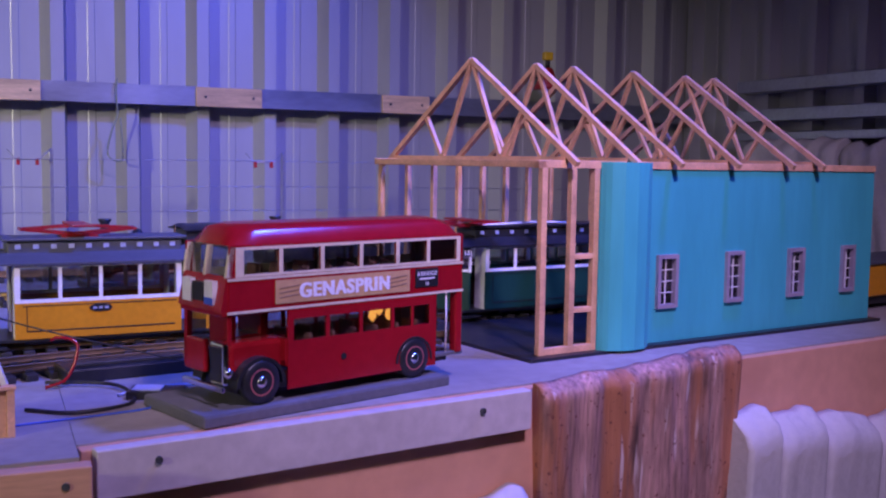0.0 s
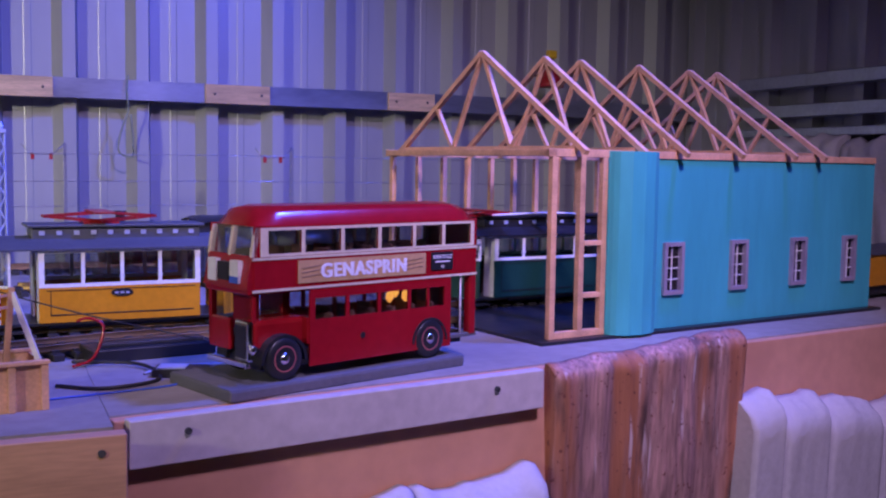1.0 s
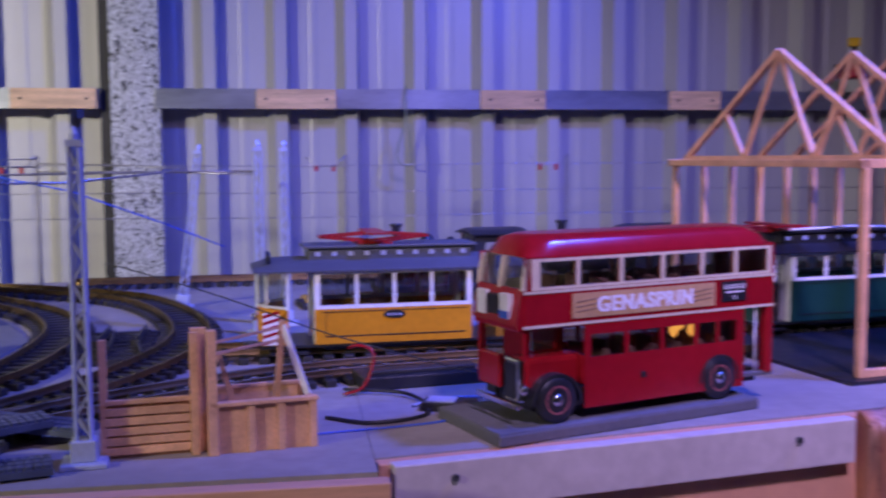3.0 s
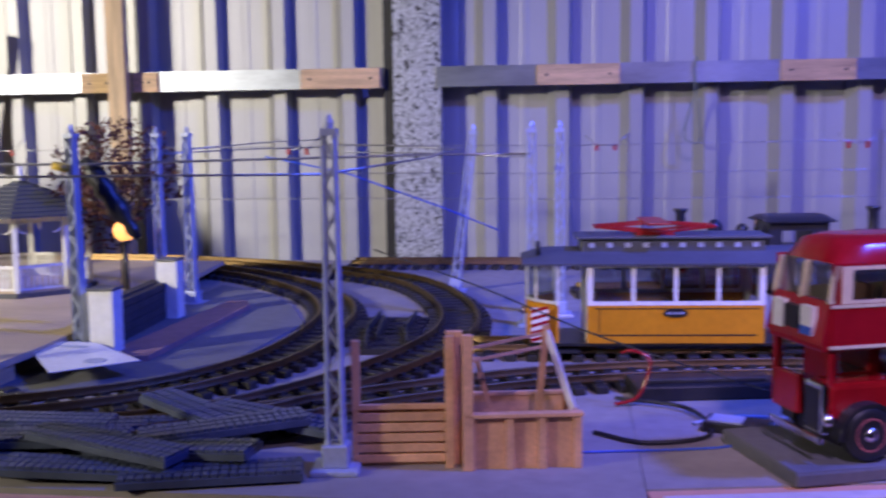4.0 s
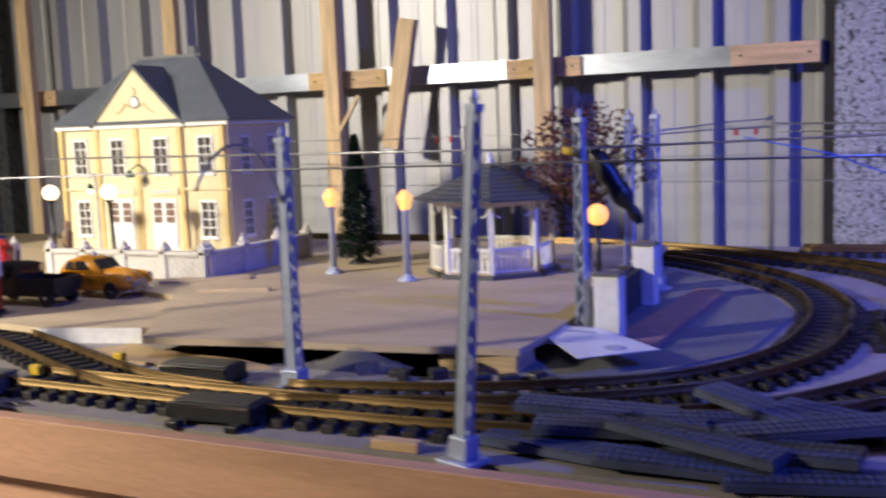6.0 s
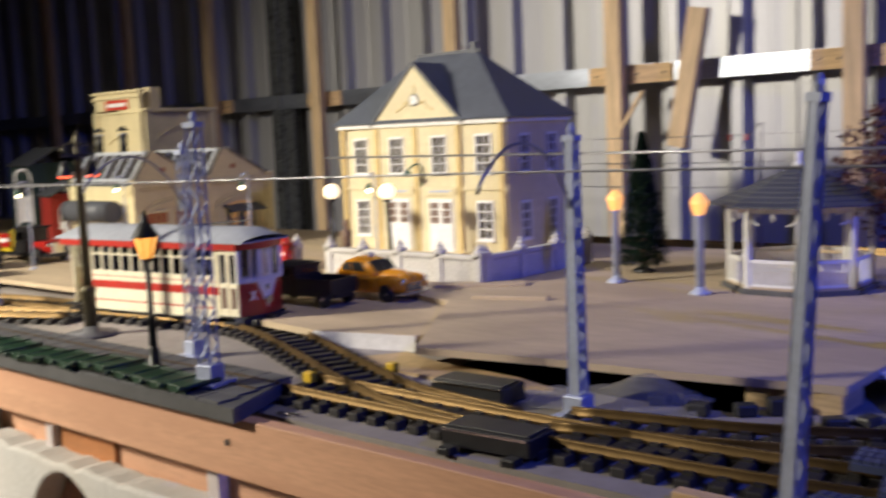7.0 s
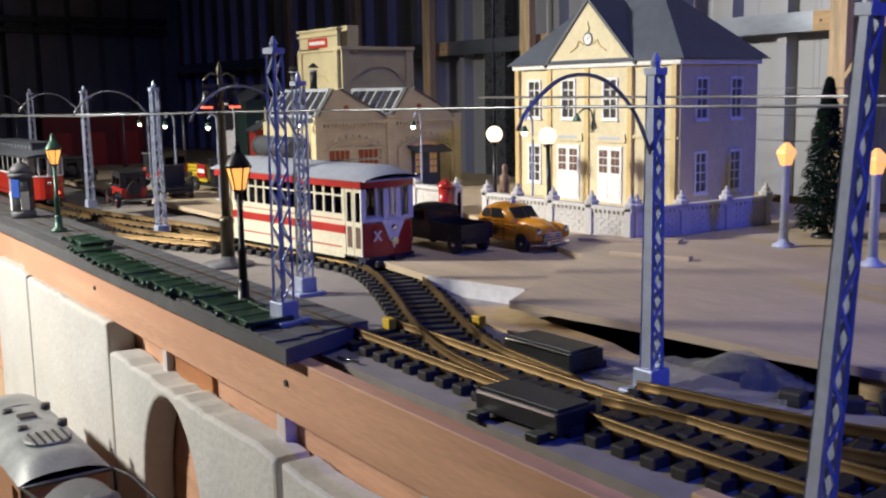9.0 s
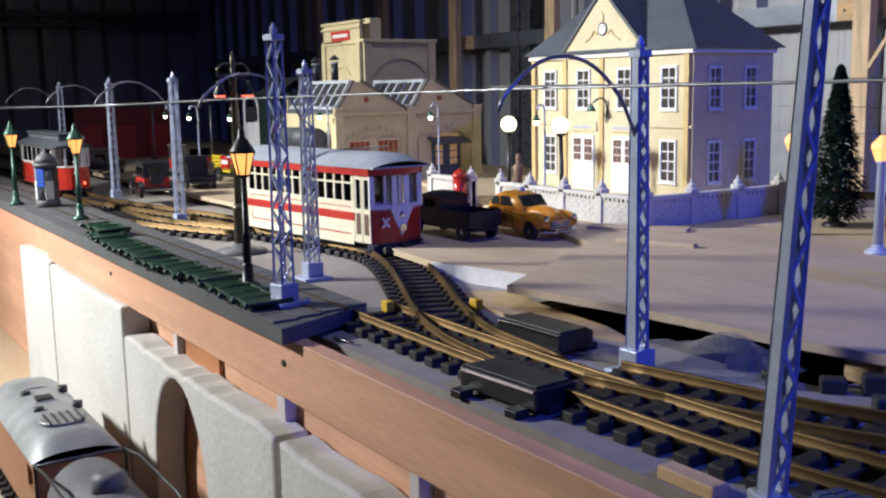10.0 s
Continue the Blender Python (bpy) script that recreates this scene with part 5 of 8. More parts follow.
# ---- trees ----
def leaf_cloud(bm, centre, radii, count, size, rnd, shape=None):
    for _ in range(count):
        for _ in range(20):
            p = Vector((rnd.uniform(-1, 1), rnd.uniform(-1, 1), rnd.uniform(-1, 1)))
            if p.length <= 1 and (shape is None or shape(p)):
                break
        c = Vector(centre) + Vector((p.x * radii[0], p.y * radii[1], p.z * radii[2]))
        u = Vector((rnd.gauss(0, 1), rnd.gauss(0, 1), rnd.gauss(0, 1))).normalized() * size * rnd.uniform(0.6, 1.3)
        w = u.cross(Vector((rnd.gauss(0, 1), rnd.gauss(0, 1), rnd.gauss(0, 1)))).normalized() * size * 0.55
        vs = [bm.verts.new(v) for v in (c - u, c + w, c + u, c - w)]
        bm.faces.new(vs)


def bare_tree(m):
    rnd = random.Random(4)
    t = thing("brown_tree", "bushy model tree with dark red-brown leaves", "tree", m)
    bm = B()
    tube(bm, spline([(0, 0, 0), (0.002, 0.001, 0.05), (-0.003, 0, 0.10), (0, 0, 0.16)], 0.01), 0.005, 7)
    part("trunk", bm, MTWIG, t)
    for k in range(16):
        a = rnd.uniform(0, 6.28)
        z = rnd.uniform(0.06, 0.14)
        rr = rnd.uniform(0.05, 0.09)
        part("branch", tube(B(), spline([(0, 0, z), (rr * 0.5 * math.cos(a), rr * 0.5 * math.sin(a), z + 0.03), (rr * math.cos(a), rr * math.sin(a), z + rnd.uniform(0.04, 0.09))], 0.012), 0.0017, 5), MTWIG, t)
    bm = B()
    leaf_cloud(bm, (0, 0, 0.165), (0.095, 0.095, 0.075), 1500, 0.0048, rnd, lambda p: noise.noise(p * 3.1) > -0.12)
    leaf_cloud(bm, (-0.02, 0, 0.10), (0.05, 0.05, 0.05), 260, 0.0048, rnd, lambda p: noise.noise(p * 3.1) > 0.0)
    part("crown", bm, MLEAF, t, kind="stuff")
    return t


def conifer(m, h=0.205, r=0.043):
    rnd = random.Random(9)
    t = thing("conifer_tree", "narrow dark green model conifer on a round foot", "tree", m)
    part("trunk", cyl(B(), (0, 0, 0), (0, 0, h * 0.9), 0.005, 0.001, 8), MTWIG, t)
    part("foot", lathe(B(), [(0.02, 0), (0.018, 0.004), (0.006, 0.008)], n=12), "black", t)
    bm = B()
    for _ in range(6500):
        z = rnd.uniform(0.012, h)
        rr = r * (1 - (z / h) ** 1.5) * (0.90 + 0.10 * math.sin(z * 240 + rnd.uniform(-1.2, 1.2))) * rnd.uniform(0.45, 1.05) + 0.002
        a = rnd.uniform(0, 6.283)
        c = Vector((rr * math.cos(a), rr * math.sin(a), z))
        o = Vector((math.cos(a), math.sin(a), -0.5)) * 0.0055
        w = Vector((-math.sin(a), math.cos(a), rnd.uniform(-0.4, 0.4))) * 0.0022
        bm.faces.new([bm.verts.new(v) for v in (c - o * 0.3, c + w, c + o, c - w)])
    part("crown", bm, MGREENLEAF, t, kind="stuff")
    return t


MTWIG = mat("dark_twig", (0.06, 0.035, 0.025), 0.8, 0, 0.3, 60)
MLEAF = mat("red_brown_leaf", (0.09, 0.03, 0.022), 0.7, 0, 0.5, 25, random_tint=0.0)
MGREENLEAF = mat("conifer_green", (0.007, 0.015, 0.008), 0.9, 0, 0.5, 40, spec=0.08)
bare_tree(pose(-0.54, 1.475, ZB))
conifer(pose(-0.925, 1.495, ZB) @ Matrix.Diagonal((0.86, 0.86, 1, 1)))

# dark cloth sleeve tied to a mast
sl = thing("black_cloth_sleeve", "crumpled black cloth sleeve tied to a mast with yellow tape", "cloth", pose(-0.435, 1.12, 0))
rnd = random.Random(2)
bm = B()
lathe(bm, [(0.004 + 0.004 * abs(math.sin(k * 1.3)) + (0.005 if 2 < k < 9 else 0), 0.0105 * k) for k in range(11)], (0, 0, 0), 12, pose(0.055, 0.05, 0.128, 0, -34, 0))
part("sleeve", bm, "black", sl)
part("tape", lathe(B(), [(0.009, 0), (0.009, 0.007)], (0, 0, 0), 10, pose(-0.006, 0.0, 0.205, 0, 15, 0)), mat("yellow_tape", (0.6, 0.4, 0.03), 0.5), sl)

# ---- stacked track bed plates ----
MPLATE = mat("blue_grey_plate", (0.065, 0.078, 0.125), 0.45, 0, 0.2, 30, 0.05, random_tint=0.2)


def plate_mesh():
    bm = B()
    box(bm, (-0.075, -0.0165, 0), (0.075, 0.0165, 0.005))
    for i in range(20):
        for j in range(3):
            x, y = -0.0745 + i * 0.00745, -0.0155 + j * 0.0105
            box(bm, (x + 0.0006, y + 0.0006, 0.005), (x + 0.0062, y + 0.0092, 0.0074))
    me = bpy.data.meshes.new("cobbled_plate")
    bm.to_mesh(me)
    bm.free()
    me.materials.append(MPLATE)
    return me


PM = plate_mesh()
for x, y, z, rz, tl in ((-0.205, 0.878, 0.017, -34, 5), (-0.30, 0.805, 0.015, 13, 2), (-0.195, 0.795, 0.012, -5, -3), (-0.275, 0.845, 0.012, 19, 3), (-0.17, 0.835, 0.019, 27, -2), (-0.24, 0.762, 0.006, 5, 3),
                        (-0.335, 0.775, 0.004, -11, 0), (-0.155, 0.765, 0.003, 15, 0), (-0.14, 0.875, 0.014, -19, 3), (-0.255, 0.82, 0.004, -14, 0), (-0.33, 0.845, 0.016, 8, 3), (-0.24, 0.785, 0.020, -16, 4)):
    ob = new("cobbled_plate", PM)
    ob.matrix_basis = pose(x, y, z * 0.80, 0, tl * 0.8, rz) @ Matrix.Diagonal((0.84, 1, 1, 1))
    tagged(ob, "blue-grey cobbled road plate in a loose pile", "road plate", "loose road plates")
for x, y, rz in ((-0.118, 1.235, 100), (-0.155, 1.275, 96), (-0.125, 1.31, 92)):
    tr = thing("track_offcut", "short offcut of track lying between the curves", "track offcut", pose(x, y, 0, 0, 0, rz), "track offcuts")
    for s in (-0.0225, 0.0225):
        part("rail", box(B(), (-0.06, s - 0.0012, 0.0075), (0.06, s + 0.0012, 0.0155)), "iron", tr)
    for k in range(5):
        ob = new("sleeper", SLEEPER)
        ob.parent = tr
        ob.matrix_basis = pose(-0.052 + k * 0.026, 0, 0)


# ---- turnout gear ----
def point_motor(m):
    t = thing("point_motor", "flat black turnout motor box with lugs", "point motor", m, "point motors")
    part("case", box(B(), (0, 0, 0.004), (0.08, 0.036, 0.019), 0.0015), "black", t)
    part("lid", box(B(), (0.003, 0.003, 0.019), (0.077, 0.033, 0.0205), 0.0006), "iron", t)
    part("edge_trim", box(B(), (0.002, -0.0008, 0.0165), (0.078, 0.0, 0.0185)), "chrome", t)
    for x in (0.010, 0.068):
        for y in (-0.012, 0.034):
            part("lug", box(B(), (x - 0.006, y, 0), (x + 0.006, y + 0.012, 0.006), 0.001), "black", t)
    return t


p1 = point_motor(pose(-0.672, 0.745, 0, 0, 0, 4))
copy_thing(p1, pose(-0.778, 0.853, 0, 0, 0, 2))
for x, y, c in ((-0.903, 0.818, "tape_yellow"), (-0.86, 0.888, "tape_yellow")):
    M.setdefault("tape_yellow", mat("yellow_clip", (0.62, 0.40, 0.02), 0.5))
    tagged(part("rail_clip", box(B(), (x - 0.006, y - 0.004, 0.008), (x + 0.006, y + 0.004, 0.018), 0.001), c), "small yellow insulating rail clip", "rail clip", "rail clips")
tagged(part("sleeper_offcut", box(B(), (-0.475, 0.742, 0), (-0.435, 0.754, 0.008), 0.001), "pine_x"), "small pine offcut under the track edge", "offcut")
tagged(part("screw", cyl(B(), (-0.862, 0.742, 0.002), (-0.835, 0.747, 0.002), 0.0013, n=8), "chrome"), "loose steel screw lying on the baseboard", "screw")
bm = B()
rnd = random.Random(7)
gp = [[None] * 9 for _ in range(13)]
for i in range(13):
    for j in range(9):
        x, y = -0.075 + i * 0.0125, -0.04 + j * 0.010
        z = 0.002 + 0.024 * math.exp(-((x - 0.02) ** 2 + (y - 0.01) ** 2) / 0.0011) + 0.005 * noise.noise(Vector((x * 60, y * 60, 1)))
        gp[i][j] = bm.verts.new((x + rnd.uniform(-0.003, 0.003), y + rnd.uniform(-0.003, 0.003), max(0.0012, z)))
for i in range(12):
    for j in range(8):
        bm.faces.new((gp[i][j], gp[i + 1][j], gp[i + 1][j + 1], gp[i][j + 1])).smooth = True
tagged(part("plastic_bag", bm, milky("hazy_clear_film"), None, "", pose(-0.625, 0.925, 0.001, 0, 0, 12)), "crumpled clear plastic bag beside the mast", "plastic bag")
for k in range(9):
    x = -0.60 + k * 0.025 + rnd.uniform(-0.006, 0.006)
    tagged(part("rail_fitting", box(B(), (-0.009, -0.007, 0), (0.009, 0.007, rnd.uniform(0.008, 0.015)), 0.002), "iron", None, "", pose(x, 0.945 + 0.018 * math.sin(k * 2.1) + 0.002 * k, 0, 0, 0, rnd.uniform(0, 90))), "small dark rail fitting lying loose", "rail fitting", "loose rail fittings")


# ---- paved tramway strip at the layout edge ----
ps = thing("paved_strip", "dark grey paved tram strip with rails set flush", "paving", kind="structure")
part("bed", prism(B(), [(-0.862, 0.694), (-0.908, 0.798), (-3.3, 0.815), (-3.3, 0.700)], 0.003, 0.0165), "paving", ps)
part("end_facing", prism(B(), [(-0.861, 0.694), (-0.907, 0.798), (-0.9075, 0.7982), (-0.8615, 0.6942)], 0.003, 0.0162), "grey_plastic", ps)
PAVER = None
for i in range(75):
    for j in range(4):
        if PAVER is None:
            b = box(B(), (-0.0148, -0.0118, 0), (0.0148, 0.0118, 0.0018))
            PAVER = bpy.data.meshes.new("paving_slab")
            b.to_mesh(PAVER)
            b.free()
            PAVER.materials.append(mat("paver_grey", (0.10, 0.10, 0.105), 0.7, 0, 0.2, 25, 0.1, random_tint=0.12))
        x = -0.90 - 0.0315 * i - (0.006 * j)
        ob = new("paving_slab", PAVER)
        ob.parent = ps
        ob.matrix_basis = pose(x, 0.708 + j * 0.0252 + (0.001 if j > 1 else 0), 0.0165, 0, 0, 0)
for y in (0.7455, 0.772):
    part("rail", box(B(), (-3.3, y - 0.0012, 0.0165), (-0.895, y + 0.0012, 0.0192)), "brass", ps)


def green_grating(m):
    t = thing("green_grating", "dark green plastic fence panel lying flat on the paving", "fence panel", m, "green panels")
    part("sheet", box(B(), (-0.029, -0.016, 0.003), (0.029, 0.016, 0.006), 0.0006), MGREENP, t)
    for y in (-0.018, 0.018):
        part("rail", box(B(), (-0.031, y - 0.002, 0), (0.031, y + 0.002, 0.007), 0.0006), MGREENP, t)
    for x in (-0.029, 0.0, 0.029):
        part("post", cyl(B(), (x, -0.022, 0.005), (x, 0.022, 0.005), 0.0024, n=8), MGREENP, t)
        part("knob", ball(B(), (x, -0.023, 0.005), 0.0032, 8), MGREENP, t)
    return t


MGREENP = mat("dark_green_plastic", (0.010, 0.040, 0.020), 0.45, 0, 0.2, 30)
gg = green_grating(pose(-0.965, 0.715, 0.0185, 0, 0, 2))
for k in range(1, 8):
    copy_thing(gg, pose(-0.965 - 0.063 * k, 0.715 - 0.0006 * k + 0.004 * math.sin(k), 0.0185 + (0.003 if k % 3 == 2 else 0), 0, 2 if k % 2 else -1, 3 - 1.6 * k % 5))
copy_thing(gg, pose(-1.50, 0.72, 0.0185, 0, 0, -8))
copy_thing(gg, pose(-1.535, 0.728, 0.025, 0, 3, 9))


# ---- lanterns ----
MFLAME = mat("lamp_flame", (1.0, 0.7, 0.3), 0.4, emit=3.5, emit_col=(1.0, 0.50, 0.14))


def gas_lamp(m, h, col, label):
    t = thing("gas_lamp", label, "street lamp", m, "gas lamps")
    part("foot", lathe(B(), [(0.013, 0), (0.012, 0.004), (0.006, 0.007), (0.0055, 0.022), (0.004, 0.026)], n=12), col, t)
    part("post", lathe(B(), [(0.0042, 0.02), (0.0042, 0.05), (0.005, 0.052), (0.003, 0.056), (0.0026, h)], n=10), col, t)
    part("ladder_bar", cyl(B(), (-0.008, 0, h - 0.012), (0.008, 0, h - 0.012), 0.0009, n=6), col, t)
    part("glazing", lathe(B(), [(0.006, h), (0.0115, h + 0.021)], n=6), MGAS, t, "glowing amber lantern glass")
    part("flame", ball(B(), (0, 0, h + 0.010), 0.0042, 8), MFLAME, t, "bright lamp flame")
    for k in range(6):
        a = math.pi / 3 * k
        part("glazing_bar", bar(B(), (0.0062 * math.cos(a), 0.0062 * math.sin(a), h), (0.0118 * math.cos(a), 0.0118 * math.sin(a), h + 0.021), 0.0011), col, t)
    part("cradle", lathe(B(), [(0.003, h - 0.004), (0.007, h)], n=8), col, t)
    part("hood", lathe(B(), [(0.0135, h + 0.021), (0.012, h + 0.024), (0.006, h + 0.034), (0.004, h + 0.036), (0.0035, h + 0.041), (0.001, h + 0.047)], n=12), col, t)
    return t


MGREEND = mat("bronze_green", (0.03, 0.09, 0.06), 0.4, 0.2, 0.15, 40)
gas_lamp(pose(-1.042, 0.738, 0.0185), 0.113, "black", "black gas lamp with glowing amber lantern")
ga = gas_lamp(pose(-1.746, 0.743, 0.0185), 0.104, MGREEND, "bronze-green gas lamp with glowing amber lantern")
copy_thing(ga, pose(-2.06, 0.705, 0.0185))


def clock_post(m):
    t = thing("ornate_lamp_pole", "tall bronze pole with twin shaded lamps glowing red below", "lamp pole", m)
    part("foot", lathe(B(), [(0.034, 0), (0.033, 0.004), (0.012, 0.005), (0.0095, 0.012)], n=20), "grey_plastic", t)
    part("base_drum", lathe(B(), [(0.009, 0.005), (0.0085, 0.05), (0.010, 0.052), (0.010, 0.056), (0.006, 0.06)], n=14), MBRONZE, t)
    part("post", lathe(B(), [(0.006, 0.058), (0.0046, 0.205), (0.006, 0.207), (0.003, 0.214), (0.0035, 0.228), (0.001, 0.240)], n=12), MBRONZE, t)
    part("cross_arm", bar(B(), (-0.006, -0.02, 0.212), (0.006, 0.02, 0.212), 0.004), MBRONZE, t)
    for s in (-1, 1):
        part("scroll", tube(B(), spline([(0, 0, 0.222), (0.003 * s, 0.010 * s, 0.226), (0.005 * s, 0.020 * s, 0.218), (0.005 * s, 0.019 * s, 0.210)], 0.004), 0.0014), MBRONZE, t)
        sh = part("shade", lathe(B(), [(0.004, 0.206), (0.005, 0.198), (0.009, 0.190), (0.0088, 0.189)], (0.005 * s, 0.017 * s, 0), 12), "black", t)
        part("bulb", lathe(B(), [(0.008, 0.1885), (0.007, 0.1865)], (0.005 * s, 0.017 * s, 0), 12), MREDGLOW, sh, "glowing red lamp ring")
    return t


MBRONZE = mat("old_bronze", (0.10, 0.085, 0.05), 0.4, 0.5, 0.2, 30)
MREDGLOW = mat("red_glow", (0.9, 0.1, 0.05), 0.4, emit=5.0, emit_col=(1.0, 0.12, 0.05))
clock_post(pose(-1.375, 0.862, 0.0) @ Matrix.Diagonal((1, 1, 1.1, 1)))


def crook_lamp(m, h=0.155):
    t = thing("crook_lamp", "slim grey crook-topped lamp with a small bright bulb", "street lamp", m, "crook lamps")
    part("post", tube(B(), spline([(0, 0, 0), (0, 0, h * 0.5), (0, 0, h), (0.004, -0.008, h + 0.012), (0.008, -0.018, h + 0.010), (0.009, -0.022, h - 0.004)], 0.01), 0.0017), "silver", t)
    part("foot", lathe(B(), [(0.008, 0), (0.007, 0.003), (0.003, 0.005)], n=10), "silver", t)
    part("shade", lathe(B(), [(0.002, 0.004), (0.006, -0.004), (0.0055, -0.005)], (0.009, -0.022, h - 0.006), 10), MGREEND, t)
    part("bulb", ball(B(), (0.009, -0.022, h - 0.013), 0.0042, 10), MBULB, t, "bright bulb")
    return t


MBULB = mat("bright_bulb", (1, 0.9, 0.7), 0.3, emit=14.0, emit_col=(1.0, 0.8, 0.5))
ck = crook_lamp(pose(-1.665, 1.36, 0.018))
for x, y in ((-2.02, 1.12), (-2.20, 1.10), (-2.42, 1.12), (-1.95, 1.28), (-1.28, 1.30)):
    copy_thing(ck, pose(x, y, 0.018, 0, 0, 0))


# ---- town hall ----
def model_window(parent, m, w, h, cols, rows, sill=True, pane="darkglass"):
    g = part("window", box(B(), (-w / 2, 0.0, 0), (w / 2, 0.0012, h)), pane, parent, m=m)
    fr = B()
    row_wall(fr, -w / 2 - 0.0035, w / 2 + 0.0035, -0.003, h + 0.004, -0.003, 0, [(-w / 2, w / 2)], 0, h)
    part("frame", fr, "white", g)
    for k in range(1, cols):
        part("glazing_bar", box(B(), (-w / 2 + k * w / cols - 0.0010, -0.0018, 0), (-w / 2 + k * w / cols + 0.0010, 0, h)), "white", g)
    for k in range(1, rows):
        part("glazing_bar", box(B(), (-w / 2, -0.0018, k * h / rows - 0.0010), (w / 2, 0, k * h / rows + 0.0010)), "white", g)
    if sill:
        part("sill", box(B(), (-w / 2 - 0.005, -0.005, -0.006), (w / 2 + 0.005, 0, -0.003)), "white", g)
    return g


MCREAM = mat("cream_render", (0.66, 0.575, 0.37), 0.65, 0, 0.08, 12, 0.03, stain=(0.60, 0.51, 0.315))
MOCHRE = mat("ochre_pilaster", (0.60, 0.44, 0.18), 0.6, 0, 0.08, 14)
MSLATE = mat("slate_roof", (0.085, 0.095, 0.12), 0.5, 0, 0.15, 40, 0.15, (1, 1, 1), 0.2)


def town_hall(m):
    t = thing("town_hall", "cream two-storey model town hall with slate hip roof and clock gable", "model building", m)
    W, D, H = 0.385, 0.235, 0.228
    th = 0.004
    part("wall", box(B(), (0, 0, 0), (W, th, H)), MCREAM, t)
    part("wall", box(B(), (0, D - th, 0), (W, D, H)), MCREAM, t)
    part("wall", box(B(), (0, th, 0), (th, D - th, H)), MCREAM, t)
    part("wall", box(B(), (W - th, th, 0), (W, D - th, H)), MCREAM, t)
    part("centre_bay", box(B(), (0.098, -0.004, 0), (0.288, -0.0002, H)), MCREAM, t)
    for x in (0.004, 0.092, 0.186, 0.284, 0.376):
        part("pilaster", box(B(), (x - 0.005, -0.0075, 0), (x + 0.005, -0.0004, H - 0.004), 0.0006), MOCHRE, t)
    for z in (0.112, 0.004):
        part("string_course", box(B(), (-0.002, -0.0055, z), (W + 0.002, -0.0045 + 0.0008, z + 0.004)), MCREAM, t)
    part("cornice", box(B(), (-0.006, -0.010, H - 0.004), (W + 0.006, -0.0002, H + 0.004), 0.001), "white", t)
    part("cornice", box(B(), (W, -0.006, H - 0.004), (W + 0.008, D, H + 0.004), 0.001), "white", t)
    for x in (0.048, 0.140, 0.240, 0.336):
        yy = -0.0042 if 0.1 < x < 0.28 else -0.0004
        model_window(t, pose(x, yy, 0.143), 0.028, 0.060, 2, 4)
    for x in (0.048, 0.336):
        model_window(t, pose(x, -0.0004, 0.030), 0.028, 0.060, 2, 4)
    for x in (0.140, 0.240):
        d = part("double_door", box(B(), (-0.024, -0.003, 0), (0.024, 0, 0.084), 0.0006), "white", t, "white panelled double door", m=pose(x, -0.0042, 0.004) @ Matrix.Diagonal((1.16, 1, 1.10, 1)))
        for s in (-1, 1):
            for i in range(2):
                for j in range(3):
                    part("pane", box(B(), (s * 0.012 - 0.008 + i * 0.0085, -0.0036, 0.045 + j * 0.0115), (s * 0.012 - 0.0005 + i * 0.0085, -0.003, 0.055 + j * 0.0115)), "interior", d)
            part("panel", box(B(), (s * 0.012 - 0.009, -0.0038, 0.006), (s * 0.012 + 0.009, -0.003, 0.038), 0.0005), "white", d)
        part("name_board", box(B(), (-0.030, -0.0036, 0.090), (0.030, 0, 0.103)), MCREAM, d)
        part("lettering_bar", box(B(), (-0.02, -0.0046, 0.0945), (0.02, -0.0042, 0.0975)), "silver", d)
    for y in (0.06, 0.165):
        for z, hh in ((0.143, 0.058), (0.030, 0.058)):
            model_window(t, pose(W + 0.0004, y, z, 0, 0, 90), 0.03, hh, 2, 4)
    # hip roof
    bm = B()
    o = 0.016
    e = [bm.verts.new(v) for v in ((-o, -o, H + 0.004), (W + o, -o, H + 0.004), (W + o, D + o, H + 0.004), (-o, D + o, H + 0.004))]
    r = [bm.verts.new(v) for v in ((0.125, D / 2, H + 0.125), (W - 0.125, D / 2, H + 0.125))]
    bm.faces.new((e[0], e[1], r[1], r[0]))
    bm.faces.new((e[1], e[2], r[1]))
    bm.faces.new((e[2], e[3], r[0], r[1]))
    bm.faces.new((e[3], e[0], r[0]))
    bm.faces.new(e[::-1])
    rf = part("roof", bm, MSLATE, t)
    part("ridge_cap", bar(B(), (0.118, D / 2, H + 0.126), (W - 0.118, D / 2, H + 0.126), 0.005), "roofgrey", rf)
    part("chimney", box(box(B(), (W - 0.138, D / 2 - 0.005, H + 0.12), (W - 0.126, D / 2 + 0.005, H + 0.138)), (W - 0.140, D / 2 - 0.007, H + 0.138), (W - 0.124, D / 2 + 0.007, H + 0.141)), "roofgrey", rf)
    # clock gable with its own little roof
    gx0, gx1, gm, gz = 0.090, 0.294, 0.192, H + 0.102
    bm = B()
    prism(bm, [(gx0, H + 0.004), (gx1, H + 0.004), (gm, gz)], -0.010, -0.004, XZ)
    gb = part("gable", bm, MCREAM, t)
    for a, b in (((gx0 - 0.006, H), (gm, gz + 0.004)), ((gx1 + 0.006, H), (gm, gz + 0.004))):
        part("barge_board", bar(B(), (a[0], -0.011, a[1]), (b[0], -0.011, b[1]), 0.006, 0.005), "roofgrey", gb)
    bm = B()
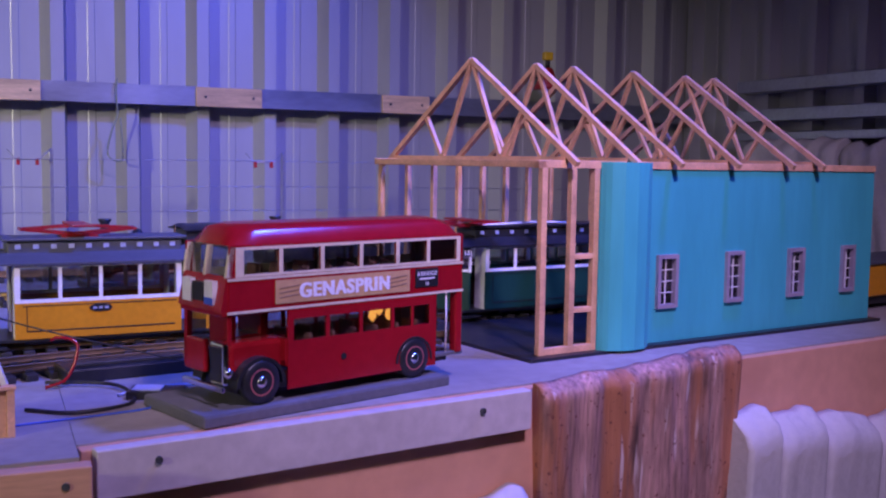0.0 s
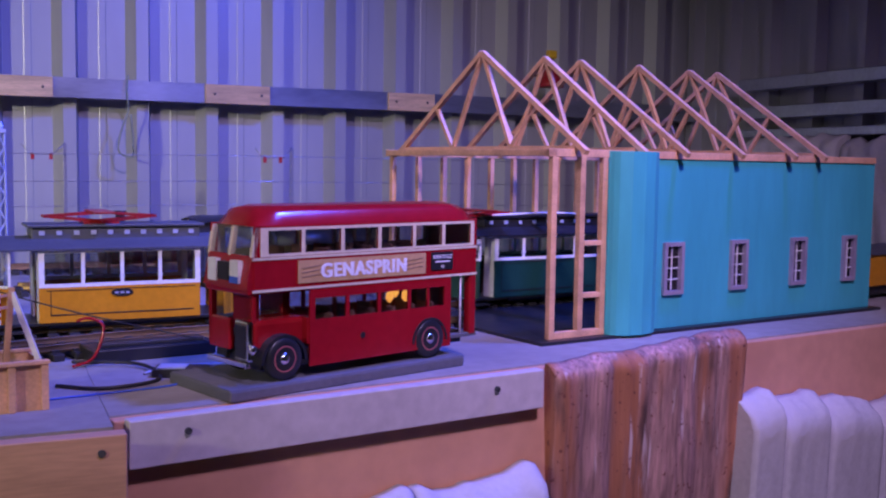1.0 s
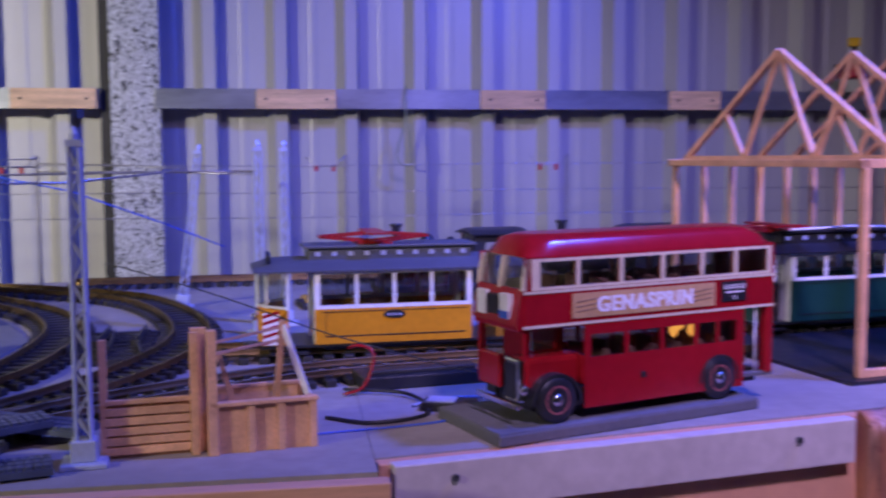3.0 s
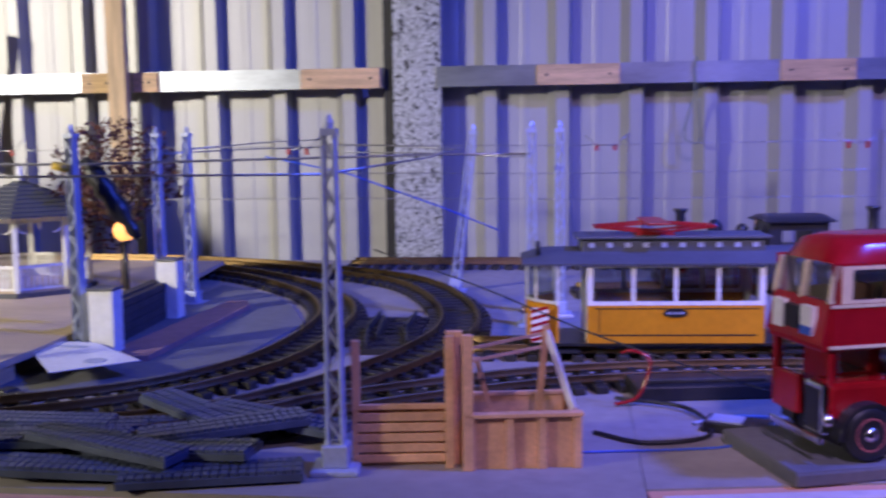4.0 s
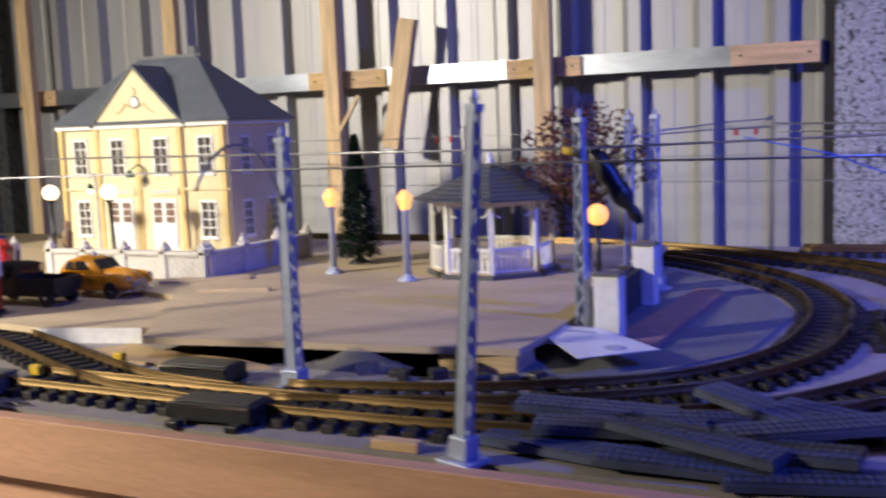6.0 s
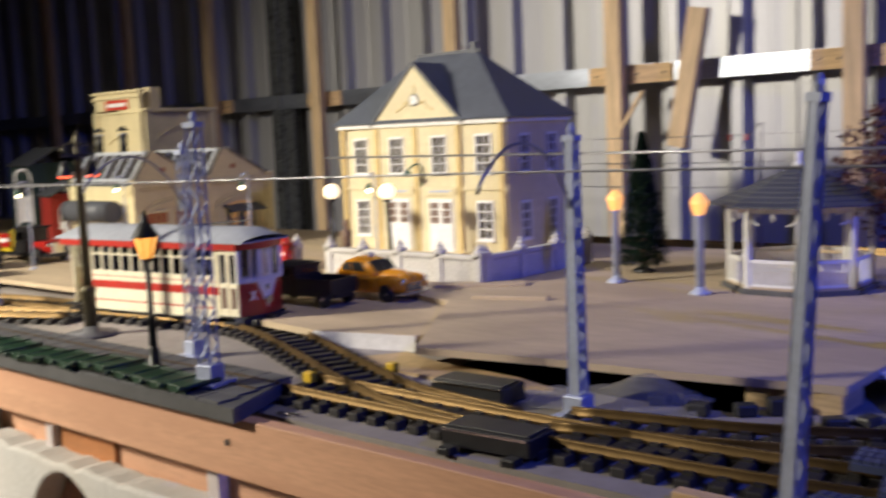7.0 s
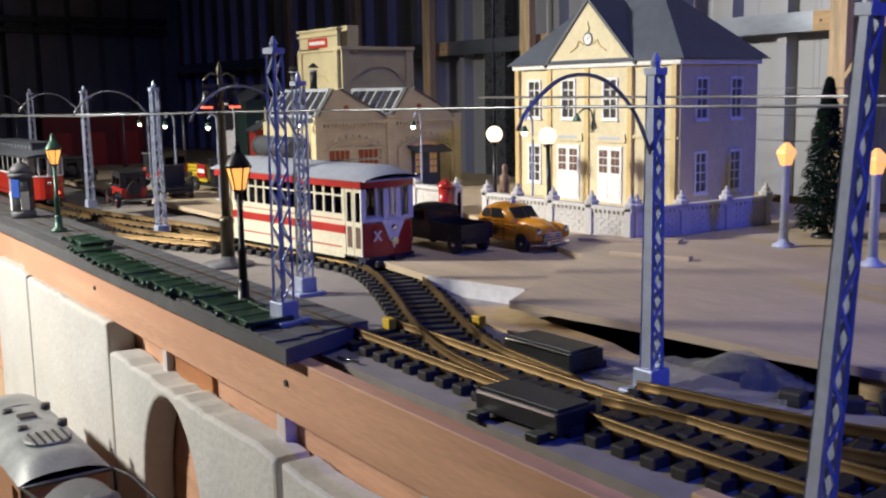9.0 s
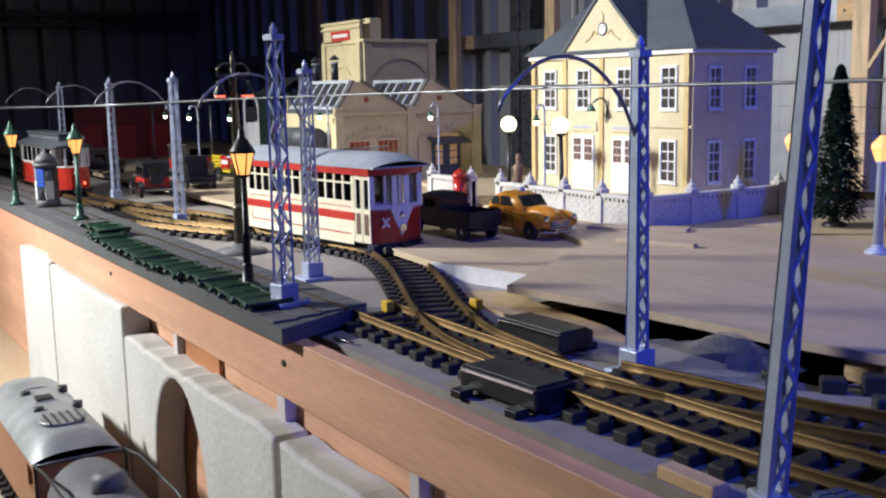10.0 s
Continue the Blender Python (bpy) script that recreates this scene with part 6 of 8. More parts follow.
    v = [bm.verts.new(q) for q in ((gx0 - 0.006, -0.013, H + 0.002), (gm, -0.013, gz + 0.006), (gx1 + 0.006, -0.013, H + 0.002), (gm, D / 2 - 0.02, gz + 0.006), (gx0 - 0.006, 0.02, H + 0.004), (gx1 + 0.006, 0.02, H + 0.004))]
    bm.faces.new((v[0], v[1], v[3], v[4]))
    bm.faces.new((v[2], v[5], v[3], v[1]))
    rr = part("gable_roof", bm, MSLATE, t)
    rr.modifiers.new("thickness", "SOLIDIFY").thickness = 0.003
    ck = part("clock", lathe(B(), [(0.011, 0), (0.011, 0.0015), (0.0095, 0.002)], (0, 0, 0), 20, pose(gm, -0.010, H + 0.042, 90, 0, 0)), "roofgrey", gb, "round white clock face")
    part("dial", cyl(B(), (gm, -0.0122, H + 0.042), (gm, -0.0116, H + 0.042), 0.0086, n=20), "white", ck)
    part("pointer", bar(B(), (gm, -0.0126, H + 0.042), (gm + 0.004, -0.0126, H + 0.046), 0.0009), "black", ck)
    for s in (-1, 1):
        part("scroll", tube(B(), spline([(gm + s * 0.012, -0.0112, H + 0.034), (gm + s * 0.022, -0.0112, H + 0.040), (gm + s * 0.026, -0.0112, H + 0.032), (gm + s * 0.036, -0.0112, H + 0.026), (gm + s * 0.044, -0.0112, H + 0.022)], 0.004), 0.0012), MOCHRE, gb)
    part("scroll", tube(B(), spline([(gm, -0.0112, H + 0.054), (gm + 0.003, -0.0112, H + 0.060), (gm, -0.0112, H + 0.066), (gm, -0.0112, H + 0.072)], 0.003), 0.0012), MOCHRE, gb)
    part("bracket_lamp", tube(B(), spline([(0.200, -0.008, 0.118), (0.200, -0.008, 0.150), (0.196, -0.022, 0.158), (0.188, -0.038, 0.148)], 0.006), 0.0016), MGREEND, t)
    part("bracket_lamp_shade", lathe(B(), [(0.002, 0.006), (0.009, -0.006), (0.0085, -0.007)], (0.188, -0.038, 0.144), 12), MGREEND, t)
    return t


town_hall(pose(-1.522, 1.468, 0.040, 0, 0, 0) @ Matrix.Diagonal((0.966, 0.72, 0.957, 1)))
tagged(part("hall_plinth", box(B(), (-1.53, 1.462, 0.0185), (-1.142, 1.645, 0.0398), 0.001), "street"), "plywood block raising the town hall", "plinth", kind="structure")

MWALL = mat("pale_stone_wall", (0.56, 0.54, 0.52), 0.7, 0, 0.08, 30, 0.05)
WBRICK = None


def garden_wall(m, L, label):
    global WBRICK
    t = thing("garden_wall", label, "wall", m, "garden walls")
    part("core", box(B(), (0, 0.001, 0), (L, 0.008, 0.044)), MWALL, t)
    if WBRICK is None:
        b = box(B(), (-0.0068, 0, -0.0022), (0.0068, 0.0016, 0.0022))
        WBRICK = bpy.data.meshes.new("brick")
        b.to_mesh(WBRICK)
        b.free()
        WBRICK.materials.append(mat("pale_brick", (0.56, 0.54, 0.52), 0.7, 0, 0.06, 40, 0.05, random_tint=0.05))
    for r in range(7):
        n = int((L - 0.004) / 0.0145)
        for k in range(n):
            ob = new("brick", WBRICK)
            ob.parent = t
            ob.matrix_basis = pose(0.009 + k * 0.0145 + (0.006 if r % 2 else 0), 0, 0.0035 + r * 0.0051)
    part("coping", box(B(), (-0.002, -0.003, 0.044), (L + 0.002, 0.011, 0.049), 0.0008), MWALL, t)
    for k in range(int(L / 0.0085)):
        part("dentil", box(B(), (0.002 + k * 0.0085, -0.002, 0.040), (0.0065 + k * 0.0085, 0.001, 0.044)), MWALL, t)
    n = max(1, round(L / 0.09))
    for k in range(n + 1):
        x = min(max(0.006, k * L / n), L - 0.006)
        pr = part("pier", box(B(), (x - 0.006, -0.003, 0), (x + 0.006, 0.011, 0.050), 0.0006), MWALL, t)
        part("finial", lathe(B(), [(0.010, 0), (0.010, 0.004), (0.006, 0.006), (0.006, 0.010), (0.003, 0.012), (0.001, 0.018)], (x, 0.004, 0.050), 8), MWALL, pr)
    return t


garden_wall(pose(-1.585, 1.288, 0.018), 0.13, "pale stone garden wall with finials before the town hall")
garden_wall(pose(-1.385, 1.288, 0.018), 0.32, "pale stone garden wall with finials before the town hall")
garden_wall(pose(-1.063, 1.292, 0.018, 0, 0, 88), 0.26, "pale stone garden wall along the town hall side")


# ---- brick depot ----
MDEPOT = mat("sand_brick", (0.62, 0.53, 0.31), 0.65, 0, 0.08, 25, 0.05)
MDOOR = mat("rust_red_door", (0.32, 0.07, 0.03), 0.5)


def arch(bm, x, z, w, h, y0, y1, n=10, t=0.006):
    """A segmental arch band over an opening."""
    o, i = [], []
    for k in range(n + 1):
        a = math.pi * (0.14 + 0.72 * k / n)
        o.append((x - (w / 2 + t) * math.cos(a) / math.cos(0.44), z + (h + t) * (math.sin(a) - 0.42)))
        i.append((x - w / 2 * math.cos(a) / math.cos(0.44), z + h * (math.sin(a) - 0.42)))
    prism(bm, o + i[::-1], y0, y1, XZ)
    return bm


def depot(m):
    """Local x along the arched wall, y into the building."""
    t = thing("tram_depot", "sand-coloured model depot with sawtooth gables, roof lights and sign tower", "model building", m)
    W, D, H, PK = 0.348, 0.235, 0.146, 0.210
    fw = part("front_wall", box(B(), (0, 0, 0), (W, 0.004, H)), MDEPOT, t)
    part("side_wall", box(B(), (0, 0.004, 0), (0.004, D, H)), MDEPOT, t)
    part("side_wall", box(B(), (W - 0.004, 0.004, 0), (W, D, H)), MDEPOT, t)
    part("back_wall", box(B(), (0.004, D - 0.004, 0), (W - 0.004, D, H + 0.03)), MDEPOT, t)
    for x in (0.008, W / 2, W - 0.008):
        pl = part("pilaster", box(B(), (x - 0.009, -0.006, 0), (x + 0.009, 0, H + 0.006), 0.0006), MDEPOT, t)
        part("capital", box(B(), (x - 0.011, -0.008, H + 0.006), (x + 0.011, 0.002, H + 0.012), 0.0008), MDEPOT, pl)
        part("pilaster_base", box(B(), (x - 0.011, -0.008, 0), (x + 0.011, -0.0062, 0.016), 0.0006), MDEPOT, pl)
    part("cornice", box(B(), (-0.004, -0.0055, H - 0.003), (W + 0.004, -0.0002, H + 0.003), 0.0006), MDEPOT, t)
    for k in range(40):
        part("dentil", box(B(), (0.004 + k * 0.0085, -0.005, H - 0.009), (0.0082 + k * 0.0085, -0.0002, H - 0.0034)), MDEPOT, fw)
    for b in (0, 1):
        x0, x1 = b * W / 2, (b + 1) * W / 2
        cx, px = (x0 + x1) / 2, x0 + 0.050
        gb = part("gable", prism(B(), [(x0 + 0.002, H + 0.003), (x1 - 0.002, H + 0.003), (px + 0.012, PK), (px - 0.006, PK)], 0.0, 0.006, XZ), MDEPOT, t)
        part("verge", bar(B(), (x1 - 0.002, 0.0, H + 0.005), (px + 0.010, 0.0, PK + 0.002), 0.006, 0.004), MVERGE, gb)
        part("verge", bar(B(), (x0 + 0.002, 0.0, H + 0.005), (px - 0.006, 0.0, PK + 0.002), 0.006, 0.004), MVERGE, gb)
        part("round_vent", cyl(B(), (px + 0.022, -0.002, H + 0.028), (px + 0.022, 0.001, H + 0.028), 0.0055, n=14), MDOOR, gb)
        part("arch_band", arch(B(), cx, 0.082, 0.138, 0.044, -0.0048, -0.0002), MDEPOT, t)
        for k in range(13):
            a = math.pi * (0.14 + 0.72 * k / 12)
            part("arch_dentil", box(B(), (cx - 0.085 * math.cos(a) - 0.0022, -0.0036, 0.082 + 0.062 * (math.sin(a) - 0.42) - 0.002), (cx - 0.085 * math.cos(a) + 0.0022, -0.0002, 0.082 + 0.062 * (math.sin(a) - 0.42) + 0.003)), MDEPOT, fw)
        for s in (-1, 1):
            part("arch_jamb", box(B(), (cx + s * 0.066 - 0.004, -0.0046, 0.0), (cx + s * 0.066 + 0.004, -0.0002, 0.086), 0.0004), MDEPOT, t)
        if b == 0:
            for s in (-1, 1):
                d = part("door", box(B(), (cx + s * 0.033 - 0.022, -0.0016, 0.0), (cx + s * 0.033 + 0.022, -0.0002, 0.090)), MDOOR, t)
                part("lintel", box(B(), (cx + s * 0.033 - 0.025, -0.004, 0.090), (cx + s * 0.033 + 0.025, -0.0002, 0.096), 0.0006), MDEPOT, d)
                for k in range(1, 4):
                    part("door_bar", box(B(), (cx + s * 0.033 - 0.022 + k * 0.011 - 0.0007, -0.003, 0.05), (cx + s * 0.033 - 0.022 + k * 0.011 + 0.0007, -0.0016, 0.09)), MOCHRE, d)
                part("door_bar", box(B(), (cx + s * 0.033 - 0.022, -0.003, 0.068), (cx + s * 0.033 + 0.022, -0.0016, 0.0696)), MOCHRE, d)
        else:
            d = part("double_door", box(B(), (cx - 0.036, -0.0016, 0.0), (cx + 0.036, -0.0002, 0.082)), MBLUEDOOR, t, "blue-grey double door with lit panes")
            for s in (-1, 1):
                for i in range(2):
                    for j in range(3):
                        x = cx + s * 0.018 - 0.009 + i * 0.0095
                        part("pane", box(B(), (x, -0.0024, 0.034 + j * 0.0145), (x + 0.008, -0.0016, 0.0465 + j * 0.0145)), MLITPANE, d)
            part("fanlight", arch(B(), cx, 0.088, 0.060, 0.012, -0.0030, -0.0002, 10, 0.008), MLITPANE, d)
            part("awning", prism(B(), [(-0.032, 0.078), (0.0, 0.090), (0.0, 0.093), (-0.032, 0.081)], cx - 0.046, cx + 0.046, Matrix(((0, 0, 1, 0), (1, 0, 0, 0), (0, 1, 0, 0), (0, 0, 0, 1)))), "roofgrey", t)
        # sawtooth roof: steep glazed slope, long slate slope
        rf = part("roof", prism(B(), [(x0 + 0.001, H + 0.001), (px - 0.005, PK - 0.001), (px + 0.011, PK - 0.001), (x1 - 0.001, H + 0.001)], 0.006, D - 0.004, XZ), "roofgrey", t)
        lo, hi = Vector((x0 + 0.004, 0, H + 0.009)), Vector((px - 0.007, 0, PK + 0.003))
        for e0, e1 in ((lo, lo.lerp(hi, 0.12)), (lo.lerp(hi, 0.9), hi)):
            mid = e0.lerp(e1, 0.5)
            part("roof_light_frame", bar(B(), (mid.x, 0.008, mid.z), (mid.x, D - 0.012, mid.z), 0.006), MPALEGREY, rf)
        for k in range(7):
            y = 0.010 + k * 0.034
            part("glazing_bar", bar(B(), (lo.x, y, lo.z), (hi.x, y, hi.z), 0.0055, 0.004), MPALEGREY, rf)
            if k < 6:
                n = Vector((-(hi.z - lo.z), 0, hi.x - lo.x)).normalized() * 0.0008
                q = [Vector((e.x, yy, e.z)) - n * 2 for e, yy in ((lo, y + 0.002), (lo, y + 0.032), (hi, y + 0.032), (hi, y + 0.002))]
                bm = B()
                v = [bm.verts.new(p) for p in q] + [bm.verts.new(p + n) for p in q]
                for f in ((0, 1, 2, 3), (4, 5, 6, 7), (0, 1, 5, 4), (1, 2, 6, 5), (2, 3, 7, 6), (3, 0, 4, 7)):
                    bm.faces.new([v[i] for i in f])
                part("roof_pane", bm, MROOFGLASS, rf)
    # sign tower behind the sheds
    tx0, tx1, ty0, ty1, TH, SH = 0.205, 0.395, 0.250, 0.450, 0.300, 0.345
    tw = part("tower", box(B(), (tx0 + 0.004, ty0 + 0.004, 0), (tx1, ty1, TH)), MDEPOT, t)
    for x in (tx0 + 0.010, tx1 - 0.008):
        part("tower_pilaster", box(B(), (x - 0.010, ty0 - 0.002, 0), (x + 0.010, ty0 + 0.004, TH), 0.0008), MDEPOT, tw)
    part("parapet", box(B(), (tx0 - 0.004, ty0 - 0.006, TH), (tx1 + 0.004, ty1 + 0.004, TH + 0.008), 0.001), MDEPOT, tw)
    for k in range(19):
        part("dentil", box(B(), (tx0 + 0.024 + k * 0.0083, ty0, TH - 0.008), (tx0 + 0.028 + k * 0.0083, ty0 + 0.004, TH)), MDEPOT, tw)
    part("arch_band", arch(B(), (tx0 + tx1) / 2, TH - 0.066, 0.125, 0.050, ty0 - 0.001, ty0 + 0.004, 14, 0.009), MDEPOT, tw)
    part("lower_band", box(B(), (tx0 + 0.02, ty0 + 0.0005, TH - 0.075), (tx0 + 0.032, ty0 + 0.004, TH - 0.05)), MDEPOT, tw)
    sf = part("sign_front", box(B(), (tx0 - 0.004, ty0 + 0.010, 0), (tx0 + 0.004, ty1 - 0.004, SH), 0.0008), MDEPOT, tw, "cream sign wall with red name board")
    part("sign_coping", box(B(), (tx0 - 0.008, ty0 + 0.004, SH), (tx0 + 0.008, ty1 + 0.002, SH + 0.006), 0.001), MDEPOT, sf)
    for z in (TH - 0.002, SH - 0.012):
        part("string_course", box(B(), (tx0 - 0.008, ty0 + 0.004, z), (tx0 - 0.0042, ty1 + 0.002, z + 0.005), 0.0006), MDEPOT, sf)
    for y in (ty0 + 0.014, ty1 - 0.010):
        part("corner_strip", box(B(), (tx0 - 0.009, y - 0.009, 0), (tx0 - 0.0042, y + 0.009, TH - 0.002), 0.0006), MDEPOT, sf)
    sg = part("sign_board", box(B(), (tx0 - 0.0065, ty0 + 0.056, TH + 0.008), (tx0 - 0.0044, ty1 - 0.052, TH + 0.030)), MSIGN, sf, "red sign with white lettering")
    part("lettering_bar", box(B(), (tx0 - 0.0072, ty0 + 0.064, TH + 0.015), (tx0 - 0.0065, ty1 - 0.060, TH + 0.023)), "white", sg)
    bm = arch(B(), (ty0 + ty1) / 2, TH - 0.072, 0.080, 0.030, 0, 0.0035, 12, 0.004)
    bmesh.ops.transform(bm, matrix=Matrix(((0, 1, 0, tx0 - 0.0078), (1, 0, 0, 0), (0, 0, 1, 0), (0, 0, 0, 1))), verts=bm.verts)
    part("arch_band", bm, MDEPOT, sf)
    part("upper_door", box(B(), (tx0 - 0.0060, ty0 + 0.075, TH - 0.135), (tx0 - 0.0044, ty0 + 0.115, TH - 0.088)), MDOOR, sf)
    part("corner_pier", box(B(), (tx0 + 0.028, ty0 + 0.020, TH + 0.008), (tx0 + 0.058, ty0 + 0.050, TH + 0.056), 0.001), MDEPOT, tw)
    for y in (0.115, 0.205):
        ch = part("chimney", cyl(B(), (0.062, y, PK - 0.002), (0.062, y, PK + 0.042), 0.0075, n=14), "black", t)
        part("cowl_ring", lathe(B(), [(0.009, PK + 0.038), (0.009, PK + 0.041)], (0.062, y, 0), 14), MPALEGREY, ch)
        part("cowl", lathe(B(), [(0.011, PK + 0.046), (0.0105, PK + 0.048), (0.002, PK + 0.056)], (0.062, y, 0), 14), "black", ch)
    tk = part("water_tank", cyl(B(), (-0.024, 0.03, 0.098), (-0.024, 0.20, 0.098), 0.021, n=20), "roofgrey", t, "grey horizontal tank")
    for y in (0.04, 0.115, 0.19):
        part("tank_band", lathe(B(), [(0.0205, -0.002), (0.0218, -0.002), (0.0218, 0.002), (0.0205, 0.002)], (0, 0, 0), 20, pose(-0.024, y, 0.098, 90, 0, 0)), "iron", tk)
        part("tank_bracket", box(B(), (-0.044, y - 0.004, 0.068), (0.0, y + 0.004, 0.077)), "white", tk)
        part("tank_post", box(B(), (-0.040, y - 0.005, 0), (-0.030, y + 0.005, 0.068)), "white", tk)
    return t


MSIGN = mat("sign_red", (0.50, 0.04, 0.02), 0.5)
MVERGE = mat("dark_verge", (0.13, 0.12, 0.10), 0.6, 0, 0.15, 40)
MPALEGREY = mat("pale_grey_paint", (0.40, 0.42, 0.46), 0.5, 0, 0.08, 30)
MBLUEDOOR = mat("blue_grey_door", (0.07, 0.09, 0.12), 0.5, 0, 0.1, 30)
MLITPANE = mat("warm_lit_pane", (0.55, 0.36, 0.16), 0.4, emit=0.25, emit_col=(1.0, 0.50, 0.15))
MROOFGLASS = mat("dark_roof_glazing", (0.05, 0.045, 0.045), 0.2, 0, 0.5, 12)
depot(pose(-1.93, 1.285, 0.018, 0, 0, 90))


# ---- street vehicles ----
MTAXI = mat("taxi_orange", (0.66, 0.27, 0.02), 0.25, 0, 0.05, 14)
MCARRED = mat("car_red", (0.36, 0.02, 0.015), 0.25, 0, 0.06, 14)
MTRUCKY = mat("truck_yellow", (0.62, 0.46, 0.02), 0.4)


def loft_car(bm, secs):
    """Join rounded cross-sections (x, half width, z low, z high, roundness)."""
    rings = []
    for x, hw, z0, z1, rd in secs:
        ring = []
        for k in range(16):
            a = 2 * math.pi * (k + 0.5) / 16
            c, s = math.cos(a), math.sin(a)
            e = 2 / rd
            ring.append(bm.verts.new((x, hw * math.copysign(abs(c) ** e, c), (z0 + z1) / 2 + (z1 - z0) / 2 * math.copysign(abs(s) ** e, s))))
        rings.append(ring)
    for i in range(len(rings) - 1):
        for k in range(16):
            bm.faces.new((rings[i][k], rings[i][(k + 1) % 16], rings[i + 1][(k + 1) % 16], rings[i + 1][k])).smooth = True
    bm.faces.new(rings[0])
    bm.faces.new(rings[-1])
    return bm


def taxi(m):
    t = thing("taxi", "orange 1950s saloon taxi with chrome grille and roof sign", "car", m)
    part("body", loft_car(B(), [(0.0, 0.018, 0.016, 0.028, 2.6), (0.005, 0.027, 0.012, 0.034, 2.8), (0.018, 0.031, 0.010, 0.038, 3), (0.045, 0.0325, 0.009, 0.041, 3.4), (0.085, 0.033, 0.009, 0.041, 3.6), (0.110, 0.032, 0.009, 0.040, 3.2), (0.140, 0.029, 0.010, 0.037, 2.8), (0.160, 0.026, 0.012, 0.034, 2.6), (0.167, 0.021, 0.014, 0.029, 2.4)]), MTAXI, t)
    cb = part("cabin", loft_car(B(), [(0.010, 0.016, 0.030, 0.038, 2.6), (0.022, 0.024, 0.030, 0.048, 2.8), (0.036, 0.0275, 0.030, 0.0585, 3), (0.052, 0.0285, 0.030, 0.0635, 3.2), (0.070, 0.0285, 0.030, 0.0645, 3.2), (0.086, 0.0282, 0.030, 0.062, 3.2), (0.094, 0.0278, 0.030, 0.0585, 3.0), (0.112, 0.0265, 0.030, 0.042, 2.8)]), MTAXI, t)
    part("bonnet", loft_car(B(), [(0.100, 0.024, 0.028, 0.042, 2.4), (0.122, 0.021, 0.028, 0.046, 2.2), (0.145, 0.017, 0.026, 0.044, 2.2), (0.160, 0.012, 0.024, 0.038, 2.2), (0.168, 0.006, 0.022, 0.032, 2.2)]), MTAXI, t)
    part("bonnet_trim", bar(B(), (0.118, 0, 0.0465), (0.160, 0, 0.0385), 0.0012), "chrome", t)
    for s in (-1, 1):
        # door glass: rear quarter rounded at its back edge
        for poly in ([(0.036, 0.045), (0.056, 0.045), (0.056, 0.0565), (0.046, 0.0565), (0.039, 0.052)], [(0.060, 0.045), (0.089, 0.045), (0.080, 0.0575), (0.060, 0.0575)]):
            w = part("window", prism(B(), poly, s * 0.0288 - 0.0006, s * 0.0288 + 0.0006, XZ), "black", cb)
            part("window_trim", bar(B(), (poly[0][0], s * 0.0294, 0.0445), (poly[1][0], s * 0.0294, 0.0445), 0.0009), "chrome", w)
        part("door_seam", bar(B(), (0.058, s * 0.0332, 0.012), (0.058, s * 0.0322, 0.042), 0.0006), MSEAM, t)
        part("door_seam", bar(B(), (0.094, s * 0.0330, 0.012), (0.094, s * 0.0322, 0.042), 0.0006), MSEAM, t)
        part("side_trim", bar(B(), (0.060, s * 0.0334, 0.036), (0.150, s * 0.0335, 0.0325), 0.001), "chrome", t)
        part("wing", loft_car(B(), [(0.108, 0.004, 0.016, 0.032, 2.4), (0.120, 0.0085, 0.013, 0.0375, 2.5), (0.138, 0.0095, 0.014, 0.039, 2.5), (0.154, 0.009, 0.015, 0.038, 2.4), (0.168, 0.0065, 0.019, 0.034, 2.2)]), MTAXI, t, m=pose(0, s * 0.0265, 0))
        part("wing", loft_car(B(), [(0.002, 0.004, 0.014, 0.026, 2.5), (0.014, 0.0085, 0.013, 0.035, 2.5), (0.032, 0.009, 0.013, 0.036, 2.5), (0.050, 0.005, 0.015, 0.031, 2.2)]), MTAXI, t, m=pose(0, s * 0.028, 0))
        part("headlight", lathe(B(), [(0.0045, 0), (0.0055, 0.002), (0.002, 0.004)], (0, 0, 0), 12, pose(0.167, s * 0.0265, 0.031, 0, 90, 0)), "chrome", t)
        for x in (0.030, 0.138):
            wheel(t, pose(x, s * 0.0315, 0.0125, 0, 0, 0 if s > 0 else 180), 0.0125, 0.008, MTAXI)
            part("arch_shadow_gap", cyl(B(), (x, s * 0.030, 0.0130), (x, s * 0.0364, 0.0130), 0.0138, n=20), "black", t)
    part("windscreen", prism(B(), [(0.0925, 0.0575), (0.1085, 0.0435), (0.1105, 0.0440), (0.0945, 0.0590)], -0.022, 0.022, XZ), "black", cb)
    part("screen_frame", bar(B(), (0.1105, -0.023, 0.0435), (0.1105, 0.023, 0.0435), 0.0014), "chrome", cb)
    part("screen_pillar", bar(B(), (0.1108, 0, 0.0436), (0.0945, 0, 0.0592), 0.0012), "chrome", cb)
    gr = part("grille", box(B(), (0.160, -0.019, 0.015), (0.168, 0.019, 0.027), 0.002), "black", t)
    for z in (0.0165, 0.020, 0.0235, 0.0268):
        part("grille_bar", box(B(), (0.1675, -0.0195 + (z - 0.0165) * 0.4, z - 0.0007), (0.1695, 0.0195 - (z - 0.0165) * 0.4, z + 0.0007), 0.0004), "chrome", gr)
    bp = part("bumper", tube(B(), spline([(0.158, -0.034, 0.0125), (0.168, -0.029, 0.0125), (0.1725, 0, 0.0125), (0.168, 0.029, 0.0125), (0.158, 0.034, 0.0125)], 0.006), 0.0022, 8), "chrome", t)
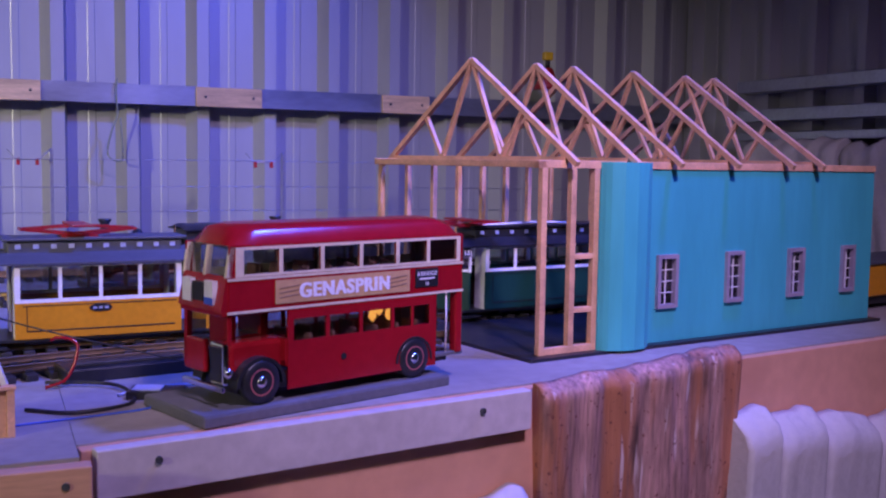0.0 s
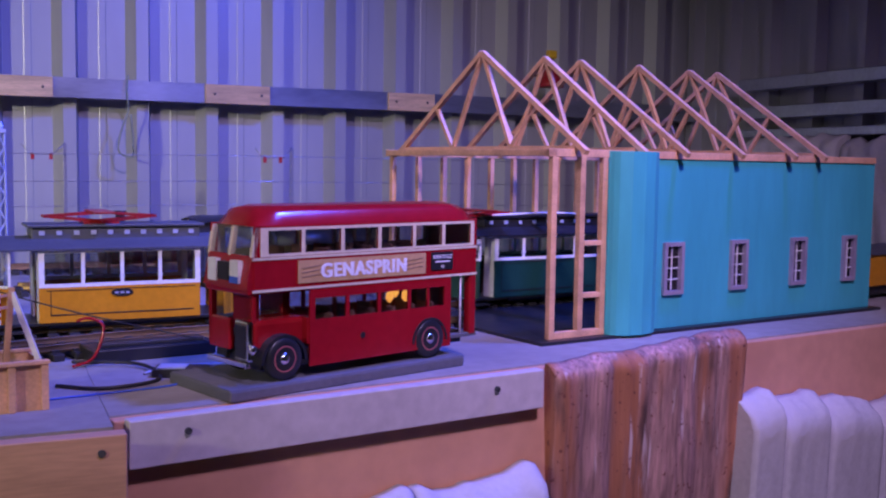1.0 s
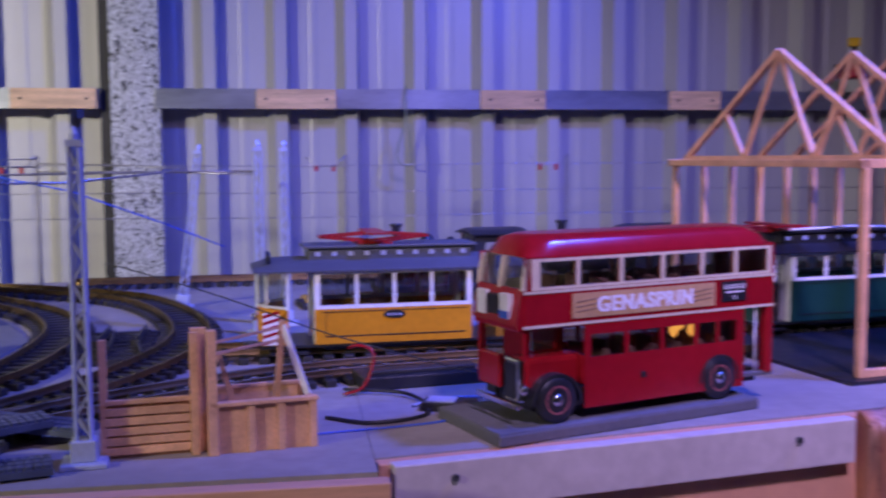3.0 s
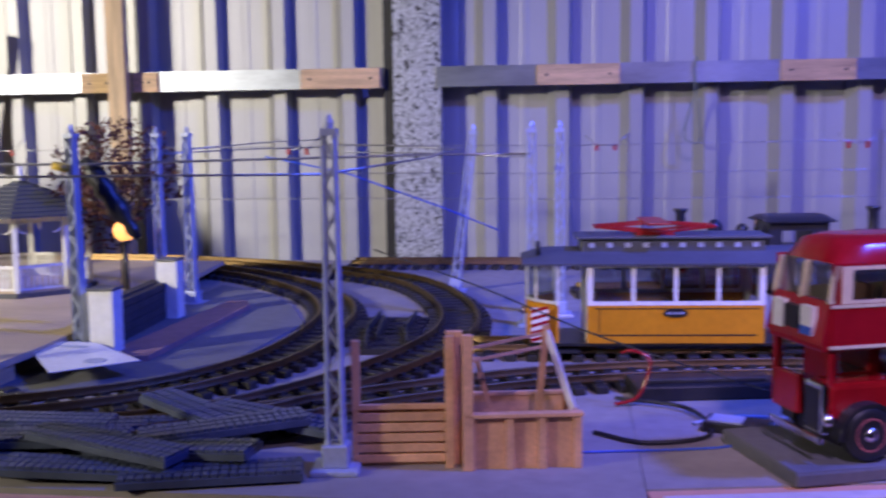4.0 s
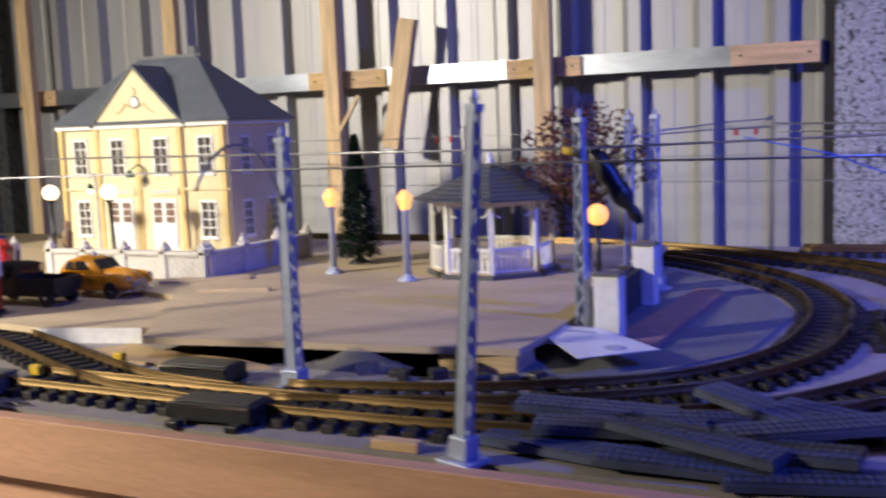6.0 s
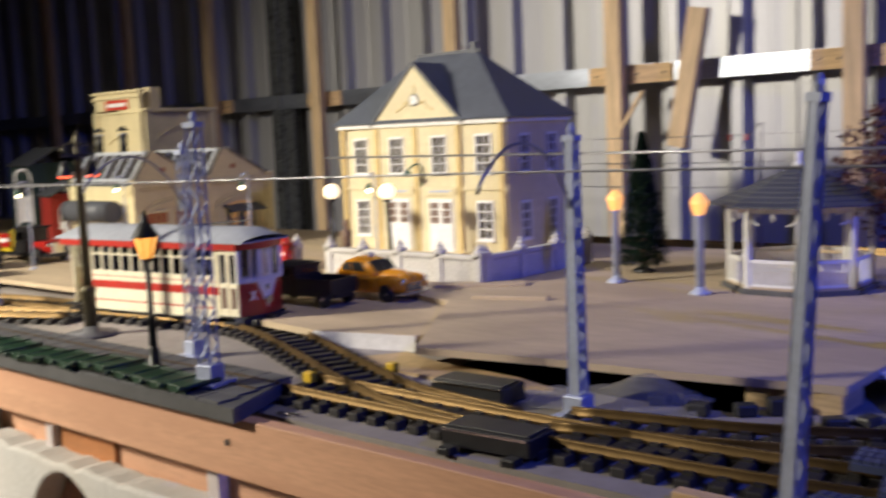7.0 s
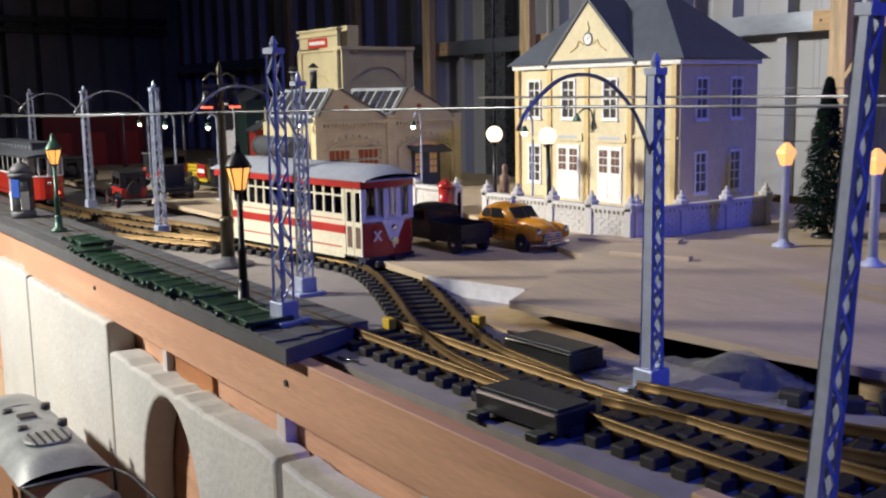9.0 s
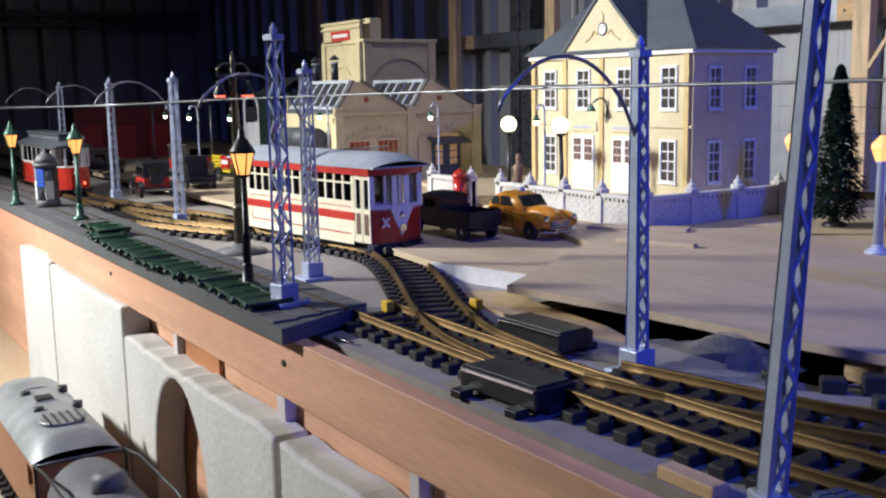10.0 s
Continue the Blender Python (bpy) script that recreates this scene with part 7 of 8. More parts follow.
    for y in (-0.012, 0.012):
        part("overrider", box(B(), (0.171, y - 0.0015, 0.009), (0.1745, y + 0.0015, 0.018), 0.0008), "chrome", bp)
    part("bumper", box(B(), (-0.004, -0.029, 0.012), (0.0, 0.029, 0.016), 0.0015), "chrome", t)
    part("roof_sign", ball(B(), (0.076, 0, 0.0655), 0.005, 12), "silver", t, "small pale roof lamp")
    for k in range(3):
        part("lettering_bar", box(B(), (0.066 + 0.001 * k, -0.0342, 0.031 - 0.0045 * k), (0.080 - 0.001 * k, -0.0328, 0.033 - 0.0045 * k)), MSEAM, t)
    return t


MSEAM = mat("dark_brown_line", (0.10, 0.04, 0.01), 0.5)
taxi(pose(-1.236, 1.1745, 0.0185, 0, 0, 2) @ Matrix.Diagonal((0.84, 0.86, 0.90, 1)))


def vintage(m, body, label, lorry=False, cargo=None, L=0.13):
    t = thing("vintage_car" if not lorry else "vintage_lorry", label, "car" if not lorry else "lorry", m, "vintage vehicles")
    part("chassis", box(B(), (0, -0.02, 0.012), (L, 0.02, 0.018), 0.001), "black", t)
    part("bonnet", box(B(), (L * 0.66, -0.012, 0.018), (L * 0.95, 0.012, 0.038), 0.003), body, t)
    part("radiator", box(B(), (L * 0.95, -0.012, 0.016), (L * 0.97, 0.012, 0.038), 0.001), "chrome", t)
    if not lorry:
        part("lower_body", box(B(), (L * 0.08, -0.024, 0.016), (L * 0.66, 0.024, 0.036), 0.003), body, t)
        part("cabin", row_wall(B(), L * 0.10, L * 0.64, 0.036, 0.060, -0.023, 0.023, [(L * 0.16, L * 0.36), (L * 0.40, L * 0.60)], 0.040, 0.054), "black", t)
        part("roof", box(B(), (L * 0.07, -0.025, 0.060), (L * 0.67, 0.025, 0.064), 0.002), "black", t)
        part("rear_window", box(B(), (L * 0.094, -0.012, 0.042), (L * 0.10, 0.012, 0.053)), "darkglass", t)
        part("spare_wheel", cyl(B(), (L * 0.05, 0, 0.034), (L * 0.08, 0, 0.034), 0.012, n=16), "black", t)
        part("bumper", box(B(), (-0.002, -0.026, 0.014), (0.002, 0.026, 0.0175), 0.001), "chrome", t)
    else:
        part("cab", row_wall(B(), L * 0.44, L * 0.66, 0.018, 0.062, -0.022, 0.022, [(L * 0.48, L * 0.62)], 0.040, 0.055), body if cargo is None else "black", t)
        part("cab_roof", box(B(), (L * 0.42, -0.024, 0.062), (L * 0.70, 0.024, 0.065), 0.001), "black", t)
        bed = part("load_bed", box(B(), (0, -0.026, 0.020), (L * 0.43, 0.026, 0.024)), cargo or body, t)
        for k in range(4):
            for y in (-0.026, 0.024):
                part("side_slat", box(B(), (0, y, 0.026 + k * 0.007), (L * 0.43, y + 0.002, 0.031 + k * 0.007)), cargo or body, bed)
        for x in (0.002, L * 0.2, L * 0.41):
            for y in (-0.027, 0.0255):
                part("stake", box(B(), (x, y, 0.022), (x + 0.003, y + 0.0015, 0.054)), cargo or body, bed)
    for s in (-1, 1):
        part("running_board", box(B(), (L * 0.25, s * 0.027 - 0.005, 0.013), (L * 0.72, s * 0.027 + 0.005, 0.0155)), "black", t)
        for x in (L * 0.17, L * 0.82):
            wheel(t, pose(x, s * 0.027, 0.0135, 0, 0, 0 if s > 0 else 180), 0.0135, 0.006, MCARRED if not lorry else "iron")
            bm = B()
            o = [(x + 0.0175 * math.cos(a), 0.0135 + 0.0165 * math.sin(a)) for a in [math.pi * (0.05 + 0.9 * k / 8) for k in range(9)]]
            i = [(x + 0.0155 * math.cos(a), 0.0135 + 0.0148 * math.sin(a)) for a in [math.pi * (0.05 + 0.9 * k / 8) for k in range(8, -1, -1)]]
            prism(bm, o + i, s * 0.027 - 0.005, s * 0.027 + 0.005, XZ)
            part("mudguard", bm, "black", t)
        part("headlamp", ball(B(), (L * 0.95, s * 0.016, 0.034), 0.0045, 10), "chrome", t)
    return t


vintage(pose(-1.985, 0.942, 0.0185, 0, 0, 174) @ Matrix.Scale(1.04, 4), MCARRED, "vintage red saloon car with black roof, seen from behind")
vintage(pose(-2.085, 1.062, 0.0185, 0, 0, 170), "black", "vintage black pick-up lorry parked in the street", True)
vintage(pose(-2.42, 1.115, 0.0185, 0, 0, 120) @ Matrix.Scale(1.2, 4), MCARRED, "vintage red delivery car further down the street")
yl = vintage(pose(-2.285, 1.185, 0.0185, 0, 0, 4) @ Matrix.Scale(1.1, 4), MCARRED, "yellow slat-sided lorry with red bonnet parked in street", True, MTRUCKY, 0.20)
sp = part("side_sign", box(B(), (0.046, -0.0290, 0.028), (0.085, -0.0272, 0.053), 0.0004), MCARRED, yl, "red sign panel with a pale mark")
part("lettering_bar", box(B(), (0.051, -0.0296, 0.037), (0.080, -0.0290, 0.044)), "white", sp)
vintage(pose(-2.60, 0.99, 0.0185, 0, 0, 150), "black", "dark vintage car with pale cab further down the street")


def pickup(m):
    """A solid-sided lorry; its tailboard faces local +x."""
    t = thing("vintage_lorry", "old black lorry with closed cab and low sides", "lorry", m, "vintage vehicles")
    part("chassis", box(B(), (-0.125, -0.018, 0.012), (0.0, 0.018, 0.018), 0.001), "black", t)
    bed = part("load_bed", box(B(), (-0.062, -0.025, 0.018), (0.0, 0.025, 0.021)), "black", t)
    for y in (-0.026, 0.024):
        part("side_board", box(B(), (-0.062, y, 0.018), (0.0, y + 0.002, 0.038), 0.0005), "black", bed)
    part("tailboard", box(B(), (-0.001, -0.026, 0.018), (0.0015, 0.026, 0.038), 0.0005), "black", bed)
    part("headboard", box(B(), (-0.064, -0.026, 0.018), (-0.062, 0.026, 0.042), 0.0005), "black", bed)
    part("cab", row_wall(B(), -0.102, -0.066, 0.018, 0.054, -0.024, 0.024, [(-0.098, -0.076)], 0.038, 0.049), "black", t)
    part("rear_light", box(B(), (-0.0662, -0.014, 0.040), (-0.0654, 0.014, 0.048), 0.0003), "glass", t)
    part("cab_roof", vault(B(), -0.104, -0.064, -0.024, 0.024, 0.054, 0.005, 0.001, 0.01), "black", t)
    part("bonnet", box(B(), (-0.132, -0.013, 0.018), (-0.102, 0.013, 0.038), 0.003), "black", t)
    for s in (-1, 1):
        for x in (-0.016, -0.118):
            wheel(t, pose(x, s * 0.023, 0.0125, 0, 0, 0 if s > 0 else 180), 0.0125, 0.006, "iron")
    return t


pickup(pose(-1.150, 1.101, 0.0185, 0, 0, 4))


def post_box(m):
    t = thing("pillar_box", "red round pillar post box with domed cap", "post box", m)
    part("base", lathe(B(), [(0.0125, 0), (0.0125, 0.004), (0.0105, 0.005)], n=18), "black", t)
    part("body", lathe(B(), [(0.0105, 0.004), (0.0105, 0.052)], n=18), MCARRED, t)
    part("cap", lathe(B(), [(0.0125, 0.052), (0.0125, 0.055), (0.009, 0.060), (0.004, 0.063), (0.001, 0.066)], n=18), MCARRED, t)
    part("slot", box(B(), (0.0085, -0.004, 0.044), (0.0112, 0.004, 0.0465)), "black", t)
    return t


post_box(pose(-1.462, 1.270, 0.0185))


def plain_figure(m, col, s=1.0):
    bm = B()
    lathe(bm, [(0.005 * s, 0), (0.006 * s, 0.02 * s), (0.008 * s, 0.045 * s), (0.009 * s, 0.055 * s), (0.003 * s, 0.060 * s), (0.0045 * s, 0.066 * s), (0.004 * s, 0.072 * s), (0.001 * s, 0.075 * s)], n=10)
    return tagged(part("figurine", bm, col, None, "", m), "small plain brown painted figurine on the street", "figurine", "figurines")


MFIG = mat("brown_figure", (0.22, 0.13, 0.08), 0.6)
plain_figure(pose(-1.365, 1.315, 0.035), MFIG)
plain_figure(pose(-1.53, 1.23, 0.0185), MFIG, 0.8)

# ---- cream and red tram ----
MTRCREAM = mat("cream_tram", (0.76, 0.70, 0.53), 0.4, 0, 0.05, 14)
MTRROOF = mat("blue_grey_roof", (0.33, 0.35, 0.40), 0.5, 0, 0.08, 14)
MNAVY = mat("navy_skirt", (0.02, 0.022, 0.05), 0.4)
MTRED = mat("tram_red_band", (0.44, 0.03, 0.02), 0.35)
tr = tram("cream and red single-deck tram with blue-grey roof on the curve", pose(-1.535, 0.915, 0.0, 0, 0, 7), 0.36, 0.076, 0.045, 13, MTRCREAM, MTRCREAM, MTRROOF, zs=(0.024, 0.070, 0.074, 0.118), roof_h=0.016, clerestory=False, trim=MTRED)
for y in (-0.001, 0.0755):
    part("red_stripe", box(B(), (0.045, y, 0.050), (0.315, y + 0.0015, 0.060)), MTRED, tr)
    part("red_stripe", box(B(), (0.004, y - 0.003 if y < 0 else y, 0.1075), (0.352, y + 0.0015 if y < 0 else y + 0.0045, 0.1158)), MTRED, tr)
    for x in (0.318, 0.335):
        d = part("door", row_wall(B(), x, x + 0.0155, 0.024, 0.108, y - 0.0004, y + 0.001, [(x + 0.003, x + 0.0125)], 0.066, 0.102), MTRCREAM, tr)
        part("door_pane", box(B(), (x + 0.003, y + 0.0002, 0.066), (x + 0.0125, y + 0.0008, 0.102)), "darkglass", d)
        part("door_pane", box(B(), (x + 0.003, y - 0.0008, 0.034), (x + 0.0125, y - 0.0004, 0.060)), "interior", d)
for y in (-0.0009, 0.0755):
    part("transom", box(B(), (0.045, y, 0.0955), (0.315, y + 0.0013, 0.0978)), MTRCREAM, tr)
    part("skirt", box(B(), (0.047, y, 0.0195), (0.313, y + 0.0012, 0.0240)), MTRCREAM, tr)
fe = part("front_end", B(), MTRCREAM, tr)
n = 8
out = [(0.352 + 0.010 * math.sin(math.pi * k / n), 0.001 + 0.074 * k / n) for k in range(n + 1)]
part("front_dash", prism(B(), out + [(0.348, 0.075), (0.348, 0.001)], 0.024, 0.066), MTRED, fe)
bm = B()
prism(bm, [(0.020, 0.068), (0.056, 0.068), (0.038, 0.032)], 0.3615, 0.3632, Matrix(((0, 0, 1, 0), (1, 0, 0, 0), (0, 1, 0, 0), (0, 0, 0, 1))))
part("vee_panel", bm, "white", fe)
part("front_skirt", prism(B(), [(x + 0.001, y) for x, y in out] + [(0.340, 0.075), (0.340, 0.001)], 0.011, 0.024), MNAVY, fe)
part("upper_band", prism(B(), out + [(0.348, 0.075), (0.348, 0.001)], 0.1075, 0.1158), MTRED, fe)
for k in (0, 3, 5, 8):
    part("front_post", box(B(), (out[k][0] - 0.002, out[k][1] - 0.0036, 0.066), (out[k][0], out[k][1] + 0.0036, 0.106)), "white", fe)
part("front_rail", prism(B(), out + [(0.350, 0.075), (0.350, 0.001)], 0.064, 0.071), "white", fe)
part("front_lamp", cyl(B(), (0.361, 0.038, 0.042), (0.366, 0.038, 0.042), 0.005, n=14), "chrome", fe)
xb = part("route_letter", box(B(), (0.359, 0.010, 0.042), (0.3598, 0.020, 0.058)), MTRED, fe)
text_on("X", 0.016, xb, pose(0.3605, 0.015, 0.044, 90, 0, 90), "white_letter", 0.0006)
part("trolley_base", box(B(), (0.20, 0.028, 0.125), (0.26, 0.048, 0.130), 0.001), "iron", tr)
part("trolley_pole", bar(B(), (0.21, 0.036, 0.132), (0.34, 0.038, 0.142), 0.002), "iron", tr)
for y in (0.024, 0.052):
    part("roof_board", box(B(), (0.18, y - 0.002, 0.126), (0.335, y + 0.002, 0.128)), "iron", tr)
part("fender", box(B(), (0.362, 0.008, 0.012), (0.368, 0.068, 0.020), 0.001), "iron", tr)

# ---- red tram far along the line ----
MREDT = mat("tram_bright_red", (0.50, 0.03, 0.015), 0.3)
rt = tram("red and white tram with grey roof standing by the kerb", pose(-2.62, 0.817, 0.0, 0, 0, 0.5), 0.37, 0.07, 0.045, 6, MREDT, "white", "roofgrey", zs=(0.022, 0.066, 0.070, 0.108))
part("roof_lamp", ball(B(), (0.365, 0.05, 0.124), 0.008, 12), "white", rt)
part("tail_lamp", ball(B(), (0.372, 0.052, 0.034), 0.0028, 8), MREDGLOW, rt)


def advert_column(m):
    t = thing("advertising_column", "round advertising pillar with poster patches and domed cap", "advertising column", m)
    part("base", lathe(B(), [(0.021, 0), (0.021, 0.010), (0.019, 0.012)], n=20), "grey_plastic", t)
    part("drum", lathe(B(), [(0.018, 0.010), (0.018, 0.070)], n=20), "grey_plastic", t)
    part("cornice", lathe(B(), [(0.0215, 0.070), (0.022, 0.075), (0.019, 0.077)], n=20), "grey_plastic", t)
    part("dome", lathe(B(), [(0.019, 0.076), (0.017, 0.085), (0.010, 0.092), (0.003, 0.095), (0.003, 0.101), (0.001, 0.104)], n=20), "grey_plastic", t)
    cols = ["white", "black", MCARRED, "white", "black", "silver", "white", MBLUE]
    for k in range(8):
        a = k * 45
        part("poster", box(B(), (0.0166, -0.0068, 0.014 + 0.022 * (k % 2)), (0.0190, 0.0068, 0.046 + 0.022 * (k % 2))), cols[k], t, m=pose(0, 0, 0, 0, 0, a))
    return t


advert_column(pose(-1.985, 0.745, 0.0185))

# ---- far buildings ----
MBARN = mat("barn_red", (0.34, 0.025, 0.018), 0.6, 0, 0.1, 20)


def far_shed(m, W, D, H, col, label):
    t = thing("model_shed", label, "model building", m, "far buildings")
    part("wall", box(B(), (0, 0, 0), (W, D, H)), col, t)
    bm = B()
    prism(bm, [(-0.008, H - 0.004), (W / 2, H + W * 0.28), (W + 0.008, H - 0.004), (W + 0.004, H - 0.008), (W / 2, H + W * 0.28 - 0.006), (-0.004, H - 0.008)], -0.008, D + 0.008, XZ)
    part("roof", bm, "roofgrey", t)
    for x in (W * 0.28, W * 0.72):
        model_window(t, pose(x, -0.0006, H * 0.35), W * 0.16, H * 0.32, 2, 2)
    return t


far_shed(pose(-2.46, 1.40, 0.018, 0, 0, 75), 0.10, 0.10, 0.12, MBARN, "small dark red wooden house with white-framed windows")
fs = thing("model_shed", "wide dark red flat-topped shed at the far end", "model building", pose(-3.25, 1.09, 0.018, 0, 0, 90), "far buildings")
part("wall", box(B(), (0, 0, 0), (0.30, 0.18, 0.155), 0.001), mat("deep_barn_red", (0.17, 0.014, 0.012), 0.6, 0, 0.3, 14), fs)
part("roof", box(B(), (-0.006, -0.006, 0.155), (0.306, 0.186, 0.162), 0.001), "roofgrey", fs)
for x in (0.05, 0.15, 0.25):
    part("door", box(B(), (x - 0.03, -0.0015, 0.0), (x + 0.03, 0.0, 0.10)), MBARN, fs)
far_shed(pose(-2.78, 1.52, 0.018, 0, 0, 88), 0.15, 0.12, 0.19, mat("teal_brick", (0.03, 0.06, 0.055), 0.6), "dark green model house behind the depot")
slim = thing("slim_pole", "thin grey pole standing at the far end of the street", "pole", pose(-3.155, 1.295, 0.018), "far poles")
part("shaft", cyl(B(), (0, 0, 0), (0, 0, 0.16), 0.0035, 0.003, 8), "wire", slim)
part("foot", lathe(B(), [(0.010, 0), (0.009, 0.003), (0.004, 0.005)], n=10), "iron", slim)
for x, y in ((-2.88, 1.375), (-3.34, 1.18), (-3.35, 1.04), (-3.05, 1.33)):
    copy_thing(slim, pose(x, y, 0.018))
tp = thing("signal_gantry", "tall narrow white signboard tower in the street", "signboard", pose(-2.36, 1.285, 0.018, 0, 0, 65) @ Matrix.Diagonal((0.75, 1, 1.03, 1)))
for x in (-0.02, 0.02):
    part("leg", box(B(), (x - 0.003, -0.003, 0), (x + 0.003, 0.003, 0.16), 0.0005), "white", tp)
part("panel", box(B(), (-0.017, -0.002, 0.065), (0.017, 0.002, 0.12)), "white", tp)
part("head_board", box(B(), (-0.02, -0.003, 0.125), (0.02, 0.003, 0.155)), "black", tp)
part("arch_top", tube(B(), [(0.02 * math.cos(a), 0, 0.16 + 0.018 * math.sin(a)) for a in [math.pi * k / 10 for k in range(11)]], 0.003), "white", tp)


# ---- overhead wires and back posts ----
def wire(label, pts, r=0.0012, material="wire"):
    return tagged(part("overhead_wire", tube(B(), pts, r, 6), material), label, "wire", "overhead wires")


wire("taut silver contact wire over the front track", [(-3.2, 0.76, 0.184), (-2.42, 0.75, 0.188), (-1.58, 0.745, 0.196), (-1.135, 0.755, 0.204), (-0.632, 0.78, 0.210), (-0.30, 0.80, 0.211), (-0.074, 0.805, 0.211)], 0.0010)
wire("contact wire over the street track", [(-3.2, 0.80, 0.186), (-2.03, 0.79, 0.192), (-1.3, 0.80, 0.201)], 0.0009)
wire("contact wire from the front mast over the curves", [(-0.074, 0.805, 0.212), (-0.06, 1.20, 0.213), (-0.085, 1.61, 0.214)], 0.0010)
wire("blue-grey wire over the inside curve", [(-1.3, 1.22, 0.212), (-0.435, 1.15, 0.210), (-0.05, 1.40, 0.212), (0.042, 1.36, 0.212)], 0.0016)
for k, (a, b) in enumerate((((-0.465, 1.43, 0.215), (-0.345, 1.86, 0.216)), ((-0.345, 1.86, 0.222), (-0.075, 1.63, 0.214)), ((-0.445, 1.49, 0.220), (-0.345, 1.86, 0.230)), ((-0.345, 1.86, 0.208), (0.04, 1.38, 0.208)))):
    wire("thin contact wire between the curve masts", [a, tuple((p + q) / 2 + (0.002 if i == 2 else 0) for i, (p, q) in enumerate(zip(a, b))), b], 0.0011)
wire("slack blue wire dropping from the catenary", [(-0.32, 1.45, 0.21), (-0.22, 1.50, 0.185), (-0.10, 1.6, 0.13), (-0.02, 1.66, 0.09)], 0.0012, MBLUE)
for z, y in ((0.216, 1.96), (0.165, 1.98), (0.118, 1.98)):
    wire("thin wire along the back of the layout", [(-1.9 + k * 0.4, y, z + 0.002 * math.sin(k * 2.2)) for k in range(9)], 0.0009)


def back_post(m):
    t = thing("back_post", "slim pale post with red insulators on wire arms", "post", m, "back posts")
    part("post", box(B(), (-0.0032, -0.003, 0), (0.0032, 0.003, 0.235), 0.0006), "wire", t)
    part("foot", box(B(), (-0.012, -0.010, 0), (0.012, 0.010, 0.004), 0.0006), "silver", t)
    part("arm", tube(B(), [(0.0, -0.004, 0.235), (-0.02, -0.004, 0.214), (-0.06, -0.004, 0.214), (-0.075, -0.004, 0.232)], 0.0011), "wire", t)
    for x in (-0.024, -0.056):
        part("insulator", box(B(), (x - 0.003, -0.008, 0.204), (x + 0.003, -0.001, 0.216), 0.0008), MPANTO, t)
    return t


bp = back_post(pose(0.19, 1.97, 0))
for x in (0.62, -0.345, -0.95, -1.5):
    copy_thing(bp, pose(x, 1.96 if x != -0.345 else 1.86, 0))

# cord hanging from the wall rail
tagged(part("hanging_cord", tube(B(), spline([(0.335, 2.226, 0.385), (0.333, 2.222, 0.35), (0.335, 2.225, 0.31), (0.322, 2.225, 0.27), (0.315, 2.225, 0.225), (0.335, 2.225, 0.212), (0.345, 2.225, 0.22), (0.340, 2.225, 0.31)], 0.01), 0.0022), mat("green_grey_cord", (0.22, 0.25, 0.2), 0.8)),
       "frayed green-grey cord knotted on the wall rail", "cord")
hk = thing("red_bulb_holder", "red conical bulb holder on a yellow plug before the wall", "bulb holder", pose(1.33, 2.16, 0.40))
part("cone", lathe(B(), [(0.034, 0), (0.028, 0.012), (0.013, 0.050), (0.011, 0.052)], n=16), MPANTO, hk)
part("stem", cyl(B(), (0, 0, 0.05), (0, 0, 0.072), 0.006, n=10), "black", hk)
part("plug", box(B(), (-0.012, -0.008, 0.070), (0.012, 0.008, 0.090), 0.003), "tape_yellow", hk)
part("bracket", box(B(), (-0.004, 0.0, 0.03), (0.004, 0.075, 0.038)), "black", hk)
for k, (y, w, top, sd) in enumerate(((1.05, 0.30, 0.29, 8.0), (1.36, 0.28, 0.275, 9.0), (1.65, 0.30, 0.285, 10.0))):
    tagged(rugged_slab("foam_rock", "crumpled white foam rock face against the end wall", "foam rock", pose(1.80, y + w, top, 0, 0, -90), w, 0.30, 0.05, "foam", 0.02, 0.012, sd, 26, 22), group="foam rocks")
bw = thing("goods_wagon", "orange-brown goods wagon behind the timber shed", "wagon", R @ pose(1.22, 0.15, 0, 0, 0, 4))
part("body", box(B(), (0, 0, 0.022), (0.16, 0.075, 0.075), 0.002), "yellow", bw)
part("roof", vault(B(), 0, 0.16, 0, 0.075, 0.075, 0.010), "roofgrey", bw)
part("underframe", box(B(), (0.004, 0.008, 0.008), (0.156, 0.067, 0.022)), "black", bw)


# ---- foam rock face and lower deck at the front ----
def foam_panel(x0, x1, top, label, hole=None):
    bm = B()
    y0, y1, zb = 0.697, 0.7335, -0.299
    n = max(4, int((x1 - x0) / 0.02))
    rnd = random.Random(int(abs(x0) * 1000))
    tops = [top + rnd.uniform(-0.003, 0.003) for _ in range(n + 1)]
    if hole is None:
        poly = [(x0, zb), (x1, zb)] + [(x1 - (x1 - x0) * k / n, tops[k]) for k in range(n + 1)]
    else:
        hx, hw, ht = hole
        arc = [(hx + hw * math.cos(a), ht - hw * 1.5 + hw * 1.5 * math.sin(a)) for a in [math.pi * k / 14 for k in range(15)]]
        poly = [(x0, zb), (hx - hw, zb)] + arc[::-1] + [(hx + hw, zb), (x1, zb)] + [(x1 - (x1 - x0) * k / n, tops[k]) for k in range(n + 1)]
    prism(bm, poly, y0, y1, XZ)
    ob = part("foam_slab", bm, "foam")
    bv = ob.modifiers.new("worn_edge", "BEVEL")
    bv.width, bv.segments = 0.004, 2
    return tagged(ob, label, "foam slab", "foam slabs")


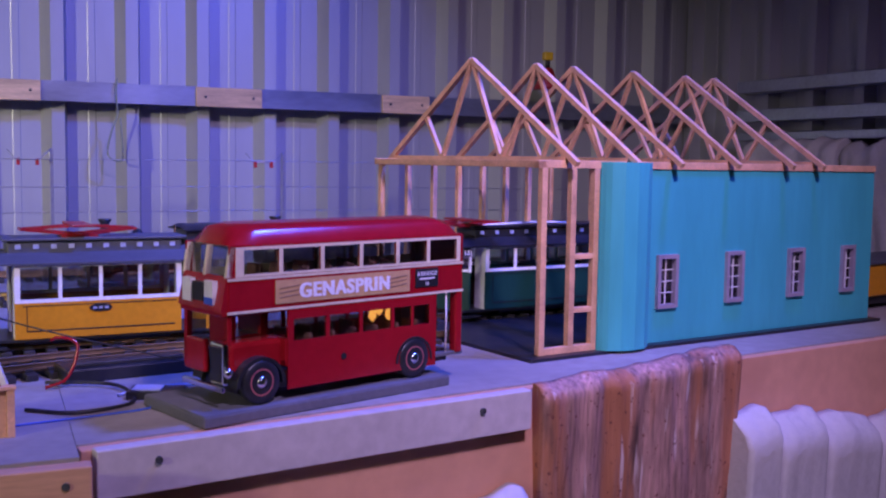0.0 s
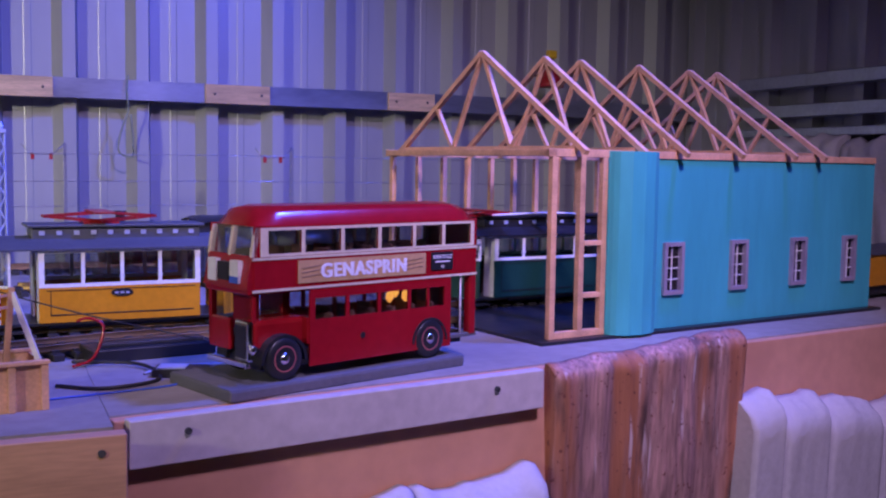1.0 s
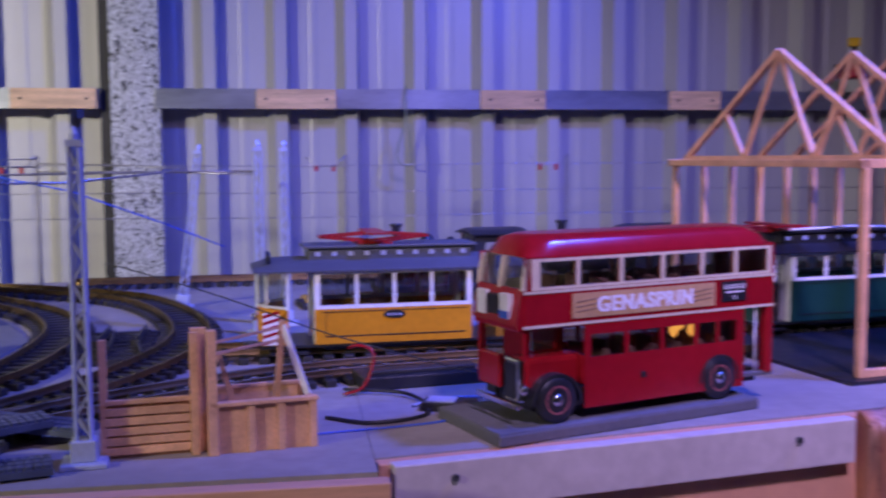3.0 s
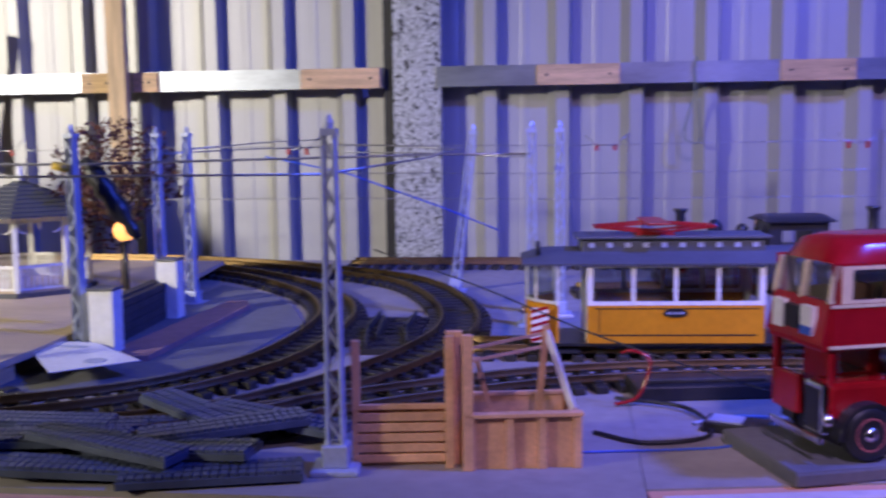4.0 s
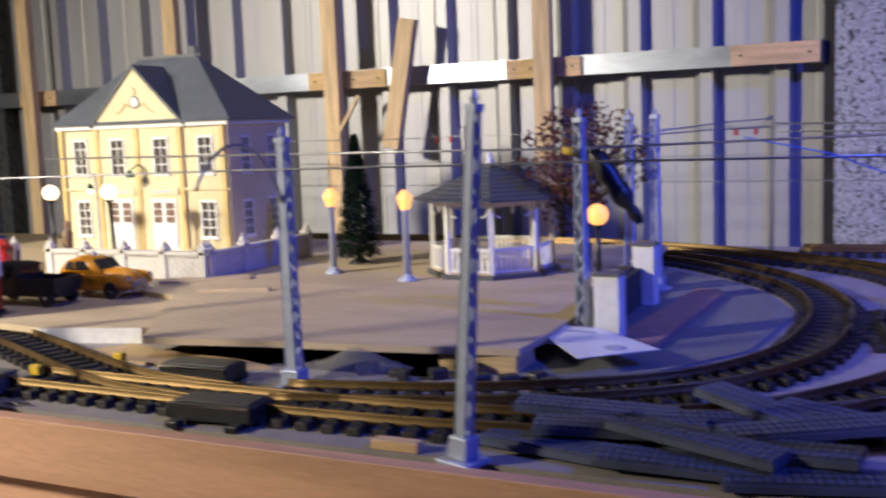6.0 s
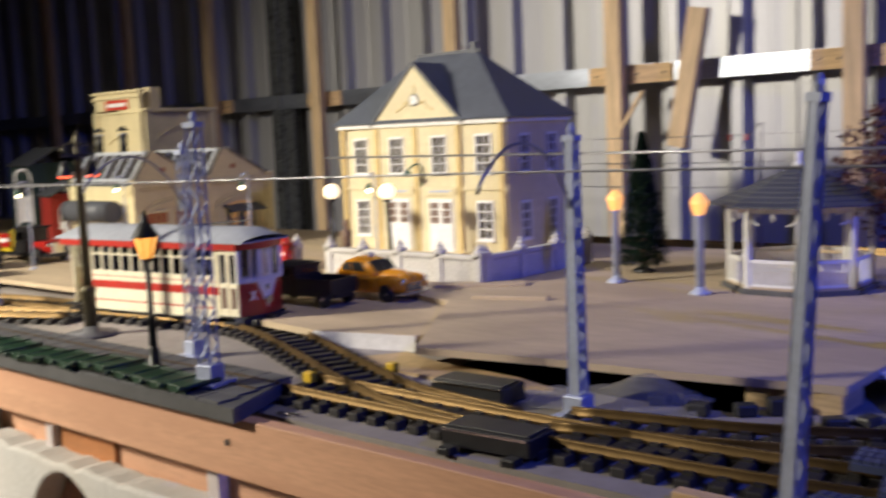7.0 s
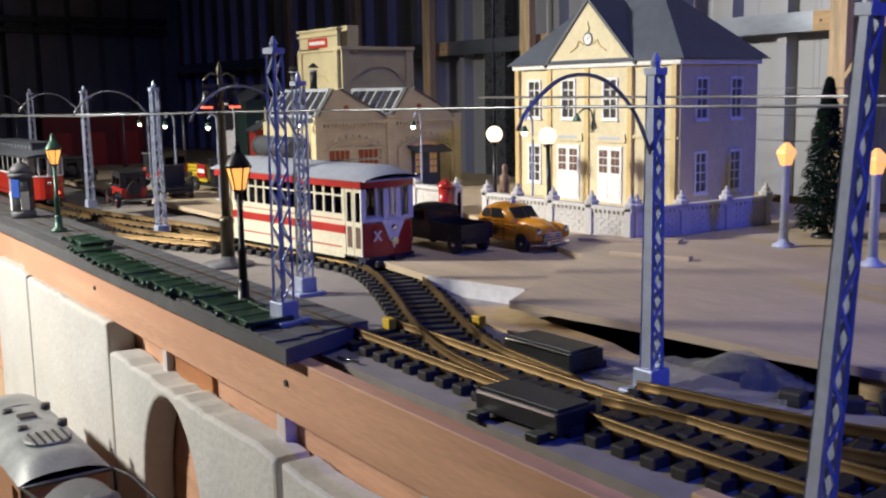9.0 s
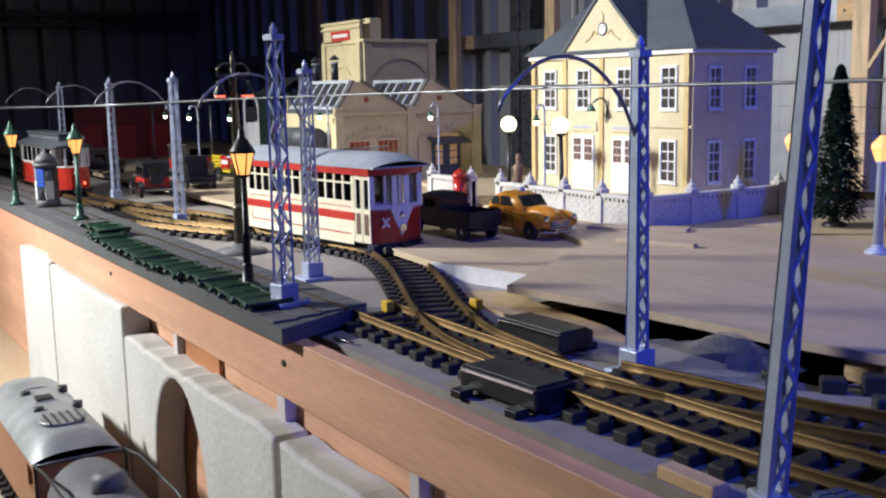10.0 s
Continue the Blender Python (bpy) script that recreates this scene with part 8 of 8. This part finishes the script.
foam_panel(-2.02, -1.786, -0.050, "white foam rock panel below the layout edge")
foam_panel(-1.780, -1.372, -0.052, "white foam rock panel below the layout edge")
foam_panel(-1.368, -0.900, -0.088, "white foam rock panel with an arched tunnel mouth", (-1.170, 0.090, -0.100))
foam_panel(-0.888, -0.455, -0.090, "white foam rock panel below the turnouts")
foam_panel(-0.450, -0.05, -0.090, "white foam rock panel below the front track")
tagged(part("tunnel_lining", box(B(), (-1.150, 0.7335, -0.299), (-1.125, 0.7345, -0.13)), "pine_x"), "plywood lining seen through the tunnel mouth", "lining", kind="structure")
for x, w in ((-1.435, 0.018), (-1.238, 0.014), (-0.937, 0.018), (-0.70, 0.014)):
    tagged(part("batten", box(B(), (x - w / 2, 0.722, -0.104), (x + w / 2, 0.7348, -0.053), 0.001), "white_board"), "short pale batten behind the foam panels", "batten", "battens", "structure")
tagged(part("inset_panel", box(B(), (-1.230, 0.730, -0.125), (-1.117, 0.7345, -0.053), 0.0006), "orange_ply"), "orange board showing in the gap above the tunnel", "panel", kind="structure")
tagged(part("lower_shelf", box(B(), (-3.0, 0.30, -0.315), (0.1, 0.733, -0.30)), "street"), "lower plywood shelf carrying a second line", "shelf", kind="structure")
track("lower-level track below the foam panels", [(-2.6, 0.593), (-1.6, 0.593), (-0.9, 0.593), (-0.2, 0.593)], -0.30)


def box_loco(m):
    t = thing("diesel_locomotive", "weathered locomotive with ribbed grey roof on the lower line", "locomotive", m)
    L, W = 0.30, 0.09
    part("frame", box(B(), (0, 0.006, 0.020), (L, W - 0.006, 0.034), 0.001), "black", t)
    part("body", row_wall(B(), 0.0, L, 0.034, 0.115, 0, W, [(0.02, 0.05), (0.25, 0.28)], 0.075, 0.10), mat("rust_brown", (0.28, 0.13, 0.06), 0.55, 0, 0.15, 30), t)
    rf = part("roof", vault(B(), 0, L, 0, W, 0.115, 0.024, 0.004, 0.03, 3.0), MROOFW, t, "weathered grey roof")
    for x in (0.08, 0.15, 0.22):
        part("roof_seam", tube(B(), spline([(x, 0.002, 0.118), (x, 0.02, 0.134), (x, W / 2, 0.1398), (x, W - 0.02, 0.134), (x, W - 0.002, 0.118)], 0.008), 0.0012), MROOFW, rf)
    part("fan_grille", lathe(B(), [(0.026, 0.138), (0.027, 0.1415), (0.022, 0.1415)], (0.235, W / 2, 0), 20), MROOFW, rf)
    for k in range(5):
        part("fan_bar", box(B(), (0.213, W / 2 - 0.018 + k * 0.009, 0.1405), (0.257, W / 2 - 0.0155 + k * 0.009, 0.1425)), "iron", rf)
    for x, y in ((0.10, 0.03), (0.10, 0.075), (0.18, 0.03), (0.18, 0.075)):
        part("exhaust", lathe(B(), [(0.006, 0.134), (0.006, 0.142), (0.004, 0.142)], (x, y, 0), 12), "iron", rf)
    part("roof_hatch", box(B(), (0.125, W / 2 - 0.010, 0.138), (0.145, W / 2 + 0.010, 0.142), 0.0008), "iron", rf)
    for x in (0.06, 0.11, 0.19, 0.24):
        for y in (W / 2 - 0.0225, W / 2 + 0.0225):
            part("wheel", cyl(B(), (x, y - 0.002, 0.028), (x, y + 0.002, 0.028), 0.0125, n=16), "iron", t)
    return t


MROOFW = mat("weathered_roof", (0.29, 0.30, 0.30), 0.42, 0.1, 0.25, 25, 0.05, stain=(0.30, 0.30, 0.29))
box_loco(pose(-1.535, 0.558, -0.30, 0, 0, 0))


def tank_wagon(m):
    t = thing("tank_wagon", "dark tank wagon with handrails behind the locomotive", "wagon", m)
    part("frame", box(B(), (0, 0.010, 0.020), (0.24, 0.095, 0.030), 0.001), "black", t)
    part("tank", lathe(B(), [(0.01, 0.0), (0.035, 0.004), (0.043, 0.012), (0.043, 0.208), (0.035, 0.216), (0.01, 0.220)], (0, 0, 0), 24, pose(0.01, 0.0525, 0.082, 0, 90, 0)), "grey_plastic", t)
    part("dome", lathe(B(), [(0.018, 0.12), (0.018, 0.136), (0.010, 0.141)], (0.12, 0.0525, 0), 16), "grey_plastic", t)
    for y in (0.004, 0.101):
        part("handrail", tube(B(), [(0.0, y, 0.03), (0.0, y, 0.118), (0.06, y, 0.128), (0.18, y, 0.128), (0.24, y, 0.118), (0.24, y, 0.03)], 0.0018), "black", t)
    for x in (0.0, 0.24):
        part("end_rail", tube(B(), [(x, 0.004, 0.118), (x, 0.101, 0.118)], 0.0018), "black", t)
    for x in (0.05, 0.19):
        for y in (0.03, 0.075):
            part("wheel", cyl(B(), (x, y - 0.002, 0.028), (x, y + 0.002, 0.028), 0.0125, n=16), "iron", t)
    return t


tank_wagon(pose(-1.215, 0.550, -0.30, 0, 0, 0))
